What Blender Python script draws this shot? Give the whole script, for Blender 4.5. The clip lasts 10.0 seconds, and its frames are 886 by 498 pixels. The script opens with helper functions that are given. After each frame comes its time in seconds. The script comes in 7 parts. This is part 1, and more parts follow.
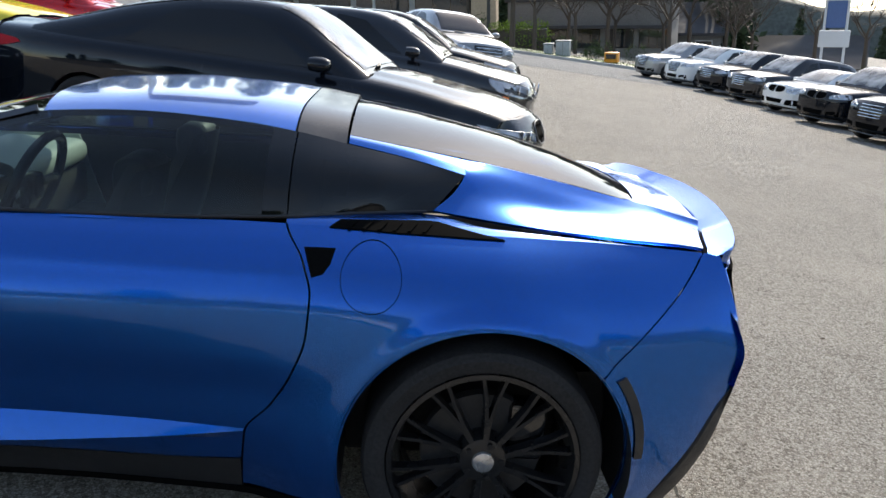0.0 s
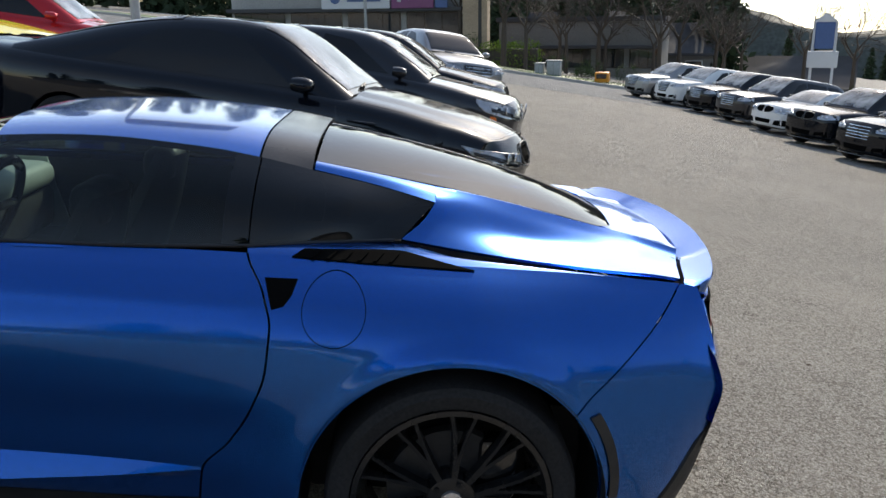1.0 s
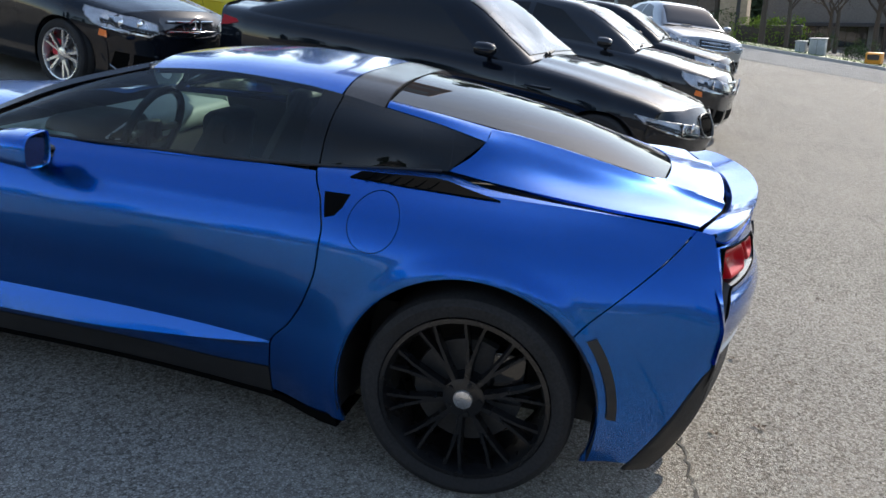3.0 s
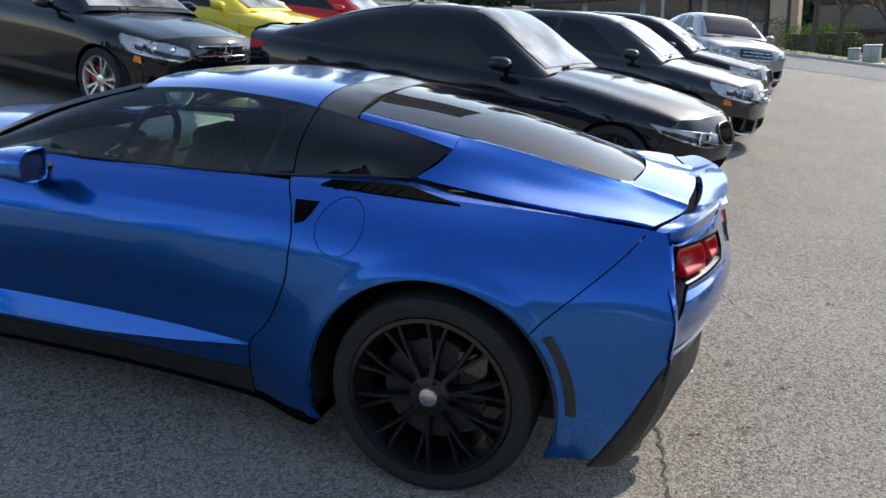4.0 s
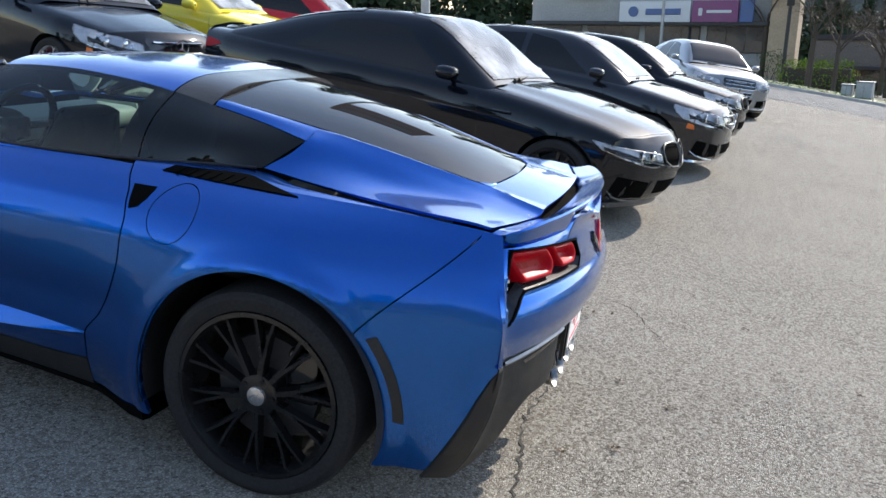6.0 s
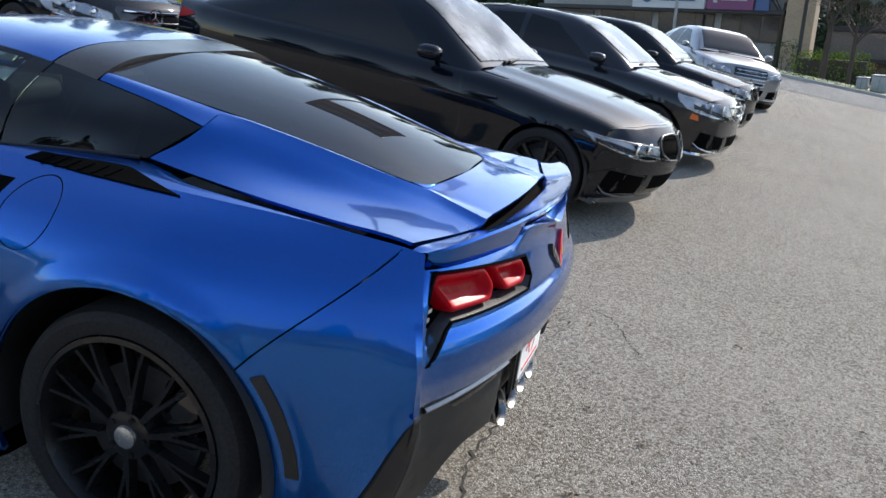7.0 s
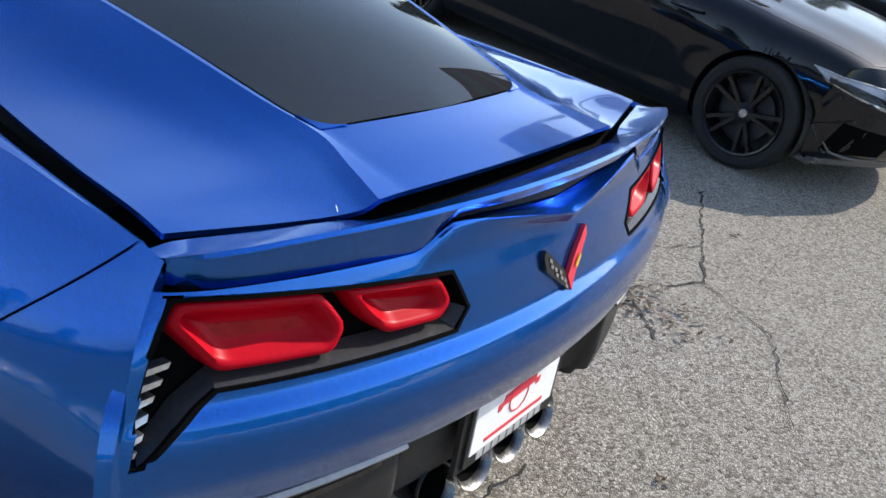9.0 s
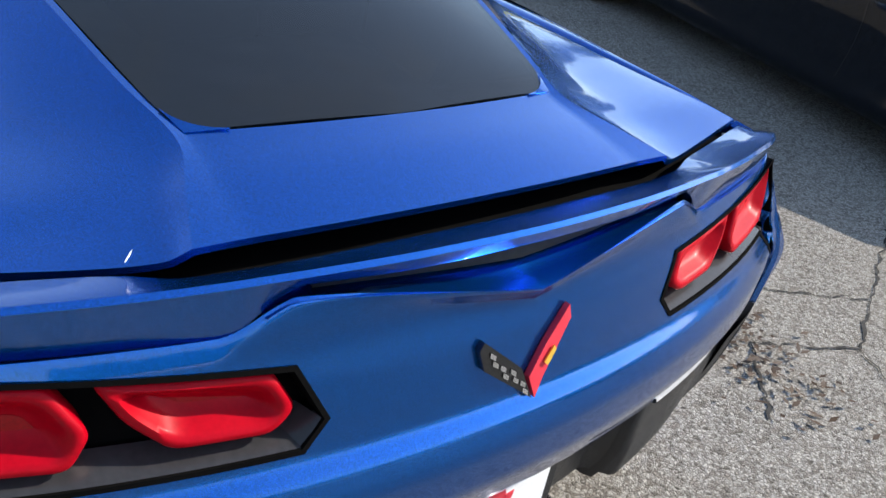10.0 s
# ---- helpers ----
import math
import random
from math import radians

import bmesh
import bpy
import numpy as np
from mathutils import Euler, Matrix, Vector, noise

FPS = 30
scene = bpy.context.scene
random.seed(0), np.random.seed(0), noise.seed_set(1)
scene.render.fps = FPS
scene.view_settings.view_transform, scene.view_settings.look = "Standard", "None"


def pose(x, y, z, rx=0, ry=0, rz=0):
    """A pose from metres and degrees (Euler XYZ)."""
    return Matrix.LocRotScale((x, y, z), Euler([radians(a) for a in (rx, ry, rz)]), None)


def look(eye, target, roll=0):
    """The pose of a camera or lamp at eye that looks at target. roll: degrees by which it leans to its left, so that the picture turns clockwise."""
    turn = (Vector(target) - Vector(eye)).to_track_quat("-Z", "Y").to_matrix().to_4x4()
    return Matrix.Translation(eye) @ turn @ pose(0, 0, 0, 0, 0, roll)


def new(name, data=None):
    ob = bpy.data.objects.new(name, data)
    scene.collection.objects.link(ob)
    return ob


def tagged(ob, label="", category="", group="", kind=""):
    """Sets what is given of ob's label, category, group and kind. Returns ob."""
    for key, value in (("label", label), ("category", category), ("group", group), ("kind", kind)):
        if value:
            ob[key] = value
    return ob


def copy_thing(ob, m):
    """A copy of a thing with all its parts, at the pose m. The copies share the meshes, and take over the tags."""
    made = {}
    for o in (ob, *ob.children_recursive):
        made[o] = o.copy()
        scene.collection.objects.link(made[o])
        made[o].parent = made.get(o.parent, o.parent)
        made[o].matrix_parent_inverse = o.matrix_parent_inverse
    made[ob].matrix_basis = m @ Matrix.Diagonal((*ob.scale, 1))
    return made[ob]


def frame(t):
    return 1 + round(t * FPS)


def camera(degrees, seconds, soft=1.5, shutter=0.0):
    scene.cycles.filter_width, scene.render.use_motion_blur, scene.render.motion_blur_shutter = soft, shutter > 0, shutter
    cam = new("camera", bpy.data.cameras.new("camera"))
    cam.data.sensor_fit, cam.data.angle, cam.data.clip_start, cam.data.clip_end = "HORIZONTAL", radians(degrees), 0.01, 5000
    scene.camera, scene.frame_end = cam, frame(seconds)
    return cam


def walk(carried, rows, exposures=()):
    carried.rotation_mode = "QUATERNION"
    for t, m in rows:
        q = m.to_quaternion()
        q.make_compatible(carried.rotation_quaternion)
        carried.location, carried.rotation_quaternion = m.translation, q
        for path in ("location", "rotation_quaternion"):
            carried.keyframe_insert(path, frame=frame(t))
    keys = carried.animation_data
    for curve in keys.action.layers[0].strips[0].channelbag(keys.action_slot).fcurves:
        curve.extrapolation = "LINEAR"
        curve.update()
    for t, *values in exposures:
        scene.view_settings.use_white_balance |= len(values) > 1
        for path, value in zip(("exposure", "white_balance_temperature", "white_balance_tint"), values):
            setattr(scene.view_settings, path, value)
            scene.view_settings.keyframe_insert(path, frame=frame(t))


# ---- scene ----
cam = camera(57.5, 10.0)
PATH = [
    (0, (-0.311, -2.874, 1.555), (-0.17, -0.962, 0.988), 4.9),
    (0.5, (-0.363, -2.825, 1.575), (-0.102, -0.918, 1.032), 3.7),
    (1, (-0.24, -2.793, 1.571), (-0.083, -0.869, 1.048), 5.1),
    (1.5, (-0.095, -2.804, 1.567), (-0.109, -0.878, 1.026), 5.6),
    (2, (0.055, -2.92, 1.572), (-0.13, -1.014, 0.993), 4.6),
    (2.5, (0.218, -3.064, 1.554), (-0.115, -1.197, 0.918), 5.0),
    (3, (0.382, -3.088, 1.578), (-0.029, -1.236, 0.946), 5.5),
    (4.5, (0.819, -3.169, 1.582), (0.249, -1.343, 0.995), 2.8),
    (5, (0.944, -3.234, 1.575), (0.39, -1.403, 0.992), 3.3),
    (6.5, (1.176, -2.61, 1.522), (0.634, -0.767, 0.967), 7.5),
    (7, (1.208, -2.363, 1.518), (0.66, -0.537, 0.914), 8.0),
    (7.5, (1.342, -2.048, 1.481), (0.587, -0.309, 0.844), 8.3),
    (8, (1.425, -1.785, 1.478), (0.582, -0.129, 0.739), 8.9),
    (8.5, (1.401, -1.486, 1.446), (0.537, 0.106, 0.598), 9.9),
    (9, (1.41, -1.183, 1.434), (0.4, 0.3, 0.55), 10.0),
    (9.5, (1.458, -0.864, 1.425), (0.238, 0.416, 0.49), 10.2),
    (10, (1.375, -0.598, 1.398), (0.072, 0.541, 0.395), 10.1),
]
walk(cam, [(t, look(e, g, r)) for t, e, g, r in PATH], [
    (0, 1.08, 7200, 10), (0.5, 0.8, 7200, 10), (1, 0.64, 7200, 10), (2, 0.69, 7200, 10), (3, 1.07, 6950, 10), (4.5, 0.97, 7000, 10), (5, 1.28, 7000, 10),
    (6.5, 1.07, 6800, 10), (7, 0.94, 6800, 10), (8.5, 1.17, 6800, 10), (9.2, 1.07, 6800, 10), (10, 1.13, 6800, 10)])

# ---- light ----
SUN_EL, SUN_AZ = 36.0, 22.0          # degrees; azimuth clockwise from +y
world = bpy.data.worlds.new("sky")
scene.world = world
world.use_nodes = True
wn = world.node_tree
sky = wn.nodes.new("ShaderNodeTexSky")
sky.sky_type, sky.sun_disc = "NISHITA", False
sky.sun_elevation, sky.sun_rotation = radians(SUN_EL), radians(SUN_AZ)
sky.air_density, sky.dust_density, sky.ozone_density = 1.0, 0.6, 1.0
wn.nodes["Background"].inputs["Strength"].default_value = 0.15
# thin broken cloud all over the sky
wc = wn.nodes.new("ShaderNodeTexCoord")
cloud = wn.nodes.new("ShaderNodeTexNoise")
cloud.inputs["Scale"].default_value, cloud.inputs["Detail"].default_value, cloud.inputs["Roughness"].default_value = 2.6, 9, 0.58
wn.links.new(wc.outputs["Generated"], cloud.inputs["Vector"])
cover = wn.nodes.new("ShaderNodeMapRange")
cover.inputs["From Min"].default_value, cover.inputs["From Max"].default_value, cover.inputs["To Max"].default_value = 0.48, 0.76, 0.6
wn.links.new(cloud.outputs["Fac"], cover.inputs["Value"])
grey = wn.nodes.new("ShaderNodeRGBToBW")
wn.links.new(sky.outputs[0], grey.inputs[0])
white = wn.nodes.new("ShaderNodeVectorMath")
white.operation = "SCALE"
white.inputs[0].default_value = (1.14, 1.26, 1.45)
wn.links.new(grey.outputs[0], white.inputs["Scale"])
veil = wn.nodes.new("ShaderNodeMix")
veil.data_type = "RGBA"
wn.links.new(cover.outputs[0], veil.inputs["Factor"])
wn.links.new(sky.outputs[0], veil.inputs["A"])
wn.links.new(white.outputs[0], veil.inputs["B"])
wn.links.new(veil.outputs["Result"], wn.nodes["Background"].inputs["Color"])
sun_data = bpy.data.lights.new("sun", "SUN")
sun_data.energy, sun_data.angle, sun_data.color = 3.4, radians(0.6), (1.0, 0.95, 0.88)
sun = new("sun", sun_data)
_e, _a = radians(SUN_EL), radians(SUN_AZ)
sun.matrix_world = look((math.sin(_a) * math.cos(_e) * 60, math.cos(_a) * math.cos(_e) * 60, math.sin(_e) * 60), (0, 0, 0))

# ---- materials ----


def shader(name, color, rough=0.5, metal=0.0, coat=0.0, noise_scale=0.0, amount=0.0, bump=0.0, bump_scale=200.0, spec=0.5, coat_rough=0.03, random_tint=0.0):
    """A principled surface whose colour varies at two scales, with fine relief."""
    m = bpy.data.materials.new(name)
    m.use_nodes = True
    nt = m.node_tree
    p = nt.nodes["Principled BSDF"]
    p.inputs["Base Color"].default_value = (*color, 1)
    p.inputs["Roughness"].default_value = rough
    p.inputs["Metallic"].default_value = metal
    p.inputs["Coat Weight"].default_value = coat
    p.inputs["Coat Roughness"].default_value = coat_rough
    p.inputs["Specular IOR Level"].default_value = spec
    tc = nt.nodes.new("ShaderNodeTexCoord")
    if amount > 0:
        big = nt.nodes.new("ShaderNodeTexNoise")
        big.inputs["Scale"].default_value = noise_scale
        big.inputs["Detail"].default_value = 6
        small = nt.nodes.new("ShaderNodeTexNoise")
        small.inputs["Scale"].default_value = noise_scale * 14
        small.inputs["Detail"].default_value = 3
        for n in (big, small):
            nt.links.new(tc.outputs["Object"], n.inputs["Vector"])
        add = nt.nodes.new("ShaderNodeMath")
        add.operation = "ADD"
        nt.links.new(big.outputs["Fac"], add.inputs[0])
        nt.links.new(small.outputs["Fac"], add.inputs[1])
        ramp = nt.nodes.new("ShaderNodeMapRange")
        ramp.inputs["From Min"].default_value, ramp.inputs["From Max"].default_value = 0.7, 1.3
        ramp.inputs["To Min"].default_value, ramp.inputs["To Max"].default_value = 1 - amount, 1 + amount
        nt.links.new(add.outputs[0], ramp.inputs["Value"])
        mul = nt.nodes.new("ShaderNodeVectorMath")
        mul.operation = "SCALE"
        mul.inputs[0].default_value = color
        nt.links.new(ramp.outputs[0], mul.inputs["Scale"])
        nt.links.new(mul.outputs[0], p.inputs["Base Color"])
        rr = nt.nodes.new("ShaderNodeMapRange")
        rr.inputs["From Min"].default_value, rr.inputs["From Max"].default_value = 0.3, 0.7
        rr.inputs["To Min"].default_value, rr.inputs["To Max"].default_value = max(0.0, rough * (1 - amount)), min(1.0, rough * (1 + amount))
        nt.links.new(big.outputs["Fac"], rr.inputs["Value"])
        nt.links.new(rr.outputs[0], p.inputs["Roughness"])
    if bump > 0:
        fine = nt.nodes.new("ShaderNodeTexNoise")
        fine.inputs["Scale"].default_value = bump_scale
        fine.inputs["Detail"].default_value = 4
        nt.links.new(tc.outputs["Object"], fine.inputs["Vector"])
        b = nt.nodes.new("ShaderNodeBump")
        b.inputs["Strength"].default_value = bump
        b.inputs["Distance"].default_value = 0.002
        nt.links.new(fine.outputs["Fac"], b.inputs["Height"])
        nt.links.new(b.outputs[0], p.inputs["Normal"])
    return m


def paint(name, color, metal=0.5, rough=0.32, flake=0.25, dust=0.12, coat=1.0, ior=1.5, blur=0.0):
    """Car paint: flakes under clear coat, with a thin film of dust and a faint orange peel."""
    m = bpy.data.materials.new(name)
    m.use_nodes = True
    nt = m.node_tree
    p = nt.nodes["Principled BSDF"]
    p.inputs["Metallic"].default_value = metal
    p.inputs["Roughness"].default_value = rough
    p.inputs["Coat Weight"].default_value = coat
    p.inputs["Coat IOR"].default_value = ior
    p.inputs["Specular IOR Level"].default_value = 0.0
    tc = nt.nodes.new("ShaderNodeTexCoord")
    vor = nt.nodes.new("ShaderNodeTexVoronoi")
    vor.inputs["Scale"].default_value = 900
    nt.links.new(tc.outputs["Object"], vor.inputs["Vector"])
    flakes = nt.nodes.new("ShaderNodeMapRange")
    flakes.inputs["To Min"].default_value, flakes.inputs["To Max"].default_value = 1 - flake, 1 + flake
    nt.links.new(vor.outputs["Color"], flakes.inputs["Value"])
    mul = nt.nodes.new("ShaderNodeVectorMath")
    mul.operation = "SCALE"
    mul.inputs[0].default_value = color
    nt.links.new(flakes.outputs[0], mul.inputs["Scale"])
    dirt = nt.nodes.new("ShaderNodeTexNoise")
    dirt.inputs["Scale"].default_value, dirt.inputs["Detail"].default_value = 2.3, 9
    nt.links.new(tc.outputs["Object"], dirt.inputs["Vector"])
    dr = nt.nodes.new("ShaderNodeMapRange")
    dr.inputs["From Min"].default_value, dr.inputs["From Max"].default_value = 0.45, 0.8
    dr.inputs["To Max"].default_value = dust
    nt.links.new(dirt.outputs["Fac"], dr.inputs["Value"])
    mix = nt.nodes.new("ShaderNodeMix")
    mix.data_type = "RGBA"
    mix.inputs["B"].default_value = (0.32, 0.31, 0.29, 1)
    nt.links.new(dr.outputs[0], mix.inputs["Factor"])
    nt.links.new(mul.outputs[0], mix.inputs["A"])
    nt.links.new(mix.outputs["Result"], p.inputs["Base Color"])
    cr = nt.nodes.new("ShaderNodeMapRange")
    cr.inputs["From Min"].default_value, cr.inputs["From Max"].default_value = 0.35, 0.75
    cr.inputs["To Min"].default_value, cr.inputs["To Max"].default_value = 0.015 + blur, 0.07 + blur
    nt.links.new(dirt.outputs["Fac"], cr.inputs["Value"])
    nt.links.new(cr.outputs[0], p.inputs["Coat Roughness"])
    peel = nt.nodes.new("ShaderNodeTexNoise")
    peel.inputs["Scale"].default_value = 60
    nt.links.new(tc.outputs["Object"], peel.inputs["Vector"])
    b = nt.nodes.new("ShaderNodeBump")
    b.inputs["Strength"].default_value, b.inputs["Distance"].default_value = 0.04, 0.002
    nt.links.new(peel.outputs["Fac"], b.inputs["Height"])
    nt.links.new(b.outputs[0], p.inputs["Coat Normal"])
    return m


def tinted(name, tint, clear, rough=0.02, grime=0.05, film=(0.012, 0.013, 0.015), glare_streak=0.0):
    """Tinted glass: partly see-through, with a true Fresnel gloss and smears."""
    m = bpy.data.materials.new(name)
    m.use_nodes = True
    nt = m.node_tree
    nt.nodes.remove(nt.nodes["Principled BSDF"])
    out = nt.nodes["Material Output"]
    tr = nt.nodes.new("ShaderNodeBsdfTransparent")
    tr.inputs[0].default_value = (*tint, 1)
    df = nt.nodes.new("ShaderNodeBsdfDiffuse")
    df.inputs[0].default_value = (*film, 1)
    gl = nt.nodes.new("ShaderNodeBsdfGlossy")
    gl.inputs["Roughness"].default_value = rough
    fr = nt.nodes.new("ShaderNodeFresnel")
    fr.inputs["IOR"].default_value = 1.5
    tc = nt.nodes.new("ShaderNodeTexCoord")
    nz = nt.nodes.new("ShaderNodeTexNoise")
    nz.inputs["Scale"].default_value, nz.inputs["Detail"].default_value = 5, 8
    nt.links.new(tc.outputs["Object"], nz.inputs["Vector"])
    mr = nt.nodes.new("ShaderNodeMapRange")
    mr.inputs["From Min"].default_value, mr.inputs["From Max"].default_value = 0.4, 0.8
    mr.inputs["To Min"].default_value, mr.inputs["To Max"].default_value = rough, rough + grime
    nt.links.new(nz.outputs["Fac"], mr.inputs["Value"])
    nt.links.new(mr.outputs[0], gl.inputs["Roughness"])
    m1 = nt.nodes.new("ShaderNodeMixShader")
    m1.inputs[0].default_value = clear
    # uneven pale film, painted in as mirrored sky glare
    if glare_streak > 0:
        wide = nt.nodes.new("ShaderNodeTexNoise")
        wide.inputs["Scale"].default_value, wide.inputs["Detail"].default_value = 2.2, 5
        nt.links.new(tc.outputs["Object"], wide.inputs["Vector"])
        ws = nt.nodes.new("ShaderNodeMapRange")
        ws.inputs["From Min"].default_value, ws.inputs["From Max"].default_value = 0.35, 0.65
        ws.inputs["To Min"].default_value, ws.inputs["To Max"].default_value = clear - glare_streak, min(1.0, clear + glare_streak)
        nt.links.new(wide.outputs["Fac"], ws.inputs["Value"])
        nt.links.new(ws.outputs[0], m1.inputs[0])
    nt.links.new(df.outputs[0], m1.inputs[1])
    nt.links.new(tr.outputs[0], m1.inputs[2])
    m2 = nt.nodes.new("ShaderNodeMixShader")
    nt.links.new(fr.outputs[0], m2.inputs[0])
    nt.links.new(m1.outputs[0], m2.inputs[1])
    nt.links.new(gl.outputs[0], m2.inputs[2])
    nt.links.new(m2.outputs[0], out.inputs["Surface"])
    return m


BLUE = paint("blue_metallic_paint", (0.0002, 0.102, 0.43), metal=0.92, rough=0.25, flake=0.3, dust=0.0, ior=1.40, blur=0.004)
BLACK_PAINT = paint("black_paint", (0.0045, 0.0068, 0.0110), metal=0.3, rough=0.4, flake=0.5, dust=0.006, coat=0.75)
GREY_PAINT = paint("dark_grey_paint", (0.020, 0.022, 0.027), metal=0.6, flake=0.4, dust=0.01)
SILVER_PAINT = paint("silver_paint", (0.27, 0.28, 0.29), metal=0.7, rough=0.35, flake=0.2, dust=0.1)
WHITE_PAINT = paint("white_paint", (0.75, 0.75, 0.74), metal=0.0, rough=0.4, flake=0.02, dust=0.12)
YELLOW_PAINT = paint("yellow_paint", (0.72, 0.58, 0.05), metal=0.0, rough=0.35, flake=0.05, dust=0.05)
RED_PAINT = paint("red_paint", (0.42, 0.012, 0.02), metal=0.3, rough=0.35, flake=0.1, dust=0.05)
GLASS = tinted("tinted_side_glass", (0.43, 0.51, 0.48), 0.97, film=(0.006, 0.007, 0.008))
BACK_GLASS = tinted("dark_hatch_glass", (0.10, 0.105, 0.11), 0.5, rough=0.008, grime=0.02, film=(0.020, 0.025, 0.032))
QUARTER_GLASS = tinted("dark_quarter_glass", (0.10, 0.105, 0.11), 0.5, rough=0.008, grime=0.02, film=(0.008, 0.009, 0.010))
CAR_GLASS = tinted("parked_car_glass", (0.10, 0.11, 0.12), 0.35)
# bright film of the parked cars' screens stands in for sky and sun glare
WINDSHIELD = tinted("windshield_glass_glare", (0.55, 0.58, 0.58), 0.62, film=(0.50, 0.52, 0.54), glare_streak=0.35)
CLEAR_SCREEN = tinted("clear_windshield", (0.80, 0.83, 0.82), 0.95)
LENS = tinted("headlight_lens", (0.9, 0.92, 0.95), 0.97, rough=0.02, grime=0.03)
RUBBER = shader("tyre_rubber", (0.024, 0.024, 0.025), spec=0.2, rough=0.85, noise_scale=8, amount=0.35, bump=0.3, bump_scale=120)
PLASTIC = shader("black_textured_plastic", (0.013, 0.013, 0.014), rough=0.55, noise_scale=6, amount=0.3, bump=0.4, bump_scale=900)
GLOSS_BLACK = shader("gloss_black", (0.006, 0.006, 0.007), rough=0.12, coat=0.6, noise_scale=5, amount=0.2)
RIM_BLACK = shader("satin_black_alloy", (0.011, 0.011, 0.012), rough=0.28, metal=0.2, coat=0.1, noise_scale=9, amount=0.3)
ALLOY = shader("silver_alloy", (0.55, 0.55, 0.56), rough=0.28, metal=0.9, noise_scale=9, amount=0.2)
CHROME = shader("chrome", (0.78, 0.78, 0.80), rough=0.10, metal=1.0, noise_scale=14, amount=0.3)
STEEL = shader("brushed_steel", (0.24, 0.24, 0.24), rough=0.30, metal=1.0, noise_scale=30, amount=0.3)
RED_LENS = shader("red_lamp_lens", (0.36, 0.0012, 0.009), rough=0.35, spec=0.08, coat=0.06, noise_scale=12, amount=0.12, bump=0.05, bump_scale=300)
RED_DEEP = shader("red_lamp_reflector", (0.30, 0.002, 0.006), rough=0.3, spec=0.15, coat=0.25, noise_scale=30, amount=0.25)
AMBER = shader("amber_lens", (0.75, 0.16, 0.02), rough=0.2, coat=0.8, noise_scale=12, amount=0.1)
LEATHER = shader("grey_leather", (0.62, 0.70, 0.66), rough=0.5, noise_scale=7, amount=0.15, bump=0.3, bump_scale=350)
SEAT_LEATHER = shader("dark_grey_leather", (0.030, 0.030, 0.030), rough=0.5, noise_scale=7, amount=0.2, bump=0.3, bump_scale=350)
DARK_TRIM = shader("dark_interior_trim", (0.03, 0.03, 0.031), rough=0.6, noise_scale=6, amount=0.3, bump=0.3, bump_scale=400)
PLATE_WHITE = shader("white_plate_card", (0.80, 0.80, 0.80), rough=0.4, noise_scale=9, amount=0.05)
PRINT_RED = shader("red_print", (0.62, 0.03, 0.05), rough=0.4, noise_scale=20, amount=0.15)
PRINT_GREY = shader("grey_print", (0.35, 0.36, 0.37), rough=0.4, noise_scale=20, amount=0.15)
CARBON = shader("dark_grey_halo", (0.030, 0.030, 0.032), rough=0.22, spec=0.35, noise_scale=7, amount=0.15)
GREY_TRIM = shader("grey_satin_trim", (0.09, 0.09, 0.093), rough=0.35, noise_scale=9, amount=0.2, bump=0.1, bump_scale=600)
# exhaust steel, its colour darkened for the black bumper mirrored in it
DARK_STEEL = shader("steel_with_dark_reflection", (0.10, 0.10, 0.105), rough=0.25, metal=1.0, noise_scale=30, amount=0.15)
BUMPER_EDGE = shader("satin_grey_edge", (0.30, 0.30, 0.31), rough=0.4, metal=0.5, noise_scale=9, amount=0.15)
# matt near-black, for black parts and for shade painted into gaps and openings
RECESS = shader("black_and_gap_shade", (0.004, 0.004, 0.004), rough=1.0, spec=0.02, noise_scale=9, amount=0.2)
GOLD = shader("gold_enamel", (0.75, 0.45, 0.06), rough=0.3, metal=0.3, noise_scale=30, amount=0.1)

# ---- geometry helpers ----


def herm(xs, ys, x):
    """Smooth curve through (xs, ys) at x."""
    if x <= xs[0]:
        return ys[0]
    if x >= xs[-1]:
        return ys[-1]
    i = max(k for k in range(len(xs) - 1) if xs[k] <= x)
    h = xs[i + 1] - xs[i]

    def slope(k):
        if k == 0:
            return (ys[1] - ys[0]) / (xs[1] - xs[0])
        if k == len(xs) - 1:
            return (ys[-1] - ys[-2]) / (xs[-1] - xs[-2])
        a = (ys[k] - ys[k - 1]) / (xs[k] - xs[k - 1])
        b = (ys[k + 1] - ys[k]) / (xs[k + 1] - xs[k])
        return 0.0 if a * b <= 0 else 2 * a * b / (a + b)
    t = (x - xs[i]) / h
    return ((2 * t ** 3 - 3 * t ** 2 + 1) * ys[i] + (t ** 3 - 2 * t ** 2 + t) * h * slope(i)
            + (-2 * t ** 3 + 3 * t ** 2) * ys[i + 1] + (t ** 3 - t ** 2) * h * slope(i + 1))


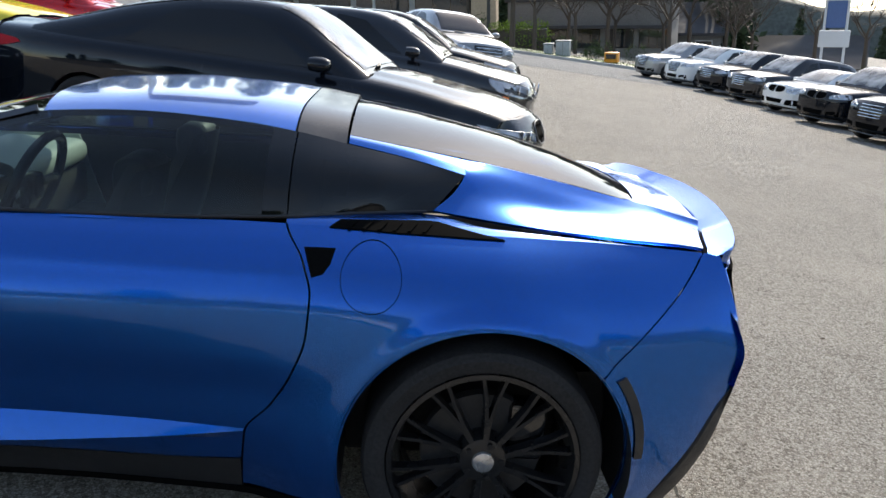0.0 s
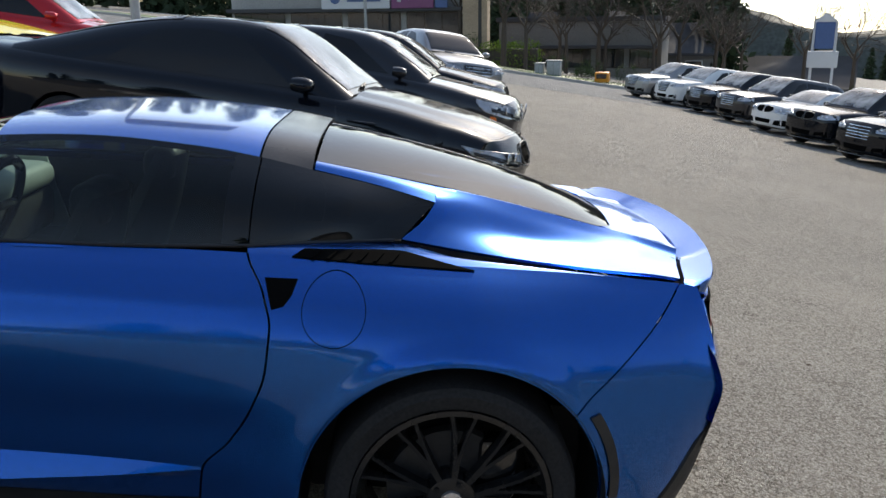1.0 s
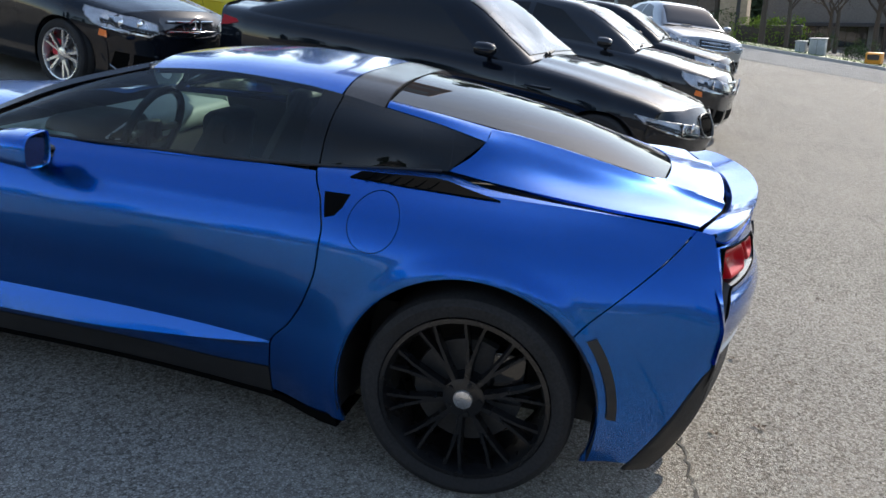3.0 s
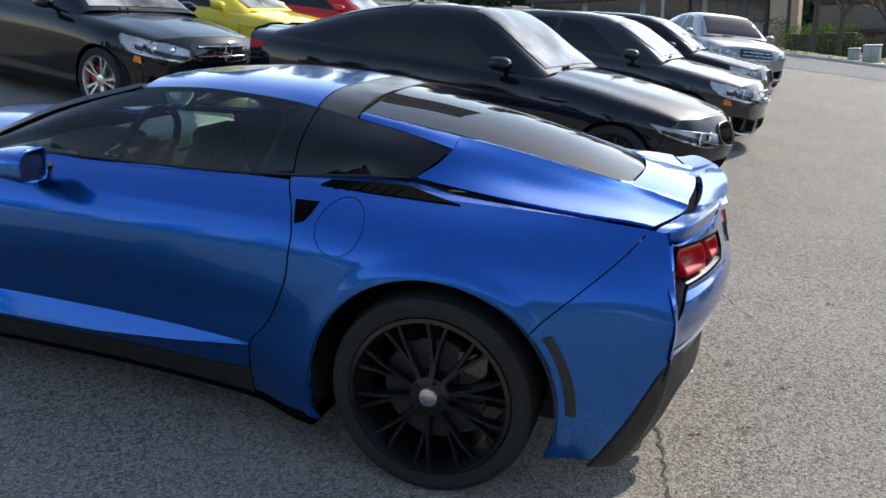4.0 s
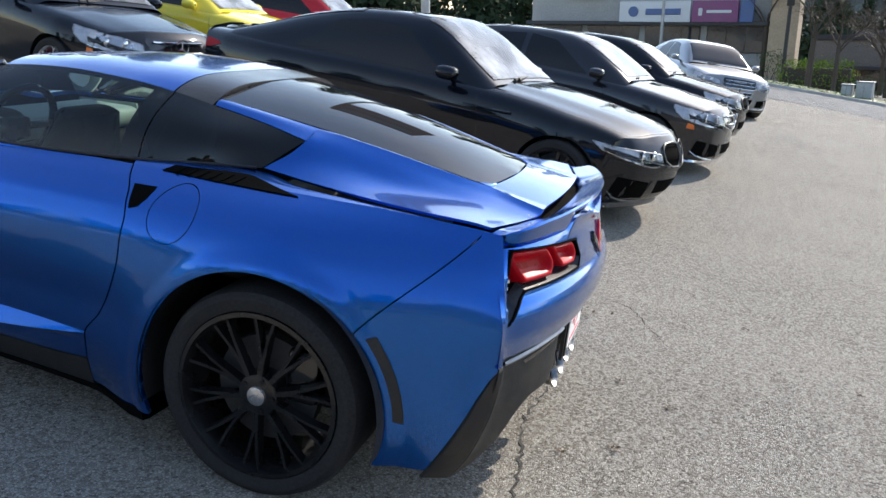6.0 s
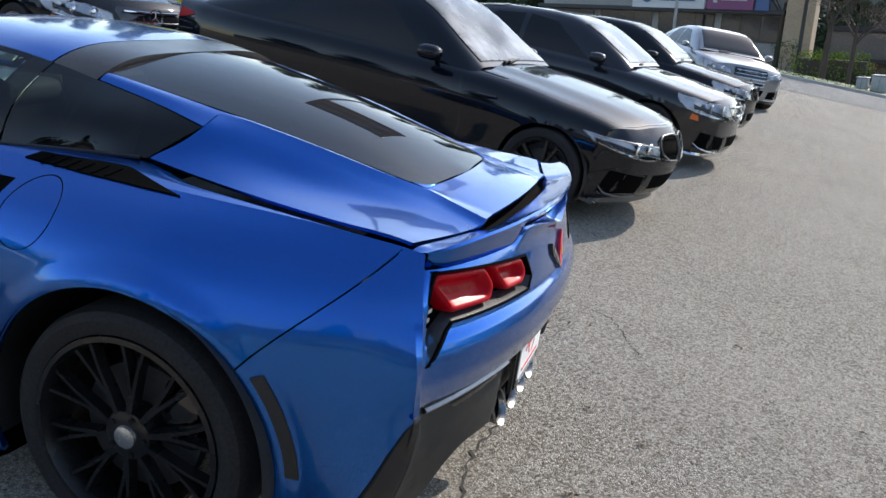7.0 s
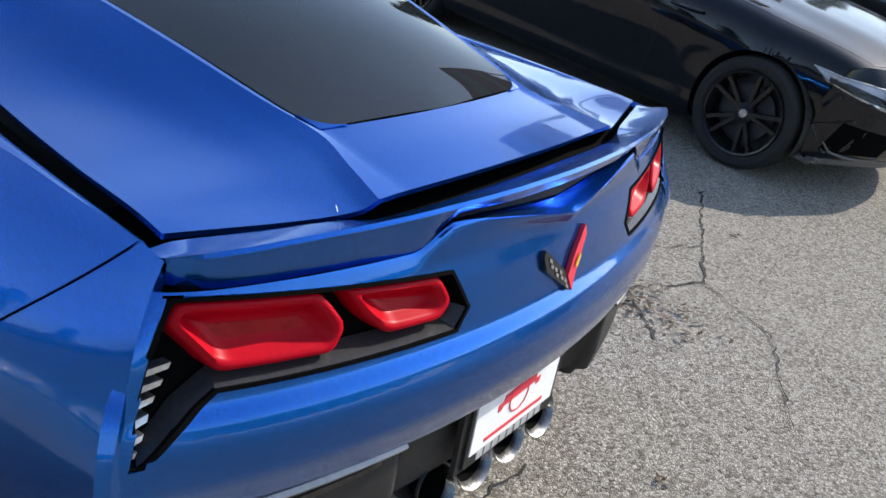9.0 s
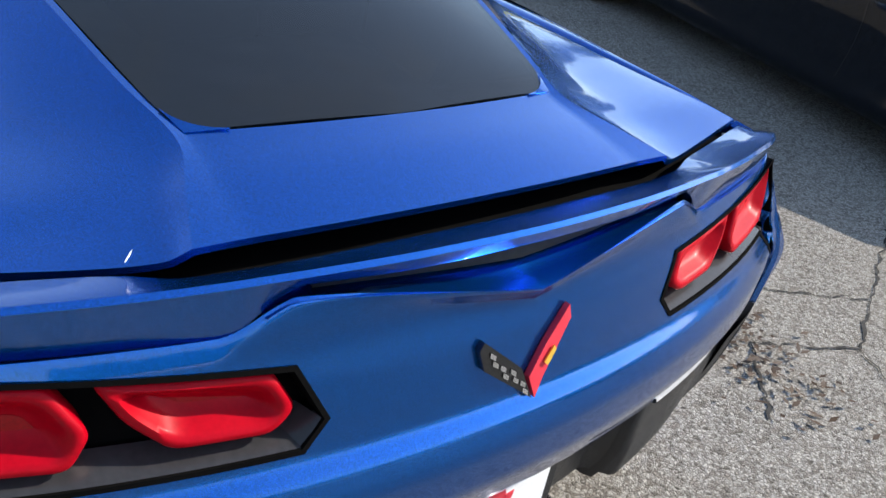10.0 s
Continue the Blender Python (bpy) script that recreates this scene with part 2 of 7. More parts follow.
def curve(pts, n):
    """n points along a smooth curve through pts, spaced by chord length."""
    pts = [Vector(p) for p in pts]
    if len(pts) == 1:
        return [pts[0].copy() for _ in range(n)]
    d = [0.0]
    for a, b in zip(pts, pts[1:]):
        d.append(d[-1] + max((b - a).length, 1e-6))
    out = []
    for k in range(n):
        s = d[-1] * k / (n - 1)
        i = min(max([j for j in range(len(d) - 1) if d[j] <= s + 1e-9]), len(pts) - 2)
        t = (s - d[i]) / (d[i + 1] - d[i])
        p0, p1, p2, p3 = pts[max(i - 1, 0)], pts[i], pts[i + 1], pts[min(i + 2, len(pts) - 1)]
        h = d[i + 1] - d[i]
        m1 = (p2 - p0) / max(d[i + 1] - d[max(i - 1, 0)], 1e-6) * h
        m2 = (p3 - p1) / max(d[min(i + 2, len(d) - 1)] - d[i], 1e-6) * h
        out.append((2 * t ** 3 - 3 * t ** 2 + 1) * p1 + (t ** 3 - 2 * t ** 2 + t) * m1 + (-2 * t ** 3 + 3 * t ** 2) * p2 + (t ** 3 - t ** 2) * m2)
    return out


def flip(pts):
    return [(p[0], -p[1], p[2]) for p in pts]


def sheet(bm, rows, keep=None):
    """Faces between rows of points. keep(centre) drops faces."""
    verts = [[bm.verts.new(p) for p in r] for r in rows]
    for a, b in zip(verts, verts[1:]):
        for i in range(len(a) - 1):
            q = (a[i], a[i + 1], b[i + 1], b[i])
            if keep is None or keep(sum((v.co for v in q), Vector()) / 4):
                bm.faces.new(q)
    loose = [v for r in verts for v in r if not v.link_faces]
    for v in loose:
        bm.verts.remove(v)


def loft(bm, curves, nu, nv):
    """A sheet through several curves of control points."""
    rails = [curve(c, nu) for c in curves]
    sheet(bm, [curve([r[k] for r in rails], nv) for k in range(nu)])


def finish(bm, lip=0.0, out=None, sharp=32):
    """Outward normals, sharp creases and a folded-in rim of depth lip. out: a point inside the thing."""
    bmesh.ops.remove_doubles(bm, verts=bm.verts, dist=0.0004)
    bmesh.ops.recalc_face_normals(bm, faces=bm.faces)
    if out is not None:
        o = Vector(out)
        seen, todo = set(), []
        for f in bm.faces:
            if f in seen:
                continue
            isle, todo = [], [f]
            seen.add(f)
            while todo:
                g = todo.pop()
                isle.append(g)
                for e in g.edges:
                    for h in e.link_faces:
                        if h not in seen:
                            seen.add(h)
                            todo.append(h)
            if sum(g.normal.dot(g.calc_center_median() - o) * g.calc_area() for g in isle) < 0:
                bmesh.ops.reverse_faces(bm, faces=isle)
    bm.normal_update()
    for e in bm.edges:
        if len(e.link_faces) == 2 and e.calc_face_angle(0) > radians(sharp):
            e.smooth = False
    if lip > 0:
        rim = [e for e in bm.edges if e.is_boundary]
        for e in rim:
            e.smooth = False
        norm = {v: v.normal.copy() for e in rim for v in e.verts}
        made = bmesh.ops.extrude_edge_only(bm, edges=rim)
        for v in [g for g in made["geom"] if isinstance(g, bmesh.types.BMVert)]:
            base = min((w for e in v.link_edges for w in e.verts if w in norm), key=lambda w: (w.co - v.co).length, default=None)
            if base is not None:
                v.co -= norm[base] * lip
    for f in bm.faces:
        f.smooth = True
    return bm


def part(name, bm, material, parent, label=""):
    """One mesh object under a thing or a part."""
    me = bpy.data.meshes.new(name)
    bm.to_mesh(me)
    bm.free()
    me.materials.append(material)
    ob = new(name, me)
    ob.parent = parent
    if label:
        ob["label"] = label
    return ob


def thing(name, m, label, category, group="", kind=""):
    ob = new(name)
    ob.matrix_world = m
    ob.empty_display_size = 0.1
    return tagged(ob, label, category, group, kind)


def solid(name, bm, material, m, label="", category="", group="", kind=""):
    """One mesh that is a thing by itself."""
    me = bpy.data.meshes.new(name)
    bm.to_mesh(me)
    bm.free()
    me.materials.append(material)
    ob = new(name, me)
    ob.matrix_world = m
    return tagged(ob, label, category, group, kind)


def box(bm, lo, hi, bevel=0.0, seg=2):
    """A box from corner to corner, with rounded edges."""
    c = bmesh.ops.create_cube(bm, size=1)["verts"]
    for v in c:
        v.co = Vector([lo[i] + (v.co[i] + 0.5) * (hi[i] - lo[i]) for i in range(3)])
    if bevel > 0:
        es = list({e for v in c for e in v.link_edges})
        bmesh.ops.bevel(bm, geom=es, offset=bevel, segments=seg, affect="EDGES", profile=0.5)
    return bm


def tube(bm, pts, r, seg=8, caps=True):
    """A round bar along a line of points; r may be one radius or one for each point."""
    pts = [Vector(p) for p in pts]
    rings = []
    for i, p in enumerate(pts):
        d = (pts[min(i + 1, len(pts) - 1)] - pts[max(i - 1, 0)]).normalized()
        s = d.orthogonal().normalized() if i == 0 else (rings[-1][1] - rings[-1][1].dot(d) * d).normalized()
        rr = r[i] if isinstance(r, (list, tuple)) else r
        u = d.cross(s)
        rings.append(([bm.verts.new(p + rr * (math.cos(a) * s + math.sin(a) * u)) for a in [2 * math.pi * k / seg for k in range(seg)]], s))
    for (a, _), (b, _) in zip(rings, rings[1:]):
        for k in range(seg):
            bm.faces.new((a[k], a[(k + 1) % seg], b[(k + 1) % seg], b[k]))
    if caps:
        bm.faces.new(list(reversed(rings[0][0])))
        bm.faces.new(rings[-1][0])
    return bm


def lathe(bm, prof, seg=48, axis="y", centre=(0, 0, 0)):
    """Turns a profile of (radius, offset along the axis) about an axis."""
    rows = []
    for r, o in prof:
        row = []
        for k in range(seg + 1):
            a = 2 * math.pi * k / seg
            c, s = r * math.cos(a), r * math.sin(a)
            p = (c, o, s) if axis == "y" else ((o, c, s) if axis == "x" else (c, s, o))
            row.append(Vector(p) + Vector(centre))
        rows.append(row)
    sheet(bm, rows)
    bmesh.ops.remove_doubles(bm, verts=bm.verts, dist=0.0002)


def plate(bm, poly, place, depth):
    """A slab with the outline poly (2D); place(a, b, d) gives the point at height d."""
    top = [bm.verts.new(place(a, b, depth)) for a, b in poly]
    low = [bm.verts.new(place(a, b, 0.0)) for a, b in poly]
    bm.faces.new(top)
    bm.faces.new(list(reversed(low)))
    n = len(poly)
    for i in range(n):
        bm.faces.new((top[i], low[i], low[(i + 1) % n], top[(i + 1) % n]))


def inside(poly, a, b):
    """Whether (a, b) lies in the polygon."""
    hit = False
    for (x0, y0), (x1, y1) in zip(poly, poly[1:] + poly[:1]):
        if (y0 > b) != (y1 > b) and a < (x1 - x0) * (b - y0) / (y1 - y0) + x0:
            hit = not hit
    return hit


def skin(bm, poly, place, lift, step=0.02, depth=0.006):
    """A thin piece with the outline poly that follows a curved surface. place(a, b, d): the surface's point, d metres above it."""
    pts = []
    n = len(poly)
    for i in range(n):
        (a0, b0), (a1, b1) = poly[i], poly[(i + 1) % n]
        k = max(1, int(math.hypot(a1 - a0, b1 - b0) / step))
        pts += [(a0 + (a1 - a0) * j / k, b0 + (b1 - b0) * j / k) for j in range(k)]
    flat = bmesh.new()
    flat.faces.new([flat.verts.new((a, b, 0)) for a, b in pts])
    bmesh.ops.triangulate(flat, faces=flat.faces)
    for _ in range(2):
        long = [e for e in flat.edges if e.calc_length() > step * 2.2 and not e.is_boundary]
        if long:
            bmesh.ops.subdivide_edges(flat, edges=long, cuts=1)
            bmesh.ops.triangulate(flat, faces=flat.faces)
    vm = {v: bm.verts.new(place(v.co.x, v.co.y, lift)) for v in flat.verts}
    for f in flat.faces:
        bm.faces.new([vm[v] for v in f.verts])
    ring = [(vm[e.verts[0]], vm[e.verts[1]], e) for e in flat.edges if e.is_boundary]
    low = {}
    for a, b, e in ring:
        for v, w in ((a, e.verts[0]), (b, e.verts[1])):
            if v not in low:
                low[v] = bm.verts.new(place(w.co.x, w.co.y, lift - depth))
        bm.faces.new((a, b, low[b], low[a]))
    flat.free()

# ---- the blue sports coupe: rear axle at x = 0, nose towards -x ----
COUPE = pose(0, 0.025, 0)
coupe = thing("sports_coupe", COUPE, "glossy metallic blue two-door sports coupe with black wheels on the asphalt", "car")
ARCH_R, AXLE_Z = 0.408, 0.345

# half-width of the side by height, at stations along the car
SIDE = [
    (-3.55, [(0.12, 0.60), (0.30, 0.66), (0.45, 0.66), (0.60, 0.62), (0.70, 0.55)]),
    (-3.20, [(0.12, 0.80), (0.30, 0.84), (0.45, 0.85), (0.60, 0.83), (0.74, 0.74)]),
    (-2.70, [(0.14, 0.90), (0.30, 0.915), (0.50, 0.925), (0.65, 0.915), (0.76, 0.87), (0.86, 0.74)]),
    (-2.10, [(0.14, 0.76), (0.22, 0.78), (0.30, 0.815), (0.412, 0.840), (0.55, 0.865), (0.70, 0.885), (0.82, 0.855), (0.92, 0.74)]),
    (-1.40, [(0.14, 0.75), (0.22, 0.77), (0.30, 0.806), (0.405, 0.832), (0.50, 0.845), (0.64, 0.875), (0.74, 0.885), (0.84, 0.845), (0.90, 0.79), (0.94, 0.735)]),
    (-0.70, [(0.14, 0.795), (0.22, 0.820), (0.30, 0.846), (0.410, 0.865), (0.50, 0.868), (0.62, 0.885), (0.74, 0.890), (0.84, 0.855), (0.91, 0.785), (0.955, 0.722)]),
    (-0.40, [(0.14, 0.90), (0.30, 0.92), (0.50, 0.915), (0.65, 0.915), (0.76, 0.905), (0.85, 0.860), (0.91, 0.795), (0.955, 0.728)]),
    (0.00, [(0.14, 0.90), (0.40, 0.935), (0.60, 0.940), (0.72, 0.938), (0.79, 0.915), (0.86, 0.865), (0.92, 0.790), (0.957, 0.722)]),
    (0.30, [(0.12, 0.86), (0.40, 0.895), (0.60, 0.905), (0.70, 0.900), (0.78, 0.870), (0.86, 0.815), (0.92, 0.750), (0.952, 0.702)]),
    (0.60, [(0.10, 0.73), (0.35, 0.810), (0.50, 0.835), (0.62, 0.845), (0.72, 0.835), (0.82, 0.790), (0.90, 0.730), (0.940, 0.692)]),
    (0.74, [(0.10, 0.66), (0.35, 0.750), (0.50, 0.775), (0.60, 0.795), (0.68, 0.810), (0.80, 0.762), (0.90, 0.712), (0.935, 0.690)]),
]
_sx = [s[0] for s in SIDE]
_sp = [([p[0] for p in s[1]], [p[1] for p in s[1]]) for s in SIDE]


# the crisp ledge along the sill: its edge, the top of its facet, its depth
LEDGE_X = [-2.70, -2.10, -1.40, -1.00, -0.65]
LEDGE_LOW, LEDGE_TOP, LEDGE_OUT = [0.305, 0.314, 0.324, 0.352, 0.391], [0.330, 0.402, 0.402, 0.402, 0.394], [0.0, 0.054, 0.058, 0.036, 0.0]


def side_w(x, z):
    w = herm(_sx, [herm(a, b, z) for a, b in _sp], x)
    if LEDGE_X[0] < x < LEDGE_X[-1]:
        low, top, out = (herm(LEDGE_X, v, x) for v in (LEDGE_LOW, LEDGE_TOP, LEDGE_OUT))
        w += out * max(0.0, 1 - (z - low) / (top - low) if z > low else 1 - (low - z) / 0.022)
    return w


def flare(x, z):
    """The rolled lip round the rear wheel opening."""
    d = math.hypot(x, z - AXLE_Z) - ARCH_R
    return 0.012 * max(0.0, 1 - abs(d - 0.012) / 0.05) if d > -0.05 else 0.0


def side_point(x, z, s=-1, lift=0.0):
    w = side_w(x, z) + flare(x, z) + lift
    return Vector((x, s * w, z))


def belt_z(x):
    return herm([-3.55, -2.7, -2.1, -1.4, -0.6, 0.0, 0.3, 0.6, 0.74], [0.70, 0.86, 0.92, 0.94, 0.955, 0.957, 0.952, 0.940, 0.925], x)


DOOR_CUT = ([0.10, 0.39, 0.48, 0.58, 0.70, 0.80, 0.88, 0.955, 1.0], [-0.69, -0.67, -0.60, -0.545, -0.508, -0.503, -0.53, -0.588, -0.60])
SEAM = ([0.10, 0.60, 0.63, 0.938, 1.0], [0.29, 0.29, 0.31, 0.606, 0.64])
CORNER = ([0.08, 0.12, 0.25, 0.45, 0.58, 0.68, 0.80, 0.905, 0.95], [0.56, 0.58, 0.655, 0.715, 0.729, 0.727, 0.701, 0.669, 0.655])


BLUE_EDGE = ([0.08, 0.15, 0.25, 0.38, 0.46, 0.53, 0.575, 0.60], [0.47, 0.515, 0.572, 0.636, 0.669, 0.701, 0.727, 0.730])


def lerp_rows(knots, t):
    """Straight interpolation between (t, value) knots."""
    for (a, u), (b, v) in zip(knots, knots[1:]):
        if t <= b + 1e-9:
            return u + (v - u) * (t - a) / (b - a)
    return knots[-1][1]


def side_panel(bm, left, right, bottom, s, nx, nz, arches=((0.0, ARCH_R),), gap=0.0030, ledge_rows=False):
    """A panel of the car's side between two cut lines, cut away at the wheel openings."""
    cells = []
    for j in range(nz + 1):
        row = []
        for i in range(nx + 1):
            u, t = i / nx, j / nz
            x = 0.0
            z = 0.9 - 0.7 * t
            for _ in range(4):
                x = (left(z) + gap) * (1 - u) + (right(z) - gap) * u
                z = belt_z(x) * (1 - t) + bottom(x) * t
                if ledge_rows:
                    xc = max(LEDGE_X[1], min(LEDGE_X[-1], x))
                    low = herm(LEDGE_X, LEDGE_LOW, xc)
                    z = lerp_rows([(0, belt_z(x)), (0.7, herm(LEDGE_X, LEDGE_TOP, xc)), (0.84, low), (0.9, low - 0.022), (1, bottom(x))], t)
            row.append((x, z))
        cells.append(row)
    def dead(j, i):
        q = [cells[j][i], cells[j][i + 1], cells[j + 1][i + 1], cells[j + 1][i]]
        x, z = sum(p[0] for p in q) / 4, sum(p[1] for p in q) / 4
        return next(((c, r) for c, r in arches if math.hypot(x - c, z - AXLE_Z) < r), None)
    gone = {(j, i): dead(j, i) for j in range(nz) for i in range(nx)}
    vs = {}

    def vert(j, i):
        if (j, i) not in vs:
            x, z = cells[j][i]
            near = next((gone[b, a] for b, a in ((j, i), (j - 1, i), (j, i - 1), (j - 1, i - 1)) if gone.get((b, a))), None)
            if near:
                c, r = near
                d = math.hypot(x - c, z - AXLE_Z)
                x, z = c + (x - c) * r / d, AXLE_Z + (z - AXLE_Z) * r / d
            vs[j, i] = bm.verts.new(side_point(x, z, s))
        return vs[j, i]
    for j in range(nz):
        for i in range(nx):
            if not gone[j, i]:
                bm.faces.new((vert(j, i), vert(j, i + 1), vert(j + 1, i + 1), vert(j + 1, i)))


for s, tag in ((-1, "driver side"), (1, "passenger side")):
    bm = bmesh.new()
    side_panel(bm, lambda z: -2.02, lambda z: herm(*DOOR_CUT, z), lambda x: herm([-2.02, -1.4, -0.9, -0.67], [0.255, 0.262, 0.272, 0.292], x), s, 60, 100, ledge_rows=True)
    door = part("door", finish(bm, 0.015, (-1.3, 0, 0.6), 24), BLUE, coupe)
    bm = bmesh.new()
    side_panel(bm, lambda z: herm(*DOOR_CUT, z), lambda z: herm(*SEAM, z), lambda x: 0.19, s, 76, 60)
    loft(bm, [[(-0.60, s * 0.665, 0.972), (-0.40, s * 0.640, 0.982), (-0.185, s * 0.612, 0.980), (0.0, s * 0.640, 0.952), (0.3, s * 0.668, 0.930), (0.606, s * 0.680, 0.912)],
              [(-0.592, s * 0.70, 0.967), (-0.40, s * 0.695, 0.972), (-0.18, s * 0.672, 0.971), (0.0, s * 0.676, 0.964), (0.3, s * 0.684, 0.951), (0.606, s * 0.686, 0.936)],
              [(x, s * side_w(x, belt_z(x)), belt_z(x)) for x in (-0.588, -0.40, -0.18, 0.0, 0.15, 0.3, 0.45, 0.606)]], 40, 8)
    quarter = part("rear_quarter_panel", finish(bm, 0.02, (-0.1, 0, 0.5), 40), BLUE, coupe)
    bm = bmesh.new()
    side_panel(bm, lambda z: herm(*SEAM, z), lambda z: herm(*CORNER, z) + 0.003 if z > 0.575 else herm(*BLUE_EDGE, z), lambda x: herm([0.3, 0.42, 0.58, 0.7], [0.195, 0.19, 0.17, 0.165], x), s, 40, 56)
    bumper = part("rear_bumper_corner", finish(bm, 0.015, (0.4, 0, 0.5)), BLUE, coupe)
    bm = bmesh.new()
    zs = [0.150 + 0.418 * k / 28 for k in range(29)]
    ends = [(herm(*BLUE_EDGE, z), herm(*CORNER, z), z) for z in zs]
    sheet(bm, [[side_point(a + (b - a) * f + dx, z, s, lift * min(1.0, (0.58 - z) / 0.08)) for a, b, z in ends] for f, dx, lift in ((0, -0.003, -0.006), (0, 0.002, 0.002), (0.12, 0.0, 0.006), (0.6, 0.0, 0.005), (1, -0.006, 0.002), (1, 0.001, -0.006), (1, 0.003, -0.035))])
    part("bumper_edge_trim", finish(bm, 0.0, (0.3, 0, 0.4)), PLASTIC, coupe, "black edge strip of the lower bumper")
    bm = bmesh.new()
    side_panel(bm, lambda z: -3.55, lambda z: -2.03, lambda x: 0.15, s, 60, 36, arches=((-2.71, 0.385),))
    part("front_fender", finish(bm, 0.015, (-2.8, 0, 0.5)), BLUE, coupe)
    # sill and underbody edge
    bm = bmesh.new()
    low = lambda x: herm([-2.02, -1.4, -0.9, -0.67], [0.249, 0.256, 0.266, 0.286], x)
    sheet(bm, [[side_point(x, low(x) + (0.150 - low(x)) * k, s) for x in [-2.02 + 1.335 * i / 40 for i in range(41)]] for k in (0, 0.2, 0.4, 0.6, 0.8, 1)])
    part("rocker_panel", finish(bm, 0.012, (-1.3, 0, 0.4)), PLASTIC, coupe, "black sill panel under the door")
    bm = bmesh.new()
    top = lambda x: herm([-2.25, -1.9, -1.0, -0.66, -0.41], [0.168, 0.170, 0.172, 0.176, 0.200], x)
    sheet(bm, [[(x, s * (side_w(x, top(x) + (zz - top(x)) * k) + o), top(x) + (zz - top(x)) * k) for x in [-2.25 + 1.84 * i / 30 for i in range(31)]] for o, k, zz in ((-0.004, 0.0, 0.15), (0.005, 0.01, 0.15), (0.006, 0.5, 0.15), (0.004, 0.95, 0.15), (-0.03, 1.0, 0.145), (-0.25, 1.0, 0.14))])
    part("side_skirt", finish(bm, 0.0, (-1.3, 0, 0.3)), RECESS, coupe, "black side skirt")
    # wheel liner
    for cx, rr in ((0.0, ARCH_R + 0.006), (-2.71, 0.392)):
        bm = bmesh.new()
        rows = []
        for yy in (side_w(cx, 0.7) - 0.004, 0.80, 0.55):
            rows.append([(cx + rr * math.cos(a), s * yy, AXLE_Z + rr * math.sin(a)) for a in [radians(-16 + 212 * k / 40) for k in range(41)]])
        sheet(bm, rows)
        sheet(bm, [[(cx + r * math.cos(a), s * 0.55, AXLE_Z + r * math.sin(a)) for a in [radians(-25 + 230 * k / 40) for k in range(41)]] for r in (rr, 0.05)])
        part("wheel_liner", finish(bm), PLASTIC, coupe)
    # fuel filler and small openings on the side
    if s < 0:
        bm = bmesh.new()
        ring = lambda r, d: [side_point(-0.345 + r * math.cos(a), 0.853 + r * math.sin(a), s, d) for a in [2 * math.pi * k / 48 for k in range(49)]]
        sheet(bm, [ring(0.0824, -0.002), ring(0.0824, 0.0012), ring(0.0808, 0.0012), ring(0.0808, -0.002)])
        part("fuel_door_gap", finish(bm), RECESS, quarter, "thin dark gap round the circular fuel door")
    # flat patch on the panel; its black stands in for the pocket's shade
    bm = bmesh.new()
    skin(bm, [(-0.531, 0.911), (-0.446, 0.913), (-0.456, 0.880), (-0.474, 0.857), (-0.503, 0.848), (-0.511, 0.866)], lambda a, b, d: side_point(a, b, s, d), 0.0025)
    part("door_release_pocket", finish(bm), RECESS, quarter, "flat black patch for the pocket behind the door")
    # shoulder intake with slats
    def shoulder(a, b, d):
        x = -0.47 + 0.49 * a
        top = Vector((x, s * herm([-0.6, -0.4, -0.18, 0.0, 0.3], [0.700, 0.695, 0.680, 0.685, 0.690], x), herm([-0.6, -0.4, -0.18, 0.0, 0.3], [0.967, 0.972, 0.973, 0.967, 0.955], x)))
        low = side_point(x, belt_z(x) - 0.012, s)
        n = Vector((0, s * 0.45, 0.89))
        return low + (top - low) * b + n * d
    bm = bmesh.new()
    skin(bm, [(0.0, 0.28), (0.06, 0.86), (0.55, 1.02), (0.62, 0.98), (1.0, 0.12), (0.8, 0.10), (0.4, 0.12)], shoulder, 0.006, 0.02, 0.01)
    intake = part("shoulder_intake", finish(bm), RECESS, quarter, "black slatted intake on the rear shoulder")
    bm = bmesh.new()
    for k in range(6):
        a0 = 0.10 + 0.085 * k
        plate(bm, [(a0, 0.20), (a0 + 0.018, 0.20), (a0 + 0.058, 0.75), (a0 + 0.04, 0.75)], lambda a, b, d: shoulder(a, b, 0.006 + d), 0.004)
    part("slat", finish(bm), RECESS, intake)
    # side marker strip behind the wheel
    bm = bmesh.new()
    arc = lambda r, a: (r * math.cos(radians(a)), AXLE_Z + r * math.sin(radians(a)))
    skin(bm, [arc(0.468, a) for a in range(1, 40, 4)] + [arc(0.440, a) for a in range(38, 0, -4)], lambda a, b, d: side_point(a, b, s, d), 0.006, depth=0.012)
    part("side_marker", finish(bm), PLASTIC, bumper, "smoked black side marker lamp")

# greenhouse: glass bands, roof panel, roof band
BELT = [(-1.93, -0.715, 0.925), (-1.40, -0.733, 0.944), (-1.0, -0.728, 0.952), (-0.60, -0.700, 0.967), (-0.40, -0.655, 0.978), (-0.185, -0.610, 0.989)]
ROOF_EDGE = [(-1.93, -0.66, 0.940), (-1.62, -0.585, 1.085), (-1.32, -0.505, 1.183), (-1.0, -0.505, 1.205), (-0.75, -0.507, 1.195), (-0.591, -0.502, 1.176), (-0.44, -0.494, 1.148), (-0.25, -0.495, 1.115), (-0.09, -0.503, 1.079)]


def on(c, x):
    xs = [p[0] for p in c]
    return Vector((x, herm(xs, [p[1] for p in c], x), herm(xs, [p[2] for p in c], x)))


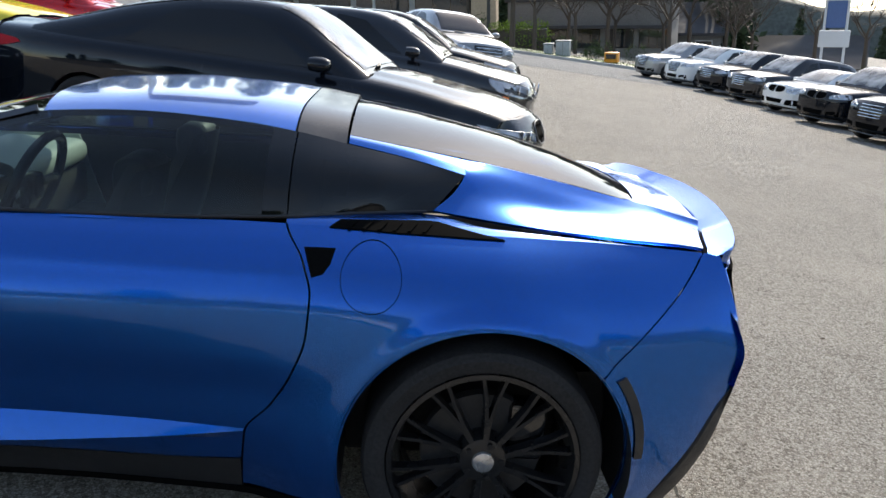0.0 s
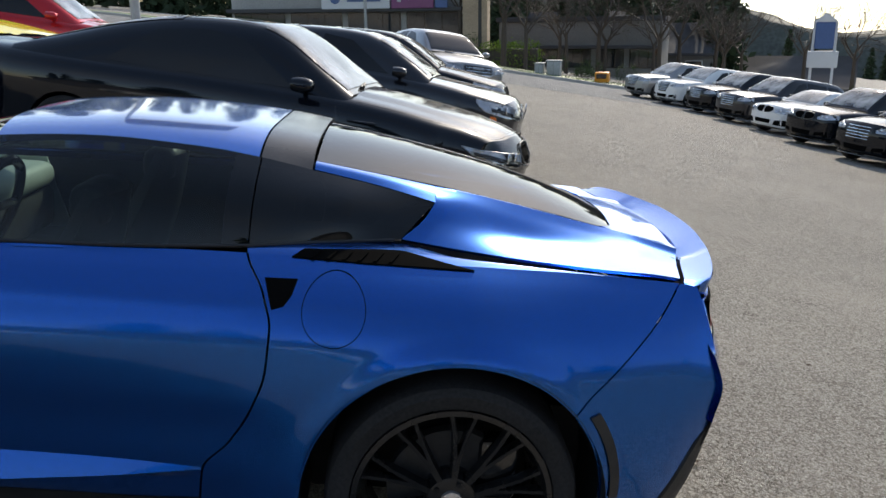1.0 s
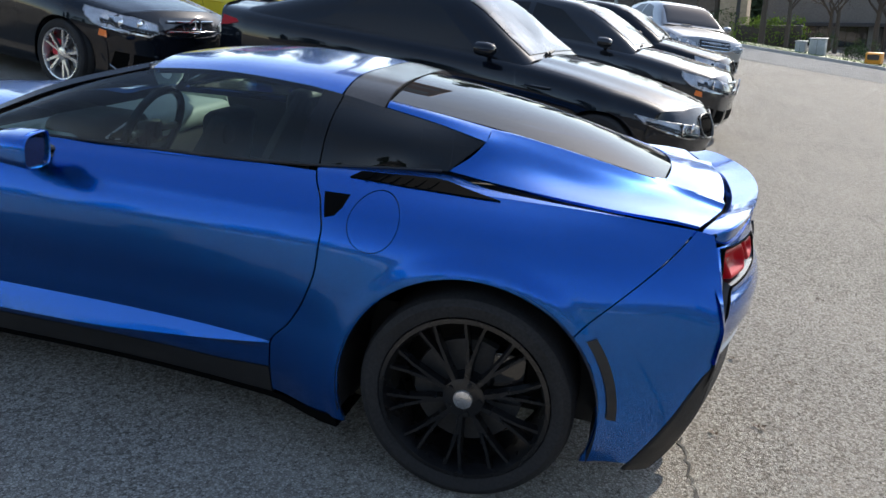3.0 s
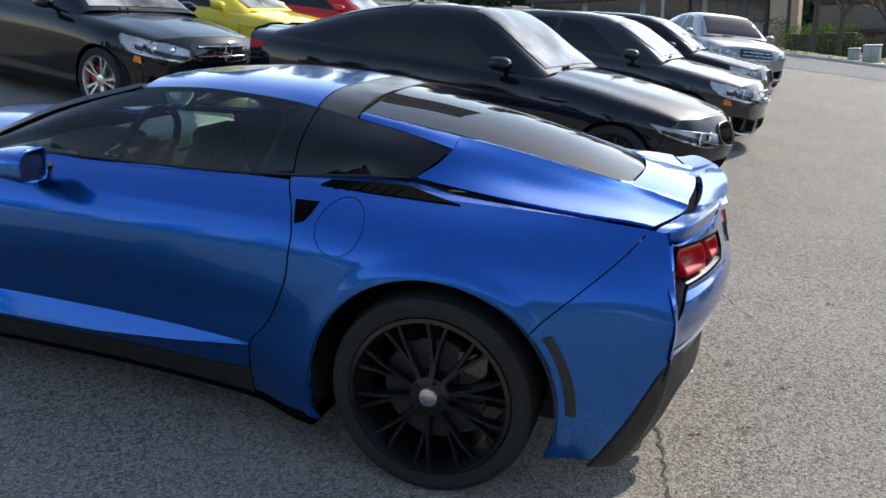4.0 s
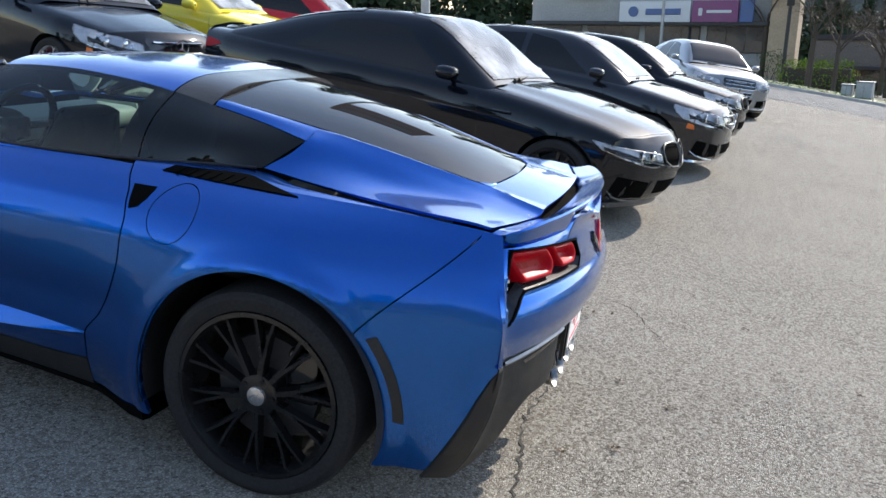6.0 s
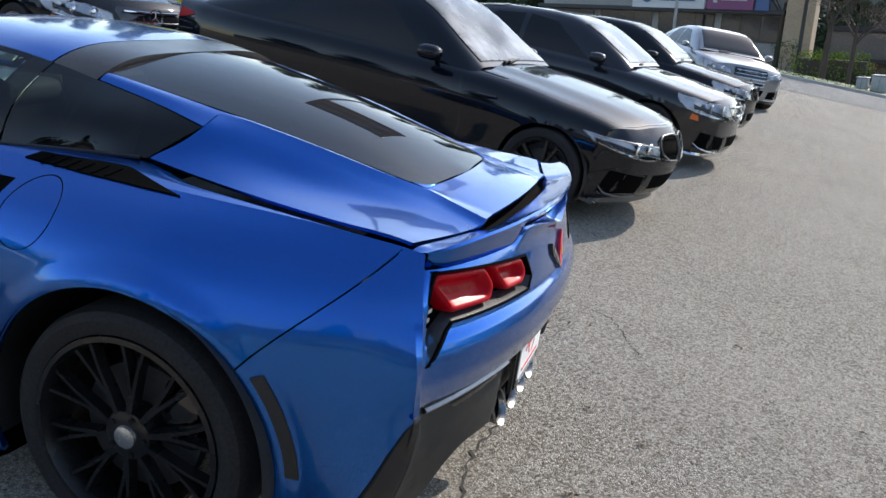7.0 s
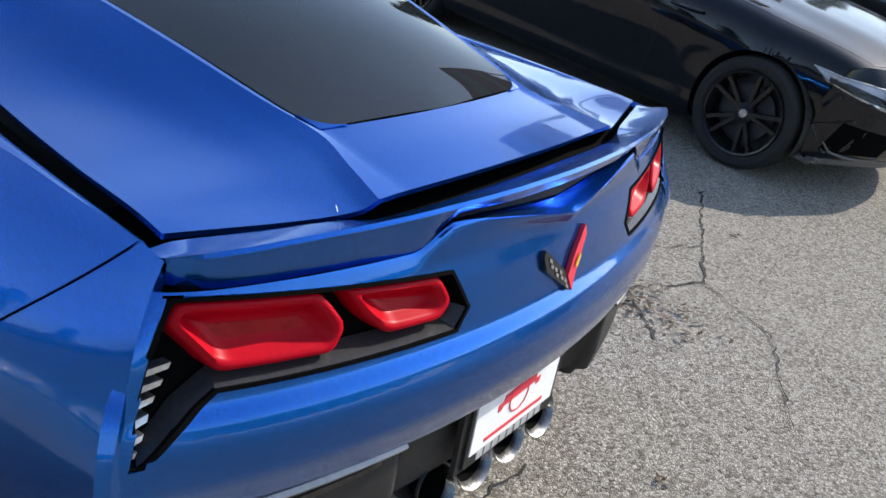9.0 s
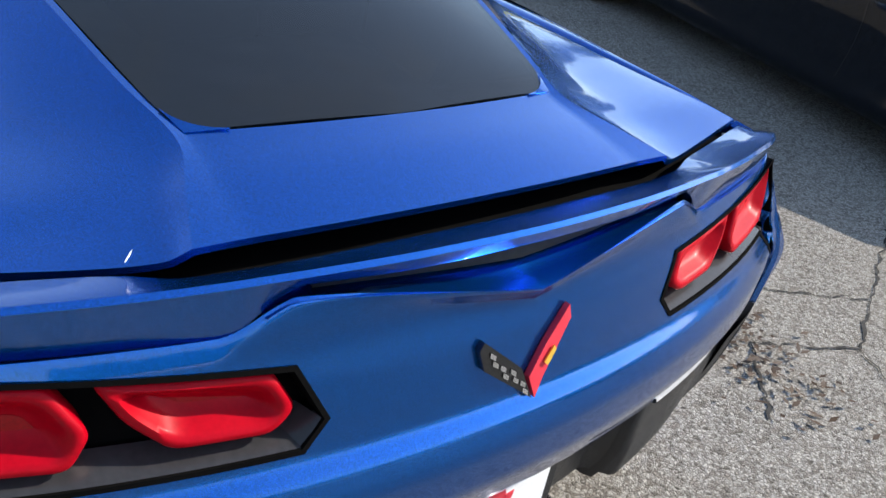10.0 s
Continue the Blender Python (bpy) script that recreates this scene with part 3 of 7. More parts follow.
for s in (-1, 1):
    for name, x0, x1, n, mat in (("door_window", -1.90, -0.598, 40, GLASS), ("quarter_window", -0.588, -0.088, 20, QUARTER_GLASS)):
        bm = bmesh.new()
        rows = []
        for k in range(n + 1):
            x = x0 + (x1 - x0) * k / n
            xb = x if name == "door_window" else min(x, -0.588 + (x + 0.588) * 0.81)
            b, t = on(BELT, xb), on(ROOF_EDGE, x)
            row = []
            for j in range(9):
                v = j / 8
                p = b.lerp(t, v) + Vector((0, -0.035, 0.012)) * math.sin(math.pi * v) * min(1, (t - b).length / 0.2, max(0.0, (-0.088 - x) / 0.22))
                row.append((p.x, s * abs(p.y), p.z))
            rows.append(row)
        sheet(bm, rows)
        part(name, finish(bm, 0.005, (-0.9, 0, 0.7)), mat, coupe, "dark tinted side glass")
    bm = bmesh.new()
    tube(bm, [(p.x, s * abs(p.y) * 1.004, p.z + 0.001) for p in [on(BELT, -1.9 + 1.7 * k / 24) for k in range(25)]], 0.0055, 6)
    part("window_seal", finish(bm), PLASTIC, coupe)
    # black pillar behind the door glass
    bm = bmesh.new()
    sheet(bm, [[(x, s * (abs(on(BELT, x).lerp(on(ROOF_EDGE, x), v).y) + 0.036 * math.sin(math.pi * v) + 0.002), on(BELT, x).lerp(on(ROOF_EDGE, x), v).z + 0.012 * math.sin(math.pi * v)) for v in [j / 8 for j in range(9)]] for x in (-0.66, -0.625, -0.592)])
    part("door_pillar", finish(bm, 0.004, (-0.6, 0, 0.7)), QUARTER_GLASS, coupe)

def roof_rows(x0, x1, n, edge_lift=0.0):
    rows = []
    for k in range(n + 1):
        x = x0 + (x1 - x0) * k / n
        e = on(ROOF_EDGE, x)
        zc = herm([-1.40, -1.20, -1.0, -0.75, -0.60, -0.44], [1.205, 1.233, 1.246, 1.243, 1.233, 1.215], x)
        row = []
        for j in range(-14, 15):
            v = j / 14
            y = v * (abs(e.y) - edge_lift)
            z = e.z + (zc - e.z) * (1 - abs(v) ** 4.6)
            xx = x - 0.06 * (1 - v * v) * max(0, min(1, (-1.15 - x) / 0.2))
            row.append((xx, y, z))
        rows.append(row)
    return rows


bm = bmesh.new()
sheet(bm, roof_rows(-1.315, -0.598, 24))
part("roof_panel", finish(bm, 0.02, (-0.9, 0, 0.7)), BLUE, coupe, "blue removable roof panel")
bm = bmesh.new()
sheet(bm, roof_rows(-0.592, -0.447, 6))
part("roof_band", finish(bm, 0.02, (-0.5, 0, 0.7)), CARBON, coupe, "dark grey roof band")

# rear glass and hatch lid
GLASS_EDGE = [(-0.440, -0.445, 1.168), (-0.25, -0.425, 1.140), (0.0, -0.392, 1.100), (0.25, -0.350, 1.050), (0.45, -0.315, 1.005), (0.505, -0.296, 0.990)]
GLASS_MID = [(-0.440, 0, 1.214), (-0.25, 0, 1.190), (0.0, 0, 1.148), (0.25, 0, 1.090), (0.45, 0, 1.026), (0.535, 0, 0.996)]
bm = bmesh.new()
half = [[(p[0] + (q[0] - p[0]) * t, p[1] * (1 - t), p[2] + (q[2] - p[2]) * (1 - (1 - t) ** 2)) for p, q in zip(GLASS_EDGE, GLASS_MID)] for t in (0, 0.25, 0.5, 0.75, 1)]
loft(bm, half + [flip(c) for c in reversed(half[:-1])], 30, 25)
part("rear_glass", finish(bm, 0.01, (0, 0, 0.6)), BACK_GLASS, coupe, "large dark tinted hatch glass")

bm = bmesh.new()
seams = []
for s in (1, -1):
    m = lambda c: [(p[0], p[1] * s, p[2]) for p in c]
    # strip above the quarter window
    loft(bm, [m([(-0.440, -0.446, 1.1675), (-0.25, -0.427, 1.139), (-0.085, -0.404, 1.112)]), m([(-0.440, -0.468, 1.164), (-0.25, -0.458, 1.136), (-0.085, -0.440, 1.105)]), m([(-0.440, -0.490, 1.150), (-0.25, -0.492, 1.117), (-0.085, -0.500, 1.081)])], 14, 6)
    # from the window tip to the tail: glass edge, crest, flank and outer seam
    ridge = [(-0.085, -0.418, 1.110), (0.0, -0.404, 1.0995), (0.2, -0.371, 1.0605), (0.4, -0.337, 1.0160), (0.525, -0.312, 0.9890), (0.618, -0.338, 0.9735), (0.709, -0.366, 0.9590)]
    edge = [(-0.085, -0.404, 1.112), (0.0, -0.393, 1.0995), (0.2, -0.360, 1.060), (0.4, -0.326, 1.015), (0.507, -0.296, 0.9895), (0.610, -0.298, 0.973), (0.708, -0.300, 0.958)]
    flank = [[(-0.085, -0.490, 1.083), (-0.12, -0.550, 1.035), (-0.181, -0.604, 0.990)], [(0.0, -0.458, 1.072), (0.0, -0.532, 1.018), (0.0, -0.622, 0.974)], [(0.2, -0.418, 1.032), (0.2, -0.50, 0.986), (0.2, -0.641, 0.962)],
             [(0.4, -0.380, 0.994), (0.4, -0.47, 0.966), (0.4, -0.655, 0.954)], [(0.545, -0.360, 0.970), (0.545, -0.47, 0.954), (0.53, -0.662, 0.953)], [(0.628, -0.376, 0.956), (0.61, -0.48, 0.945), (0.575, -0.665, 0.951)],
             [(0.700, -0.392, 0.944), (0.672, -0.48, 0.939), (0.617, -0.668, 0.947)]]
    inner = [m([a, b]) for a, b in zip(edge, ridge)]
    outer = [m([b] + c) for b, c in zip(ridge, flank)]
    rails = []
    for group, n in ((inner, 6), (outer, 26)):
        stations = [curve(c, n) for c in group]
        rails.append([curve([r[k] for r in stations], 60) for k in range(n)])
    sheet(bm, rails[0])
    sheet(bm, rails[1])
    rails = rails[0]
    seams.append([p for p in rails[0] if p.x > 0.5075])
    # rounded lower corner of the glass opening
    a, c, b = Vector((0.462, -0.311 * s, 1.0025)), Vector((0.508, -0.298 * s, 0.990)), Vector((0.518, -0.245 * s, 0.9935))
    arc = [(1 - t) ** 2 * a + 2 * t * (1 - t) * (a * 0.12 + c * 0.76 + b * 0.12) + t * t * b for t in [k / 10 for k in range(11)]]
    sheet(bm, [[p + Vector((0.001, 0, 0.0015)) for p in arc], [(a.lerp(c, k / 5) if k < 6 else c.lerp(b, (k - 5) / 5)) + Vector((0.001, 0, 0.0005)) for k in range(11)]])
left = [Vector((0.507, -0.296, 0.9895))] + seams[0]
right = [Vector((0.507, 0.296, 0.9895))] + seams[1]
deck = []
for k, (a, b) in enumerate(zip(left, right)):
    t = k / (len(left) - 1)
    row = []
    for q in range(41):
        v = q / 20 - 1
        row.append(a.lerp(b, q / 40) + Vector((0.030 - 0.012 * t, 0, 0.0065 + 0.003 * math.sin(math.pi * t))) * (1 - v * v))
    deck.append(row)
sheet(bm, deck)
hatch = part("hatch_lid", finish(bm, 0.009, (0.1, 0, 0.5), 22), BLUE, coupe)
for (x, y, z, dx, dy) in ((0.655, -0.035, 0.9715, 0.004, 0.007), (0.57, 0.12, 0.985, 0.004, 0.004), (0.62, 0.02, 0.9775, 0.003, 0.004), (0.6, -0.16, 0.9785, 0.003, 0.003)):
    bm = bmesh.new()
    box(bm, (x, y, z), (x + dx, y + dy, z + 0.0012), 0.0003, 1)
    part("chip_mark", finish(bm), PLATE_WHITE, hatch, "pale chip in the paint")
bm = bmesh.new()
tube(bm, [(0.684, -0.424, 0.9425), (0.668, -0.412, 0.9435), (0.650, -0.403, 0.9470)], [0.0006, 0.0012, 0.0006], 5)
part("scratch", finish(bm), PLATE_WHITE, hatch, "pale scratch in the paint")
# black sheet under the lid's edges; its colour stands in for the gaps' shade
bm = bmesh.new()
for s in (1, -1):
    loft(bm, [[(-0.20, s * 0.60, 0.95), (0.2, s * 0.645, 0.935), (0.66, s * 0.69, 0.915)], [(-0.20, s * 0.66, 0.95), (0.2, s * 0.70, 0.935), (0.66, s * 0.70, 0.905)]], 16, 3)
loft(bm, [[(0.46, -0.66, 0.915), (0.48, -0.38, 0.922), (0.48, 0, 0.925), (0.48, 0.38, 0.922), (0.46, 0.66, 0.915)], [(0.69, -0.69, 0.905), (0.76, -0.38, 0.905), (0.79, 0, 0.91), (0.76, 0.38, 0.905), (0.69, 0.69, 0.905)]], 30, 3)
part("lid_gap_shade", finish(bm), RECESS, coupe)

# tail panel


def tail_x0(z):
    return herm([0.10, 0.30, 0.45, 0.56, 0.60, 0.66, 0.70, 0.735, 0.765, 0.80, 0.84, 0.90, 0.935, 0.95], [0.70, 0.78, 0.835, 0.860, 0.876, 0.894, 0.895, 0.884, 0.866, 0.857, 0.847, 0.832, 0.832, 0.828], z)


def tail_point(y, z, lift=0.0):
    a = abs(y)
    return Vector((tail_x0(z) - 0.235 * a ** 2 - 0.10 * a ** 5 + lift, y, z + lift * 0.15))


def corner_w(z):
    return herm([0.45, 0.58, 0.68, 0.80, 0.905, 0.94], [0.760, 0.786, 0.815, 0.764, 0.714, 0.698], z)


def lip_z(a):
    """Height of the tail panel's upper edge: a shallow V between the ends of the spoiler's skirt."""
    return herm([0.0, 0.012, 0.300, 0.317, 0.360, 0.372, 0.72], [0.903, 0.905, 0.942, 0.936, 0.908, 0.906, 0.905], a)


HOUSING = [(-0.708, 0.902), (-0.302, 0.866), (-0.272, 0.804), (-0.300, 0.772), (-0.674, 0.778), (-0.728, 0.738), (-0.774, 0.697), (-0.790, 0.697), (-0.747, 0.823)]
bm = bmesh.new()
rows = []
NZ, NY = 100, 320
for j in range(NZ + 1):
    row = []
    for i in range(NY + 1):
        v = 2 * i / NY - 1
        zt = lip_z(abs(v) * 0.705)
        z = zt + (0.580 - zt) * j / NZ
        y = v * corner_w(z)
        p = tail_point(y, z)
        f = max(0.0, 1 - abs(y) / 0.31)
        p.x += 0.020 * f * math.exp(-((zt - z) / 0.016) ** 2) - 0.008 * (1 - f) * max(0.0, 1 - (zt - z) / 0.032) ** 2
        e = max(0.0, abs(v) - 0.90) / 0.10
        p = p.lerp(side_point(herm(*CORNER, z), z, 1 if v > 0 else -1), e * e)
        row.append(p)
    rows.append(row)
hole = lambda c: not inside(HOUSING, -abs(c.y), c.z)
sheet(bm, rows, hole)
tail = part("tail_panel", finish(bm, 0.02, (0, 0, 0.7), 40), BLUE, coupe)
for s in (1, -1):
    m = lambda poly: [(s * a, b) for a, b in poly]

    def shrink(poly, k):
        n = len(poly)
        turn = sum(poly[i][0] * poly[(i + 1) % n][1] - poly[(i + 1) % n][0] * poly[i][1] for i in range(n))
        sg = 1 if turn > 0 else -1
        got = []
        for i in range(n):
            p, c, q = Vector(poly[i - 1]), Vector(poly[i]), Vector(poly[(i + 1) % n])
            a, b = (c - p).normalized(), (q - c).normalized()
            na, nb = Vector((-a.y, a.x)) * sg, Vector((-b.y, b.x)) * sg
            mv = (na + nb) / max(0.55, 1 + na.dot(nb))
            got.append((c.x + mv.x * k, c.y + mv.y * k))
        return got
    bm = bmesh.new()
    outer, inner = m(shrink(HOUSING, -0.003)), m(shrink(HOUSING, 0.003))
    n = len(outer)

    def fine(poly, k=8):
        return [(poly[i][0] + (poly[(i + 1) % len(poly)][0] - poly[i][0]) * j / k, poly[i][1] + (poly[(i + 1) % len(poly)][1] - poly[i][1]) * j / k) for i in range(len(poly)) for j in range(k)]
    o, q = fine(outer), fine(inner)
    ro = [tail_point(a, b, 0.0015) for a, b in o] + [tail_point(*o[0], 0.0015)]
    rm = [tail_point(a, b, 0.002) for a, b in q] + [tail_point(*q[0], 0.002)]
    ri = [tail_point(a, b, -0.045) for a, b in q] + [tail_point(*q[0], -0.045)]
    sheet(bm, [ro, rm, ri])
    skin(bm, m(shrink(HOUSING, 0.004)), tail_point, -0.044, 0.03)
    housing = part("lamp_housing", finish(bm), RECESS, coupe, "black surround of the tail lamps")
    def rounded(poly, r, k=5):
        """The outline with its corners rounded off."""
        got = []
        for i in range(len(poly)):
            p, c, q = Vector(poly[i - 1]), Vector(poly[i]), Vector(poly[(i + 1) % len(poly)])
            a, b = c + (p - c).normalized() * min(r, (p - c).length * 0.45), c + (q - c).normalized() * min(r, (q - c).length * 0.45)
            got += [tuple((1 - t) ** 2 * a + 2 * t * (1 - t) * c + t * t * b) for t in [n / k for n in range(k + 1)]]
        return got
    for lamp in ([(-0.716, 0.870), (-0.700, 0.895), (-0.520, 0.880), (-0.490, 0.829), (-0.513, 0.793), (-0.667, 0.799)],
                 [(-0.486, 0.878), (-0.322, 0.863), (-0.300, 0.819), (-0.328, 0.795), (-0.425, 0.799), (-0.462, 0.834)]):
        bm = bmesh.new()
        core = rounded(shrink(lamp, 0.036), 0.014)
        loop = lambda k, r, d: [tail_point(a, b, d) for a, b in fine(m(rounded(shrink(lamp, k), r)), 2)]
        rings = [loop(k, r, d) for k, r, d in ((0.0, 0.012, -0.045), (0.0, 0.012, -0.009), (0.003, 0.013, -0.004), (0.010, 0.015, -0.003), (0.015, 0.018, -0.009), (0.022, 0.018, -0.020), (0.029, 0.016, -0.027), (0.036, 0.014, -0.029))]
        sheet(bm, [r + [r[0]] for r in rings])
        lens = part("tail_lamp", finish(bm, 0, None, 60), RED_LENS, housing, "red tail lamp with a sunken core")
        bm = bmesh.new()
        skin(bm, m(core), tail_point, -0.0285, 0.02, 0.01)
        part("reflector", finish(bm), RED_DEEP, lens)
    bm = bmesh.new()
    low = [(-0.277, 0.804), (-0.300, 0.775), (-0.487, 0.778), (-0.674, 0.781), (-0.728, 0.741), (-0.776, 0.699)]
    high = [(-0.290, 0.810), (-0.314, 0.793), (-0.488, 0.797), (-0.661, 0.801), (-0.711, 0.764), (-0.758, 0.722)]
    sheet(bm, [[tail_point(a, b, d) for a, b in fine(m(line))[:41]] for line, d in ((low, -0.020), (low, -0.002), (high, -0.036))])
    part("lamp_shelf", finish(bm), CARBON, housing, "dark grey satin shelf under the lamps")
    # vent slats under the outer lamp
    for k in range(6):
        bm = bmesh.new()
        t = k / 5
        a, b, w = -0.751 - 0.034 * t, 0.808 - 0.104 * t, 0.040 - 0.022 * t
        plate(bm, m([(a, b), (a + w, b + 0.010), (a + w - 0.004, b + 0.002), (a - 0.004, b - 0.010)]), lambda y, z, d: tail_point(y, z, -0.034 + d), 0.018)
        part("vent_slat", finish(bm), ALLOY, housing)

# spoiler
SP = [(-0.696, 0.622, 0.918, 0.622, 0.934, 0.664, 0.941, 0.662, 0.904), (-0.66, 0.632, 0.915, 0.634, 0.942, 0.708, 0.958, 0.699, 0.903), (-0.52, 0.672, 0.915, 0.674, 0.939, 0.762, 0.97, 0.749, 0.903),
      (-0.44, 0.692, 0.916, 0.698, 0.939, 0.784, 0.973, 0.77, 0.903), (-0.385, 0.706, 0.918, 0.721, 0.936, 0.797, 0.9755, 0.785, 0.903), (-0.36, 0.711, 0.919, 0.727, 0.937, 0.802, 0.9765, 0.791, 0.906),
      (-0.318, 0.719, 0.921, 0.735, 0.939, 0.809, 0.978, 0.801, 0.944), (-0.29, 0.724, 0.922, 0.739, 0.94, 0.814, 0.979, 0.807, 0.957), (-0.15, 0.738, 0.924, 0.752, 0.946, 0.832, 0.983, 0.829, 0.959),
      (0, 0.742, 0.926, 0.756, 0.947, 0.838, 0.984, 0.836, 0.961)]
bm = bmesh.new()
full = SP + [(-r[0], *r[1:]) for r in reversed(SP[:-1])]
rails = []
for k in range(4):
    yy, xx, zz = [r[0] for r in full], [r[1 + 2 * k] for r in full], [r[2 + 2 * k] for r in full]
    rails.append([Vector((herm(yy, xx, y), y, herm(yy, zz, y))) for y in [-0.696 + 1.392 * i / 174 for i in range(175)]])
F, T, E, B = rails
mid = [(t + e) / 2 + Vector((0, 0, -0.004)) for t, e in zip(T, E)]
edge = [e + Vector((0.004, 0, -0.006)) for e in E]
sheet(bm, [F, T, mid, E, edge, B, F])
spoiler = part("rear_spoiler", finish(bm, 0, None, 28), BLUE, coupe)
ledge = lambda y, k: (tail_point(y, lip_z(abs(y)) - 0.001, 0.0) + Vector((0.016 * max(0.0, 1 - abs(y) / 0.31), 0, 0))) * (1 - k) + Vector((0.772 - 0.2 * y * y, y, 0.940)) * k
bm = bmesh.new()
sheet(bm, [[ledge(y, k) + Vector((0, 0, -0.010 * math.sin(math.pi * k))) for y in [-0.33 + 0.66 * i / 60 for i in range(61)]] for k in (0, 0.15, 0.35, 0.55, 0.75, 1)])
part("lip_ledge", finish(bm, 0.0, (0.6, 0, 0.7), 60), BLUE, spoiler)
bm = bmesh.new()
sheet(bm, [[ledge(y, k) + Vector((0.004, 0, 0.003 - 0.010 * math.sin(math.pi * k))) for y in [-0.27 + 0.54 * i / 40 for i in range(41)]] for k in (0.62, 0.75, 0.9)])
part("spoiler_mesh_insert", finish(bm), DARK_TRIM, spoiler, "dark woven insert below the spoiler blade")

# crossed-flags badge, drawn as plain shapes
bm = bmesh.new()
plate(bm, [(-0.004, 0.757), (-0.020, 0.800), (-0.078, 0.848), (-0.085, 0.838), (-0.078, 0.812), (-0.028, 0.775)], lambda a, b, d: tail_point(a, b, 0.001 + d), 0.008)
badge = part("badge", finish(bm), GLOSS_BLACK, coupe, "small black and red winged badge")
bm = bmesh.new()
plate(bm, [(0.000, 0.757), (0.016, 0.780), (0.060, 0.845), (0.058, 0.862), (0.018, 0.822), (-0.008, 0.785)], lambda a, b, d: tail_point(a, b, 0.001 + d), 0.009)
part("badge_wing", finish(bm), PRINT_RED, badge)
bm = bmesh.new()
plate(bm, [(0.014, 0.800), (0.030, 0.818), (0.034, 0.812), (0.020, 0.794)], lambda a, b, d: tail_point(a, b, 0.011 + d), 0.002)
part("badge_fleck", finish(bm), GOLD, badge)
bm = bmesh.new()
for i in range(4):
    for j in range(2):
        a, b = -0.070 + 0.016 * i + 0.004 * j, 0.834 - 0.0145 * i - 0.011 * (j + (i % 2) * 0.45)
        plate(bm, [(a, b), (a + 0.008, b - 0.006), (a + 0.007, b - 0.012), (a - 0.001, b - 0.006)], lambda y, z, d: tail_point(y, z, 0.0095 + d), 0.0015)
part("badge_check", finish(bm), CHROME, badge)

# lower bumper, plate, exhaust


def dif_point(y, z, lift=0.0):
    """The black lower bumper, set back round the plate."""
    a = abs(y)
    x = herm([0.10, 0.20, 0.30, 0.45, 0.58], [0.735, 0.782, 0.822, 0.850, 0.852], z) - 0.235 * a ** 2 - 0.10 * a ** 5
    t = max(0.0, min(1.0, (0.365 - a) / 0.05))
    return Vector((x - 0.052 * t * t * (3 - 2 * t) + lift, y, z))


bm = bmesh.new()
rows = []
for j in range(17):
    row = []
    for i in range(-60, 61):
        v = i / 60
        t = max(0.0, min(1.0, (abs(v) - 0.66) / 0.32))
        zb = 0.378 - 0.228 * t ** 2
        z = 0.580 - (0.580 - zb) * j / 16
        p = dif_point(v * herm([0.12, 0.25, 0.45, 0.58], [0.60, 0.68, 0.755, 0.785], z), z)
        e = max(0.0, abs(v) - 0.90) / 0.10
        row.append(p.lerp(side_point(herm(*CORNER, z) + 0.002, z, 1 if v > 0 else -1, -0.004), e ** 1.5))
    rows.append(row)
sheet(bm, rows)
lower = part("rear_diffuser", finish(bm, 0.02, (0, 0, 0.6), 60), PLASTIC, coupe, "matt black lower bumper")
for s in (1, -1):
    def along(pts, d, n=40):
        return [dif_point(s * p.x, p.z, d) for p in curve([(a, 0, b) for a, b in pts], n)]
    bm = bmesh.new()
    line = [(-0.725, 0.556), (-0.60, 0.564), (-0.45, 0.569), (-0.365, 0.571)]
    sheet(bm, [along([(a, b + o) for a, b in line], d) for o, d in ((0.010, -0.014), (0.008, 0.012), (0.001, 0.018), (-0.005, 0.015), (-0.014, -0.012))])
    part("bumper_lip", finish(bm), BUMPER_EDGE, lower, "satin grey edge along the black bumper")
    bm = bmesh.new()
    sheet(bm, [along([(-0.352 + o, 0.580), (-0.350 + o, 0.50), (-0.345 + o, 0.42), (-0.335 + o, 0.36)], d) for o, d in ((-0.012, -0.014), (-0.004, 0.001), (0.006, 0.001), (0.012, -0.020))])
    part("bumper_rib", finish(bm), PLASTIC, lower)
    bm = bmesh.new()
    loop = [(-0.62, 0.535), (-0.40, 0.548), (-0.40, 0.538), (-0.60, 0.522)]
    skin(bm, [(s * a, b) for a, b in loop], dif_point, 0.002)
    part("reflector_strip", finish(bm), GLOSS_BLACK, lower)
bm = bmesh.new()
plate(bm, [(-0.175, 0.576), (0.175, 0.576), (0.175, 0.376), (-0.175, 0.376)], lambda a, b, d: Vector((0.808 + d, a, b)), 0.012)
plate(bm, [(-0.157, 0.556), (0.157, 0.556), (0.157, 0.386), (-0.157, 0.386)], lambda a, b, d: Vector((0.82 + d, a, b)), 0.006)
licence = part("plate_holder", finish(bm), PLASTIC, coupe)
bm = bmesh.new()
plate(bm, [(-0.147, 0.546), (0.147, 0.546), (0.147, 0.416), (-0.147, 0.416)], lambda a, b, d: Vector((0.826 + d, a, b)), 0.003)
card = part("dealer_plate", finish(bm), PLATE_WHITE, licence, "white dealer card with red print")
bm = bmesh.new()
plate(bm, [(-0.055, 0.519), (0.055, 0.525), (0.060, 0.501), (-0.060, 0.493)], lambda a, b, d: Vector((0.829 + d, a, b)), 0.0012)
plate(bm, [(-0.075, 0.503), (-0.056, 0.505), (-0.060, 0.487), (-0.072, 0.485)], lambda a, b, d: Vector((0.829 + d, a, b)), 0.0012)
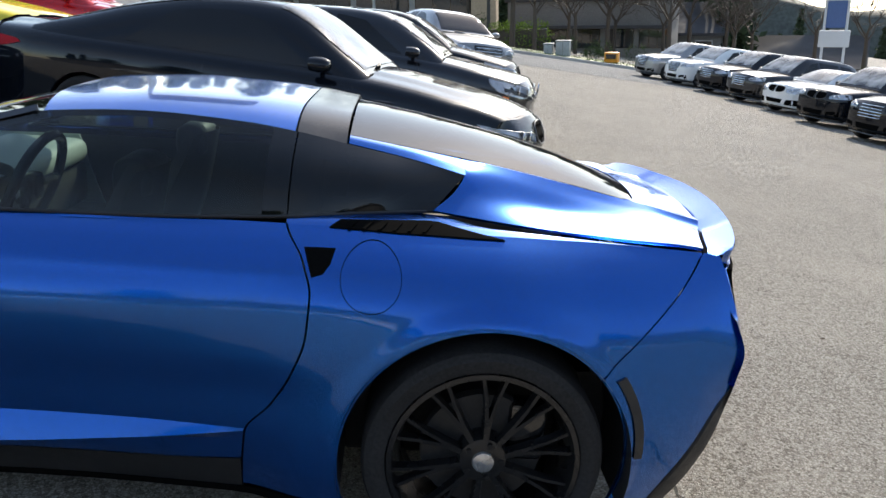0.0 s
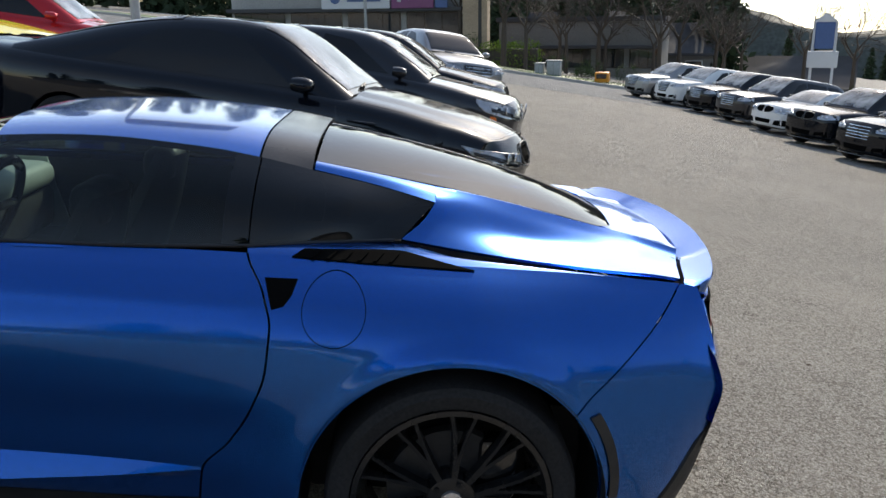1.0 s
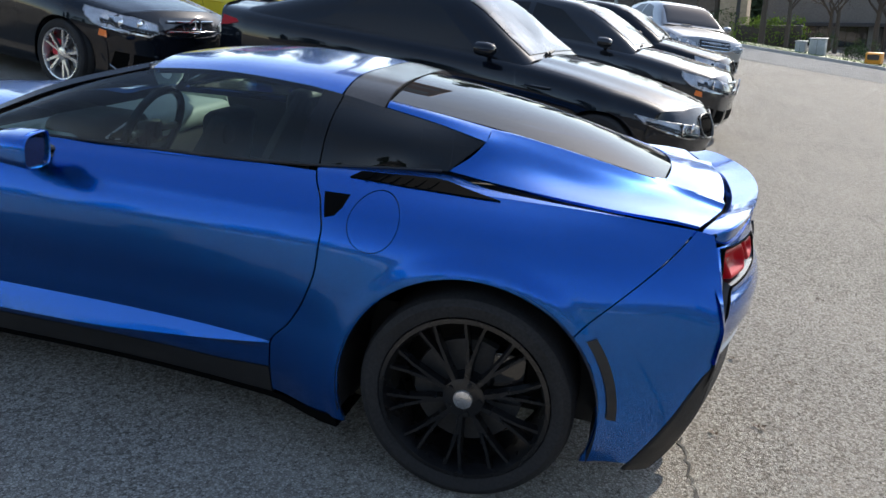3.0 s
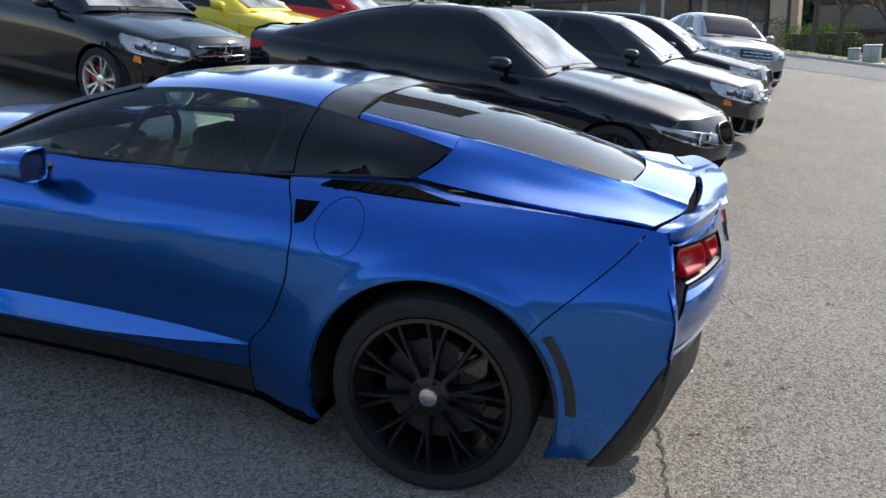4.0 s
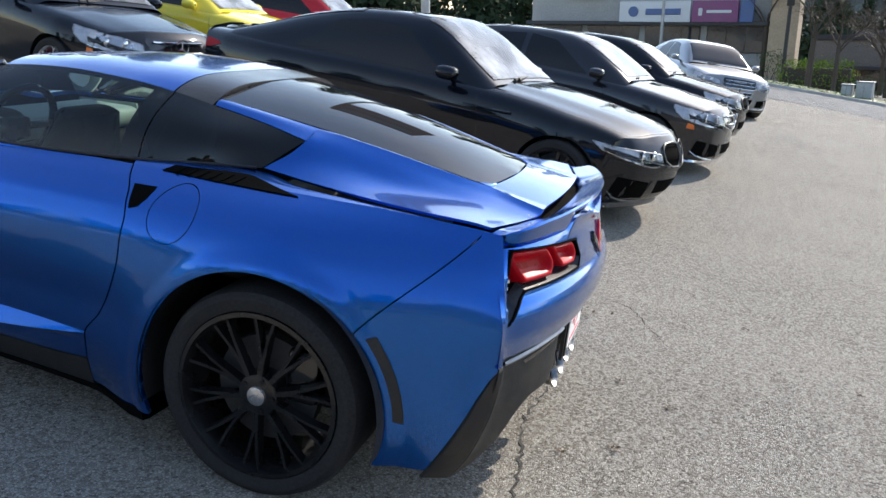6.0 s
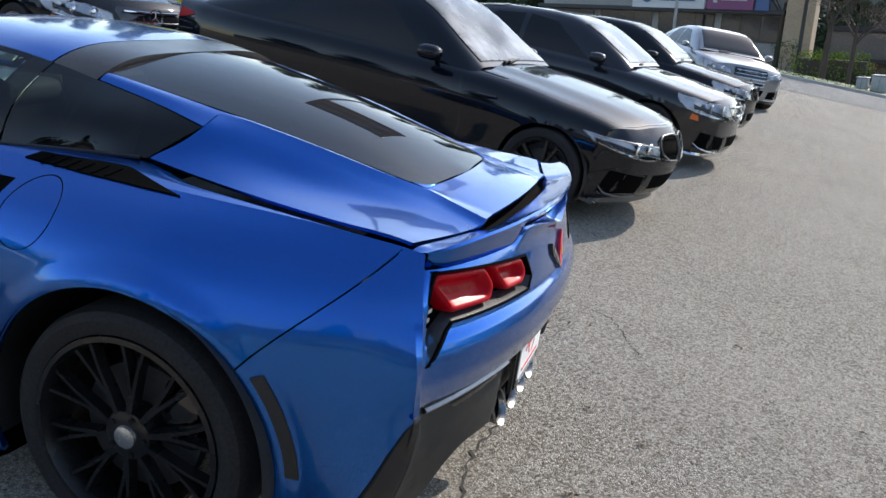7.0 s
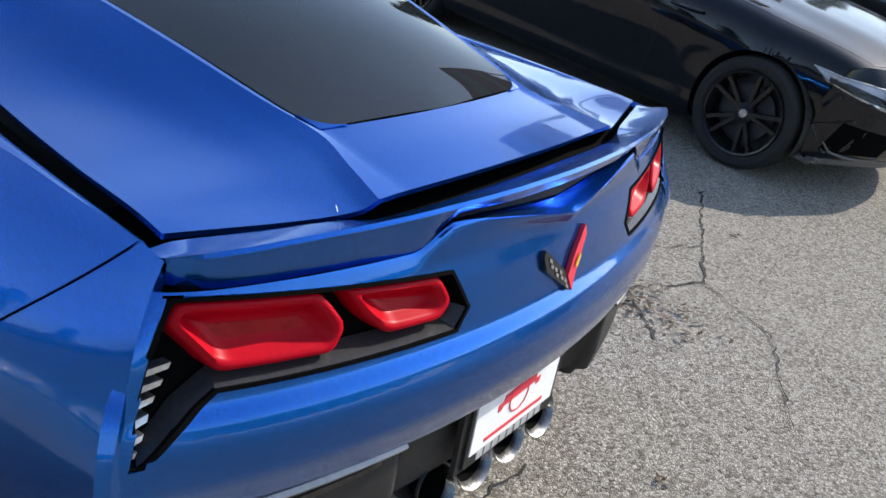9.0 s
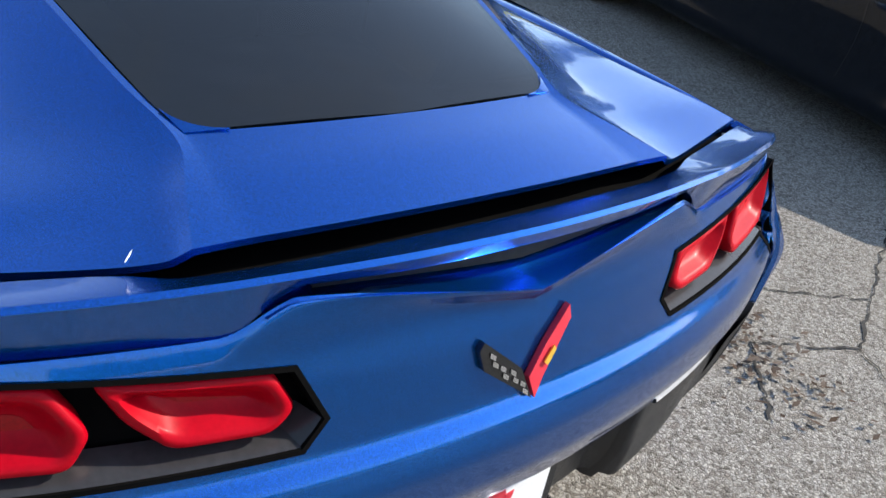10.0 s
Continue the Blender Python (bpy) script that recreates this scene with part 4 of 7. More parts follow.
plate(bm, [(0.075, 0.509), (0.056, 0.507), (0.060, 0.491), (0.072, 0.493)], lambda a, b, d: Vector((0.829 + d, a, b)), 0.0012)
plate(bm, [(-0.105, 0.440), (0.105, 0.440), (0.105, 0.431), (-0.105, 0.431)], lambda a, b, d: Vector((0.829 + d, a, b)), 0.0012)
lathe(bm, [(0.034, 0.8292), (0.034, 0.8305), (0.031, 0.8305), (0.031, 0.8292)], 32, "x", (0, 0, 0.490))
part("print_bar", finish(bm), PRINT_RED, card)
bm = bmesh.new()
for k in range(9):
    y = -0.118 + 0.0265 * k
    plate(bm, [(y, 0.410), (y + 0.021, 0.410), (y + 0.021, 0.392), (y, 0.392)], lambda a, b, d: Vector((0.826 + d, a, b)), 0.002)
part("frame_print_bar", finish(bm), PRINT_GREY, licence)
for y in (-0.186, -0.062, 0.062, 0.186):
    def ring(r, o, cut=1.0):
        return [(0.790 + o - 0.30 * cut * r * math.sin(2 * math.pi * k / 28), y + r * math.cos(2 * math.pi * k / 28), 0.334 + r * 0.90 * math.sin(2 * math.pi * k / 28)) for k in range(29)]
    bm = bmesh.new()
    sheet(bm, [ring(0.052, -0.12, 0), ring(0.057, -0.02), ring(0.0600, 0.001)])
    tip = part("exhaust_tip", finish(bm), DARK_STEEL, coupe, "slash-cut steel exhaust tip, darkened as if mirroring the bumper, with a bright rim")
    bm = bmesh.new()
    sheet(bm, [ring(0.0600, 0.001), ring(0.0608, 0.005), ring(0.0600, 0.010), ring(0.056, 0.006), ring(0.053, -0.012)])
    part("exhaust_rim", finish(bm), STEEL, tip, "polished steel rim")
    bm = bmesh.new()
    sheet(bm, [ring(0.053, -0.012), ring(0.050, -0.05), ring(0.048, -0.09, 0), ring(0.002, -0.09, 0)])
    part("exhaust_bore", finish(bm), RECESS, tip, "black exhaust bore")
bm = bmesh.new()
box(bm, (0.56, -0.30, 0.285), (0.70, 0.30, 0.415), 0.03)
part("exhaust_box", finish(bm), PLASTIC, coupe)
# underbody
bm = bmesh.new()
box(bm, (-3.35, -0.72, 0.15), (-0.42, 0.72, 0.40), 0.03)
box(bm, (-0.42, -0.60, 0.18), (0.62, 0.60, 0.62), 0.03)
part("underbody", finish(bm), PLASTIC, coupe)

# wheels


def coupe_wheel(cx, s, rim_r, tyre_r, name):
    yo = 0.915 * s if cx > -1 else 0.895 * s
    c = (cx, yo, tyre_r)
    bm = bmesh.new()
    w = -s
    lathe(bm, [(rim_r + 0.004, 0.030 * w), (rim_r + 0.010, 0.008 * w), (rim_r + 0.030, 0.001 * w), (tyre_r - 0.030, 0.0), (tyre_r - 0.010, 0.012 * w), (tyre_r, 0.035 * w), (tyre_r, 0.245 * w), (tyre_r - 0.02, 0.27 * w), (rim_r, 0.275 * w)], 72, "y", c)
    tyre = part(name, finish(bm), RUBBER, coupe, "low-profile black tyre on a multi-spoke black alloy")
    bm = bmesh.new()
    lathe(bm, [(rim_r + 0.006, 0.030 * w), (rim_r + 0.006, 0.004 * w), (rim_r - 0.008, 0.002 * w), (rim_r - 0.014, 0.018 * w), (rim_r - 0.03, 0.07 * w), (rim_r - 0.035, 0.22 * w)], 72, "y", c)
    # ten spokes that fork towards the rim
    for k in range(10):
        a = 2 * math.pi * (k + 0.42) / 10
        for side in (-1, 1):
            p = []
            for r, off, dep, hw in ((0.055, 0.0, 0.020, 0.013), (0.12, 0.035, 0.026, 0.010), (0.19, 0.085 * 0.9, 0.022, 0.0085), (rim_r - 0.012, 0.118, 0.020, 0.009)):
                aa = a + side * off * (0.9 if k % 2 else 1.1)
                p.append((r, aa, dep, hw))
            for (r0, a0, d0, h0), (r1, a1, d1, h1) in zip(p, p[1:]):
                v = []
                for (r, aa, dd, hh) in ((r0, a0, d0, h0), (r1, a1, d1, h1)):
                    er, et = Vector((math.cos(aa), 0, math.sin(aa))), Vector((-math.sin(aa), 0, math.cos(aa)))
                    b = Vector(c) + er * r + Vector((0, w * dd, 0))
                    v.append([bm.verts.new(b + et * hh * 0.55), bm.verts.new(b - et * hh * 0.55), bm.verts.new(b - et * hh + Vector((0, w * 0.028, 0))), bm.verts.new(b + et * hh + Vector((0, w * 0.028, 0)))])
                for i in range(4):
                    bm.faces.new((v[0][i], v[0][(i + 1) % 4], v[1][(i + 1) % 4], v[1][i]))
    lathe(bm, [(0.012, 0.016 * w), (0.050, 0.016 * w), (0.066, 0.022 * w), (0.070, 0.05 * w), (0.072, 0.12 * w)], 32, "y", c)
    rim = part("rim", finish(bm), RIM_BLACK, tyre, "satin black multi-spoke alloy rim")
    bm = bmesh.new()
    lathe(bm, [(0.001, 0.004 * w), (0.022, 0.005 * w), (0.030, 0.008 * w), (0.032, 0.018 * w)], 28, "y", c)
    part("centre_cap", finish(bm), ALLOY, rim, "brushed silver centre cap")
    for k in range(5):
        bm = bmesh.new()
        a = 2 * math.pi * k / 5
        lathe(bm, [(0.001, 0.012 * w), (0.008, 0.012 * w), (0.010, 0.022 * w)], 8, "y", (cx + 0.052 * math.cos(a), yo, tyre_r + 0.052 * math.sin(a)))
        part("wheel_nut", finish(bm), RIM_BLACK, rim)
    bm = bmesh.new()
    lathe(bm, [(0.06, 0.085 * w), (0.175, 0.085 * w), (0.178, 0.115 * w), (0.06, 0.115 * w)], 40, "y", c)
    disc = part("brake_disc", finish(bm), DARK_TRIM, tyre)
    bm = bmesh.new()
    box(bm, (cx + 0.07, min(yo + w * 0.06, yo + w * 0.14), tyre_r - 0.02), (cx + 0.18, max(yo + w * 0.06, yo + w * 0.14), tyre_r + 0.16), 0.02)
    part("brake_caliper", finish(bm), GLOSS_BLACK, tyre)


for cx in (0.0, -2.71):
    for s in (-1, 1):
        coupe_wheel(cx, s, 0.267 if cx > -1 else 0.255, 0.345 if cx > -1 else 0.335, "wheel")

# hood, windshield, nose
bm = bmesh.new()
rows = []
for k in range(21):
    x = -3.55 + 1.52 * k / 20
    w = side_w(x, belt_z(x)) * 0.995
    zc = herm([-3.55, -3.2, -2.7, -2.3, -2.03], [0.70, 0.80, 0.905, 0.945, 0.955], x)
    rows.append([(x - 0.10 * (1 - (j / 12) ** 2), w * j / 12, belt_z(x) + (zc - belt_z(x)) * (1 - abs(j / 12) ** 2.5) - 0.03 * math.exp(-((abs(j / 12) - 0.62) / 0.16) ** 2) * min(1, (x + 3.55) / 0.5)) for j in range(-12, 13)])
sheet(bm, rows)
part("hood", finish(bm, 0.02, (-2.7, 0, 0.3)), BLUE, coupe)
bm = bmesh.new()
prof = [(0.14, -3.62), (0.28, -3.68), (0.42, -3.70), (0.56, -3.68), (0.70, -3.63)]
sheet(bm, [[(x + 0.22 * abs(v) ** 2.5, v * 0.62, z) for v in [j / 10 - 1 for j in range(21)]] for z, x in prof])
part("front_bumper", finish(bm, 0.02, (-2.7, 0, 0.4)), BLUE, coupe)
bm = bmesh.new()
rows = []
for k in range(13):
    t = k / 12
    row = []
    for j in range(-12, 13):
        v = j / 12
        low = Vector((-2.08 + 0.17 * v * v, v * 0.655, 0.955 - 0.018 * v * v))
        up = Vector((-1.385 + 0.065 * v * v, v * 0.498, 1.196 - 0.014 * v * v))
        row.append(low.lerp(up, t) + Vector((-0.02, 0, 0.022)) * math.sin(math.pi * t))
    rows.append(row)
sheet(bm, rows)
part("windshield", finish(bm, 0.008, (-1.5, 0, 0.6)), CLEAR_SCREEN, coupe)
for s in (-1, 1):
    bm = bmesh.new()
    loft(bm, [[(-1.95, s * 0.70, 0.935), (-1.64, s * 0.600, 1.083), (-1.33, s * 0.512, 1.185)], [(-1.95, s * 0.665, 0.955), (-1.65, s * 0.575, 1.100), (-1.34, s * 0.492, 1.198)]], 16, 4)
    part("windshield_pillar", finish(bm, 0.03, (-1.5, 0, 0.6)), GLOSS_BLACK, coupe)
    # mirror
    bm = bmesh.new()
    rings = []
    bend = lambda q, e: math.copysign(abs(q) ** e, q)
    for x, r in ((-1.675, 0.10), (-1.665, 0.42), (-1.64, 0.68), (-1.60, 0.86), (-1.55, 0.96), (-1.50, 1.0), (-1.475, 1.0), (-1.470, 0.96), (-1.474, 0.90), (-1.482, 0.885)):
        rings.append([(x + 0.02 * math.cos(b) * r, s * (0.925 + 0.085 * r * bend(math.cos(b), 0.55)), 0.934 + 0.058 * r * bend(math.sin(b), 0.6) * (1.0 - 0.18 * math.cos(b))) for b in [2 * math.pi * i / 28 for i in range(29)]])
    sheet(bm, rings)
    mirror = part("door_mirror", finish(bm, 0.01), BLUE, coupe, "blue door mirror on a black foot")
    bm = bmesh.new()
    bm.faces.new([bm.verts.new(p) for p in rings[9][:-1]])
    part("mirror_glass", finish(bm), GLOSS_BLACK, mirror, "dark mirror glass")
    bm = bmesh.new()
    tube(bm, [(-1.55, s * 0.77, 0.880), (-1.55, s * 0.83, 0.880), (-1.545, s * 0.89, 0.895)], [0.04, 0.03, 0.034], 10)
    part("mirror_foot", finish(bm), GLOSS_BLACK, mirror)

# cabin
bm = bmesh.new()
box(bm, (-2.0, -0.66, 0.40), (-0.45, 0.66, 0.46), 0.02)
part("cabin_floor", finish(bm), DARK_TRIM, coupe)
bm = bmesh.new()
box(bm, (-1.95, -0.66, 0.62), (-1.62, 0.66, 0.815), 0.05)
dash = part("dashboard", finish(bm), DARK_TRIM, coupe, "dark dashboard with a pale leather top")
bm = bmesh.new()
box(bm, (-1.96, -0.64, 0.80), (-1.61, 0.64, 0.905), 0.045, 3)
part("dashboard_top", finish(bm), LEATHER, dash, "pale grey leather top")
bm = bmesh.new()
box(bm, (-1.80, -0.53, 0.82), (-1.53, -0.17, 0.962), 0.06, 3)
hood = part("gauge_hood", finish(bm), SEAT_LEATHER, dash)
bm = bmesh.new()
tube(bm, [(-1.527, -0.50, 0.90), (-1.524, -0.35, 0.945), (-1.527, -0.20, 0.90), (-1.524, -0.35, 0.865), (-1.527, -0.50, 0.90)], 0.004, 6)
part("gauge_trim", finish(bm), ALLOY, hood)
bm = bmesh.new()
box(bm, (-1.62, -0.10, 0.45), (-0.60, 0.10, 0.66), 0.03)
part("centre_console", finish(bm), DARK_TRIM, coupe)
bm = bmesh.new()
box(bm, (-0.60, -0.60, 0.45), (0.40, 0.60, 0.74), 0.05)
part("luggage_cover", finish(bm), DARK_TRIM, coupe)
for s in (-1, 1):
    bm = bmesh.new()
    loft(bm, [[(-1.9, s * 0.70, 0.46), (-0.62, s * 0.72, 0.46)], [(-1.9, s * 0.66, 0.70), (-0.62, s * 0.67, 0.70)], [(-1.9, s * 0.695, 0.90), (-0.62, s * 0.70, 0.93)]], 8, 8)
    card = part("door_card", finish(bm, 0.01), DARK_TRIM, coupe, "dark door lining")
    bm = bmesh.new()
    loft(bm, [[(-1.97, s * 0.674, 0.58), (-1.55, s * 0.676, 0.58)], [(-1.99, s * 0.640, 0.70), (-1.585, s * 0.645, 0.70)], [(-2.02, s * 0.662, 0.90), (-1.66, s * 0.664, 0.912)]], 8, 8)
    part("door_card_insert", finish(bm, 0.008), LEATHER, card, "pale grey leather insert")
    bm = bmesh.new()
    y = s * 0.36
    box(bm, (-1.45, y - 0.25, 0.50), (-0.95, y + 0.25, 0.64), 0.05, 3)
    loft(bm, [[(-1.00, y - 0.25, 0.60), (-0.92, y - 0.24, 0.80), (-0.84, y - 0.15, 1.02)], [(-1.06, y - 0.19, 0.60), (-0.98, y - 0.18, 0.80), (-0.87, y - 0.13, 1.04)], [(-1.02, y, 0.60), (-0.95, y, 0.80), (-0.86, y, 1.05)], [(-1.06, y + 0.19, 0.60), (-0.98, y + 0.18, 0.80), (-0.87, y + 0.13, 1.04)], [(-1.00, y + 0.25, 0.60), (-0.92, y + 0.24, 0.80), (-0.84, y + 0.15, 1.02)]], 10, 17)
    loft(bm, [[(-1.00, y - 0.25, 0.60), (-0.92, y - 0.24, 0.80), (-0.84, y - 0.15, 1.02)], [(-0.88, y, 0.60), (-0.82, y, 0.80), (-0.78, y, 1.03)], [(-1.00, y + 0.25, 0.60), (-0.92, y + 0.24, 0.80), (-0.84, y + 0.15, 1.02)]], 10, 9)
    for v in bm.verts:
        v.co.x -= 0.22
    seat = part("bucket_seat", finish(bm), SEAT_LEATHER, coupe, "dark grey leather bucket seat")
    bm = bmesh.new()
    box(bm, (-1.15, y - 0.13, 0.92), (-1.03, y + 0.13, 1.05), 0.045, 3)
    part("headrest", finish(bm), SEAT_LEATHER, seat)
bm = bmesh.new()
ring = [(-1.420 + 0.06 * math.sin(a), -0.36 + 0.175 * math.cos(a), 0.92 + 0.165 * math.sin(a)) for a in [2 * math.pi * k / 32 for k in range(33)]]
tube(bm, ring, 0.016, 8, False)
for a in (radians(0), radians(180), radians(270)):
    tube(bm, [(-1.435, -0.36, 0.92), (-1.420 + 0.06 * math.sin(a), -0.36 + 0.175 * math.cos(a), 0.92 + 0.165 * math.sin(a))], 0.014, 6)
box(bm, (-1.460, -0.42, 0.87), (-1.410, -0.30, 0.96), 0.015)
wheel = part("steering_wheel", finish(bm), GLOSS_BLACK, coupe)
for a in (radians(0), radians(180)):
    bm = bmesh.new()
    tube(bm, [(-1.423, -0.36 + 0.07 * math.cos(a), 0.925), (-1.412, -0.36 + 0.15 * math.cos(a), 0.925)], 0.012, 6)
    part("steering_wheel_trim", finish(bm), ALLOY, wheel)

# ---- parked cars ----
from mathutils.bvhtree import BVHTree


def ease(pairs, x):
    return herm([p[0] for p in pairs], [p[1] for p in pairs], x)


SLOPE = 0.045


def gz(x, y):
    """The lot's height: it falls towards +x behind the blue car."""
    t = max(0.0, min(1.0, (y - 0.9) / 2.6))
    return -SLOPE * max(-16.0, min(16.0, x)) * t * t * (3 - 2 * t)


def gpose(x, y, yaw):
    """A pose on the lot, tilted with its slope."""
    return Matrix.Translation((x, y, gz(x, y))) @ Matrix.Rotation(math.atan(SLOPE), 4, "Y") @ Matrix.Rotation(radians(yaw), 4, "Z")


LAMP_BOWL = shader("headlight_bowl", (0.78, 0.79, 0.82), rough=0.35, metal=0.2, noise_scale=14, amount=0.3, bump=0.8, bump_scale=60)


class Shape:
    """The outer form of a parked car: +x is its front, its middle between the axles on the ground."""

    def __init__(self, wb, fo, ro, w, hood, cabin, belt, depth_f=0.30, depth_r=0.20, wt=0.64, arch=0.365, tyre=0.333, bulge=0.0, low=0.17, round_exp=1.9, round_pow=0.62, tuck=0.0):
        self.wb, self.w, self.hood, self.cabin, self.belt, self.pe, self.pp = wb, w, hood, cabin, belt, round_exp, round_pow
        self.xf, self.xr = wb / 2 + fo - depth_f, -wb / 2 - ro + depth_r
        self.df, self.dr, self.wt, self.arch, self.tyre, self.bulge, self.low = depth_f, depth_r, wt, arch, tyre, bulge, low
        self.tuck = tuck
        self.front_z = max(0.70, ease(hood, self.xf) + bulge)
        self.plan = [(self.xr, 0.86), (self.xr + 0.35, 0.955), (-wb / 2, 1.0), (0, 0.985), (wb / 2, 1.0), (self.xf - 0.25, 0.955), (self.xf, 0.885)]

    def half(self, x):
        return self.w * ease(self.plan, x)

    def section(self, x):
        w, zs, zc, zb = self.half(x), ease(self.belt, x), ease(self.hood, x), self.low
        d = zc - zs
        return [(w * 0.90, zb), (w * 0.968, zb + 0.05), (w * 0.972, 0.34), (w * 0.982, 0.50), (w, min(0.70, zs - 0.20)), (w * 0.993, zs - 0.135), (w * 0.968, zs - 0.062), (w * 0.915, zs), (w * 0.83, zs + d * 0.36 + 0.012),
                (w * 0.60, zs + d * 0.80 + self.bulge * 0.3), (w * 0.40, zs + d * 0.93 + self.bulge), (w * 0.2, zs + d * 0.985 + self.bulge), (0.0, zc + self.bulge)]

    def warp(self, x, y, z):
        v = min(1.0, abs(y) / max(self.half(x), 1e-6))
        b = max(0.0, 1 - v ** self.pe) ** self.pp
        if x > self.xf - 0.6:
            x += self.df * b * ((x - self.xf + 0.6) / 0.6) ** 1.6
        if x < self.xr + 0.5:
            x -= self.dr * b * ((self.xr + 0.5 - x) / 0.5) ** 1.6
        return Vector((x, y, z))

    def side(self, x, z, s, lift=0.0):
        sec = self.section(x)[:8]
        y = herm([p[1] for p in sec], [p[0] for p in sec], z)
        return Vector((x, s * (y + lift), z))

    def end_profile(self, z, front):
        if front:
            return ease([(self.low, 0.02 - self.tuck), (0.26, 0.10 - self.tuck * 0.75), (0.38, 0.125 - self.tuck * 0.35), (0.46, 0.125 - self.tuck * 0.1), (self.front_z - 0.24, 0.125), (self.front_z - 0.14, 0.105), (self.front_z - 0.06, 0.062), (self.front_z, 0.0)], z)
        return ease([(self.low, -0.08), (0.30, 0.0), (0.50, 0.02), (0.62, 0.0), (0.85, -0.04), (1.0, -0.03)], z)

    def fascia(self, y, z, lift=0.0, front=True):
        x = self.xf if front else self.xr
        sec = self.section(x)[:8]
        ys = herm([p[1] for p in sec], [p[0] for p in sec], min(z, sec[-1][1]))
        v = min(1.0, abs(y) / ys)
        b = max(0.0, 1 - v ** self.pe) ** self.pp
        e = self.end_profile(z, front) * min(1, (1 - v) * 6)
        if front:
            return Vector((x + self.df * b + e + lift, y * (1 + 0.3 * lift), z))
        return Vector((x - self.dr * b - e - lift, y * (1 + 0.3 * lift), z))

    def wrap(self, y, z, lift=0.0):
        """A point of the front that runs on round the corner along the side."""
        sec = self.section(self.xf)[:8]
        ys = herm([p[1] for p in sec], [p[0] for p in sec], min(z, sec[-1][1])) * 0.985
        if abs(y) <= ys:
            return self.fascia(y, z, lift)
        return self.side(self.xf - (abs(y) - ys), z, math.copysign(1, y), lift)

    def deck(self, x, y, lift=0.0):
        p = self.warp(x, y, self.top_z(y, x))
        return Vector((p.x, p.y, p.z + lift))

    def top_z(self, y, x):
        sec = self.section(x)
        top = sorted((p[0], p[1]) for p in sec[7:])
        a = abs(y)
        if a > top[-1][0]:
            side = sorted((p[1], p[0]) for p in sec[:8])
            for (z0, y0), (z1, y1) in zip(reversed(side[:-1]), reversed(side[1:])):
                if y1 <= a <= y0:
                    return z1 + (z0 - z1) * (a - y1) / max(y0 - y1, 1e-6)
            return sec[4][1]
        return herm([p[0] for p in top], [p[1] for p in top], a)

    def house(self, x, v, s=1, lift=0.0):
        """The upper body: v runs from the belt (0) to the middle of the roof (1)."""
        zb, zc = ease(self.belt, x) - 0.01, ease(self.cabin, x)
        hmax = max(p[1] for p in self.cabin)
        k = max(0.0, min(1.0, (zc - zb) / (hmax - zb)))
        wb = self.half(x) * 0.915
        wt = self.w * (0.80 + (self.wt - 0.80) * k ** 0.8)
        h = max(zc - zb, 0.004)
        pts = [(wb, zb), (wb - (wb - wt) * 0.22, zb + h * 0.30), (wb - (wb - wt) * 0.52, zb + h * 0.60), (wt + 0.01, zb + h * 0.86), (wt * 0.88, zb + h * 0.955), (wt * 0.5, zb + h * 0.992), (0.0, zc)]
        q = v * (len(pts) - 1)
        ks = list(range(len(pts)))
        y, z = herm(ks, [p[0] for p in pts], q), herm(ks, [p[1] for p in pts], q)
        q2 = min(q + 0.05, len(pts) - 1.0)
        y2, z2 = herm(ks, [p[0] for p in pts], q2), herm(ks, [p[1] for p in pts], q2)
        t = Vector((0, y2 - y, z2 - z))
        n = Vector((0, t.z, -t.y)).normalized() if t.length > 1e-7 else Vector((0, 0, 1))
        return Vector((x, s * (y + n.y * lift), z + n.z * lift))

    def window(self, x, z, s, lift):
        lo, hi = 0.0, 0.72
        for _ in range(18):
            m = (lo + hi) / 2
            if self.house(x, m).z < z:
                lo = m
            else:
                hi = m
        return self.house(x, lo, s, lift)


WHEELS = {}


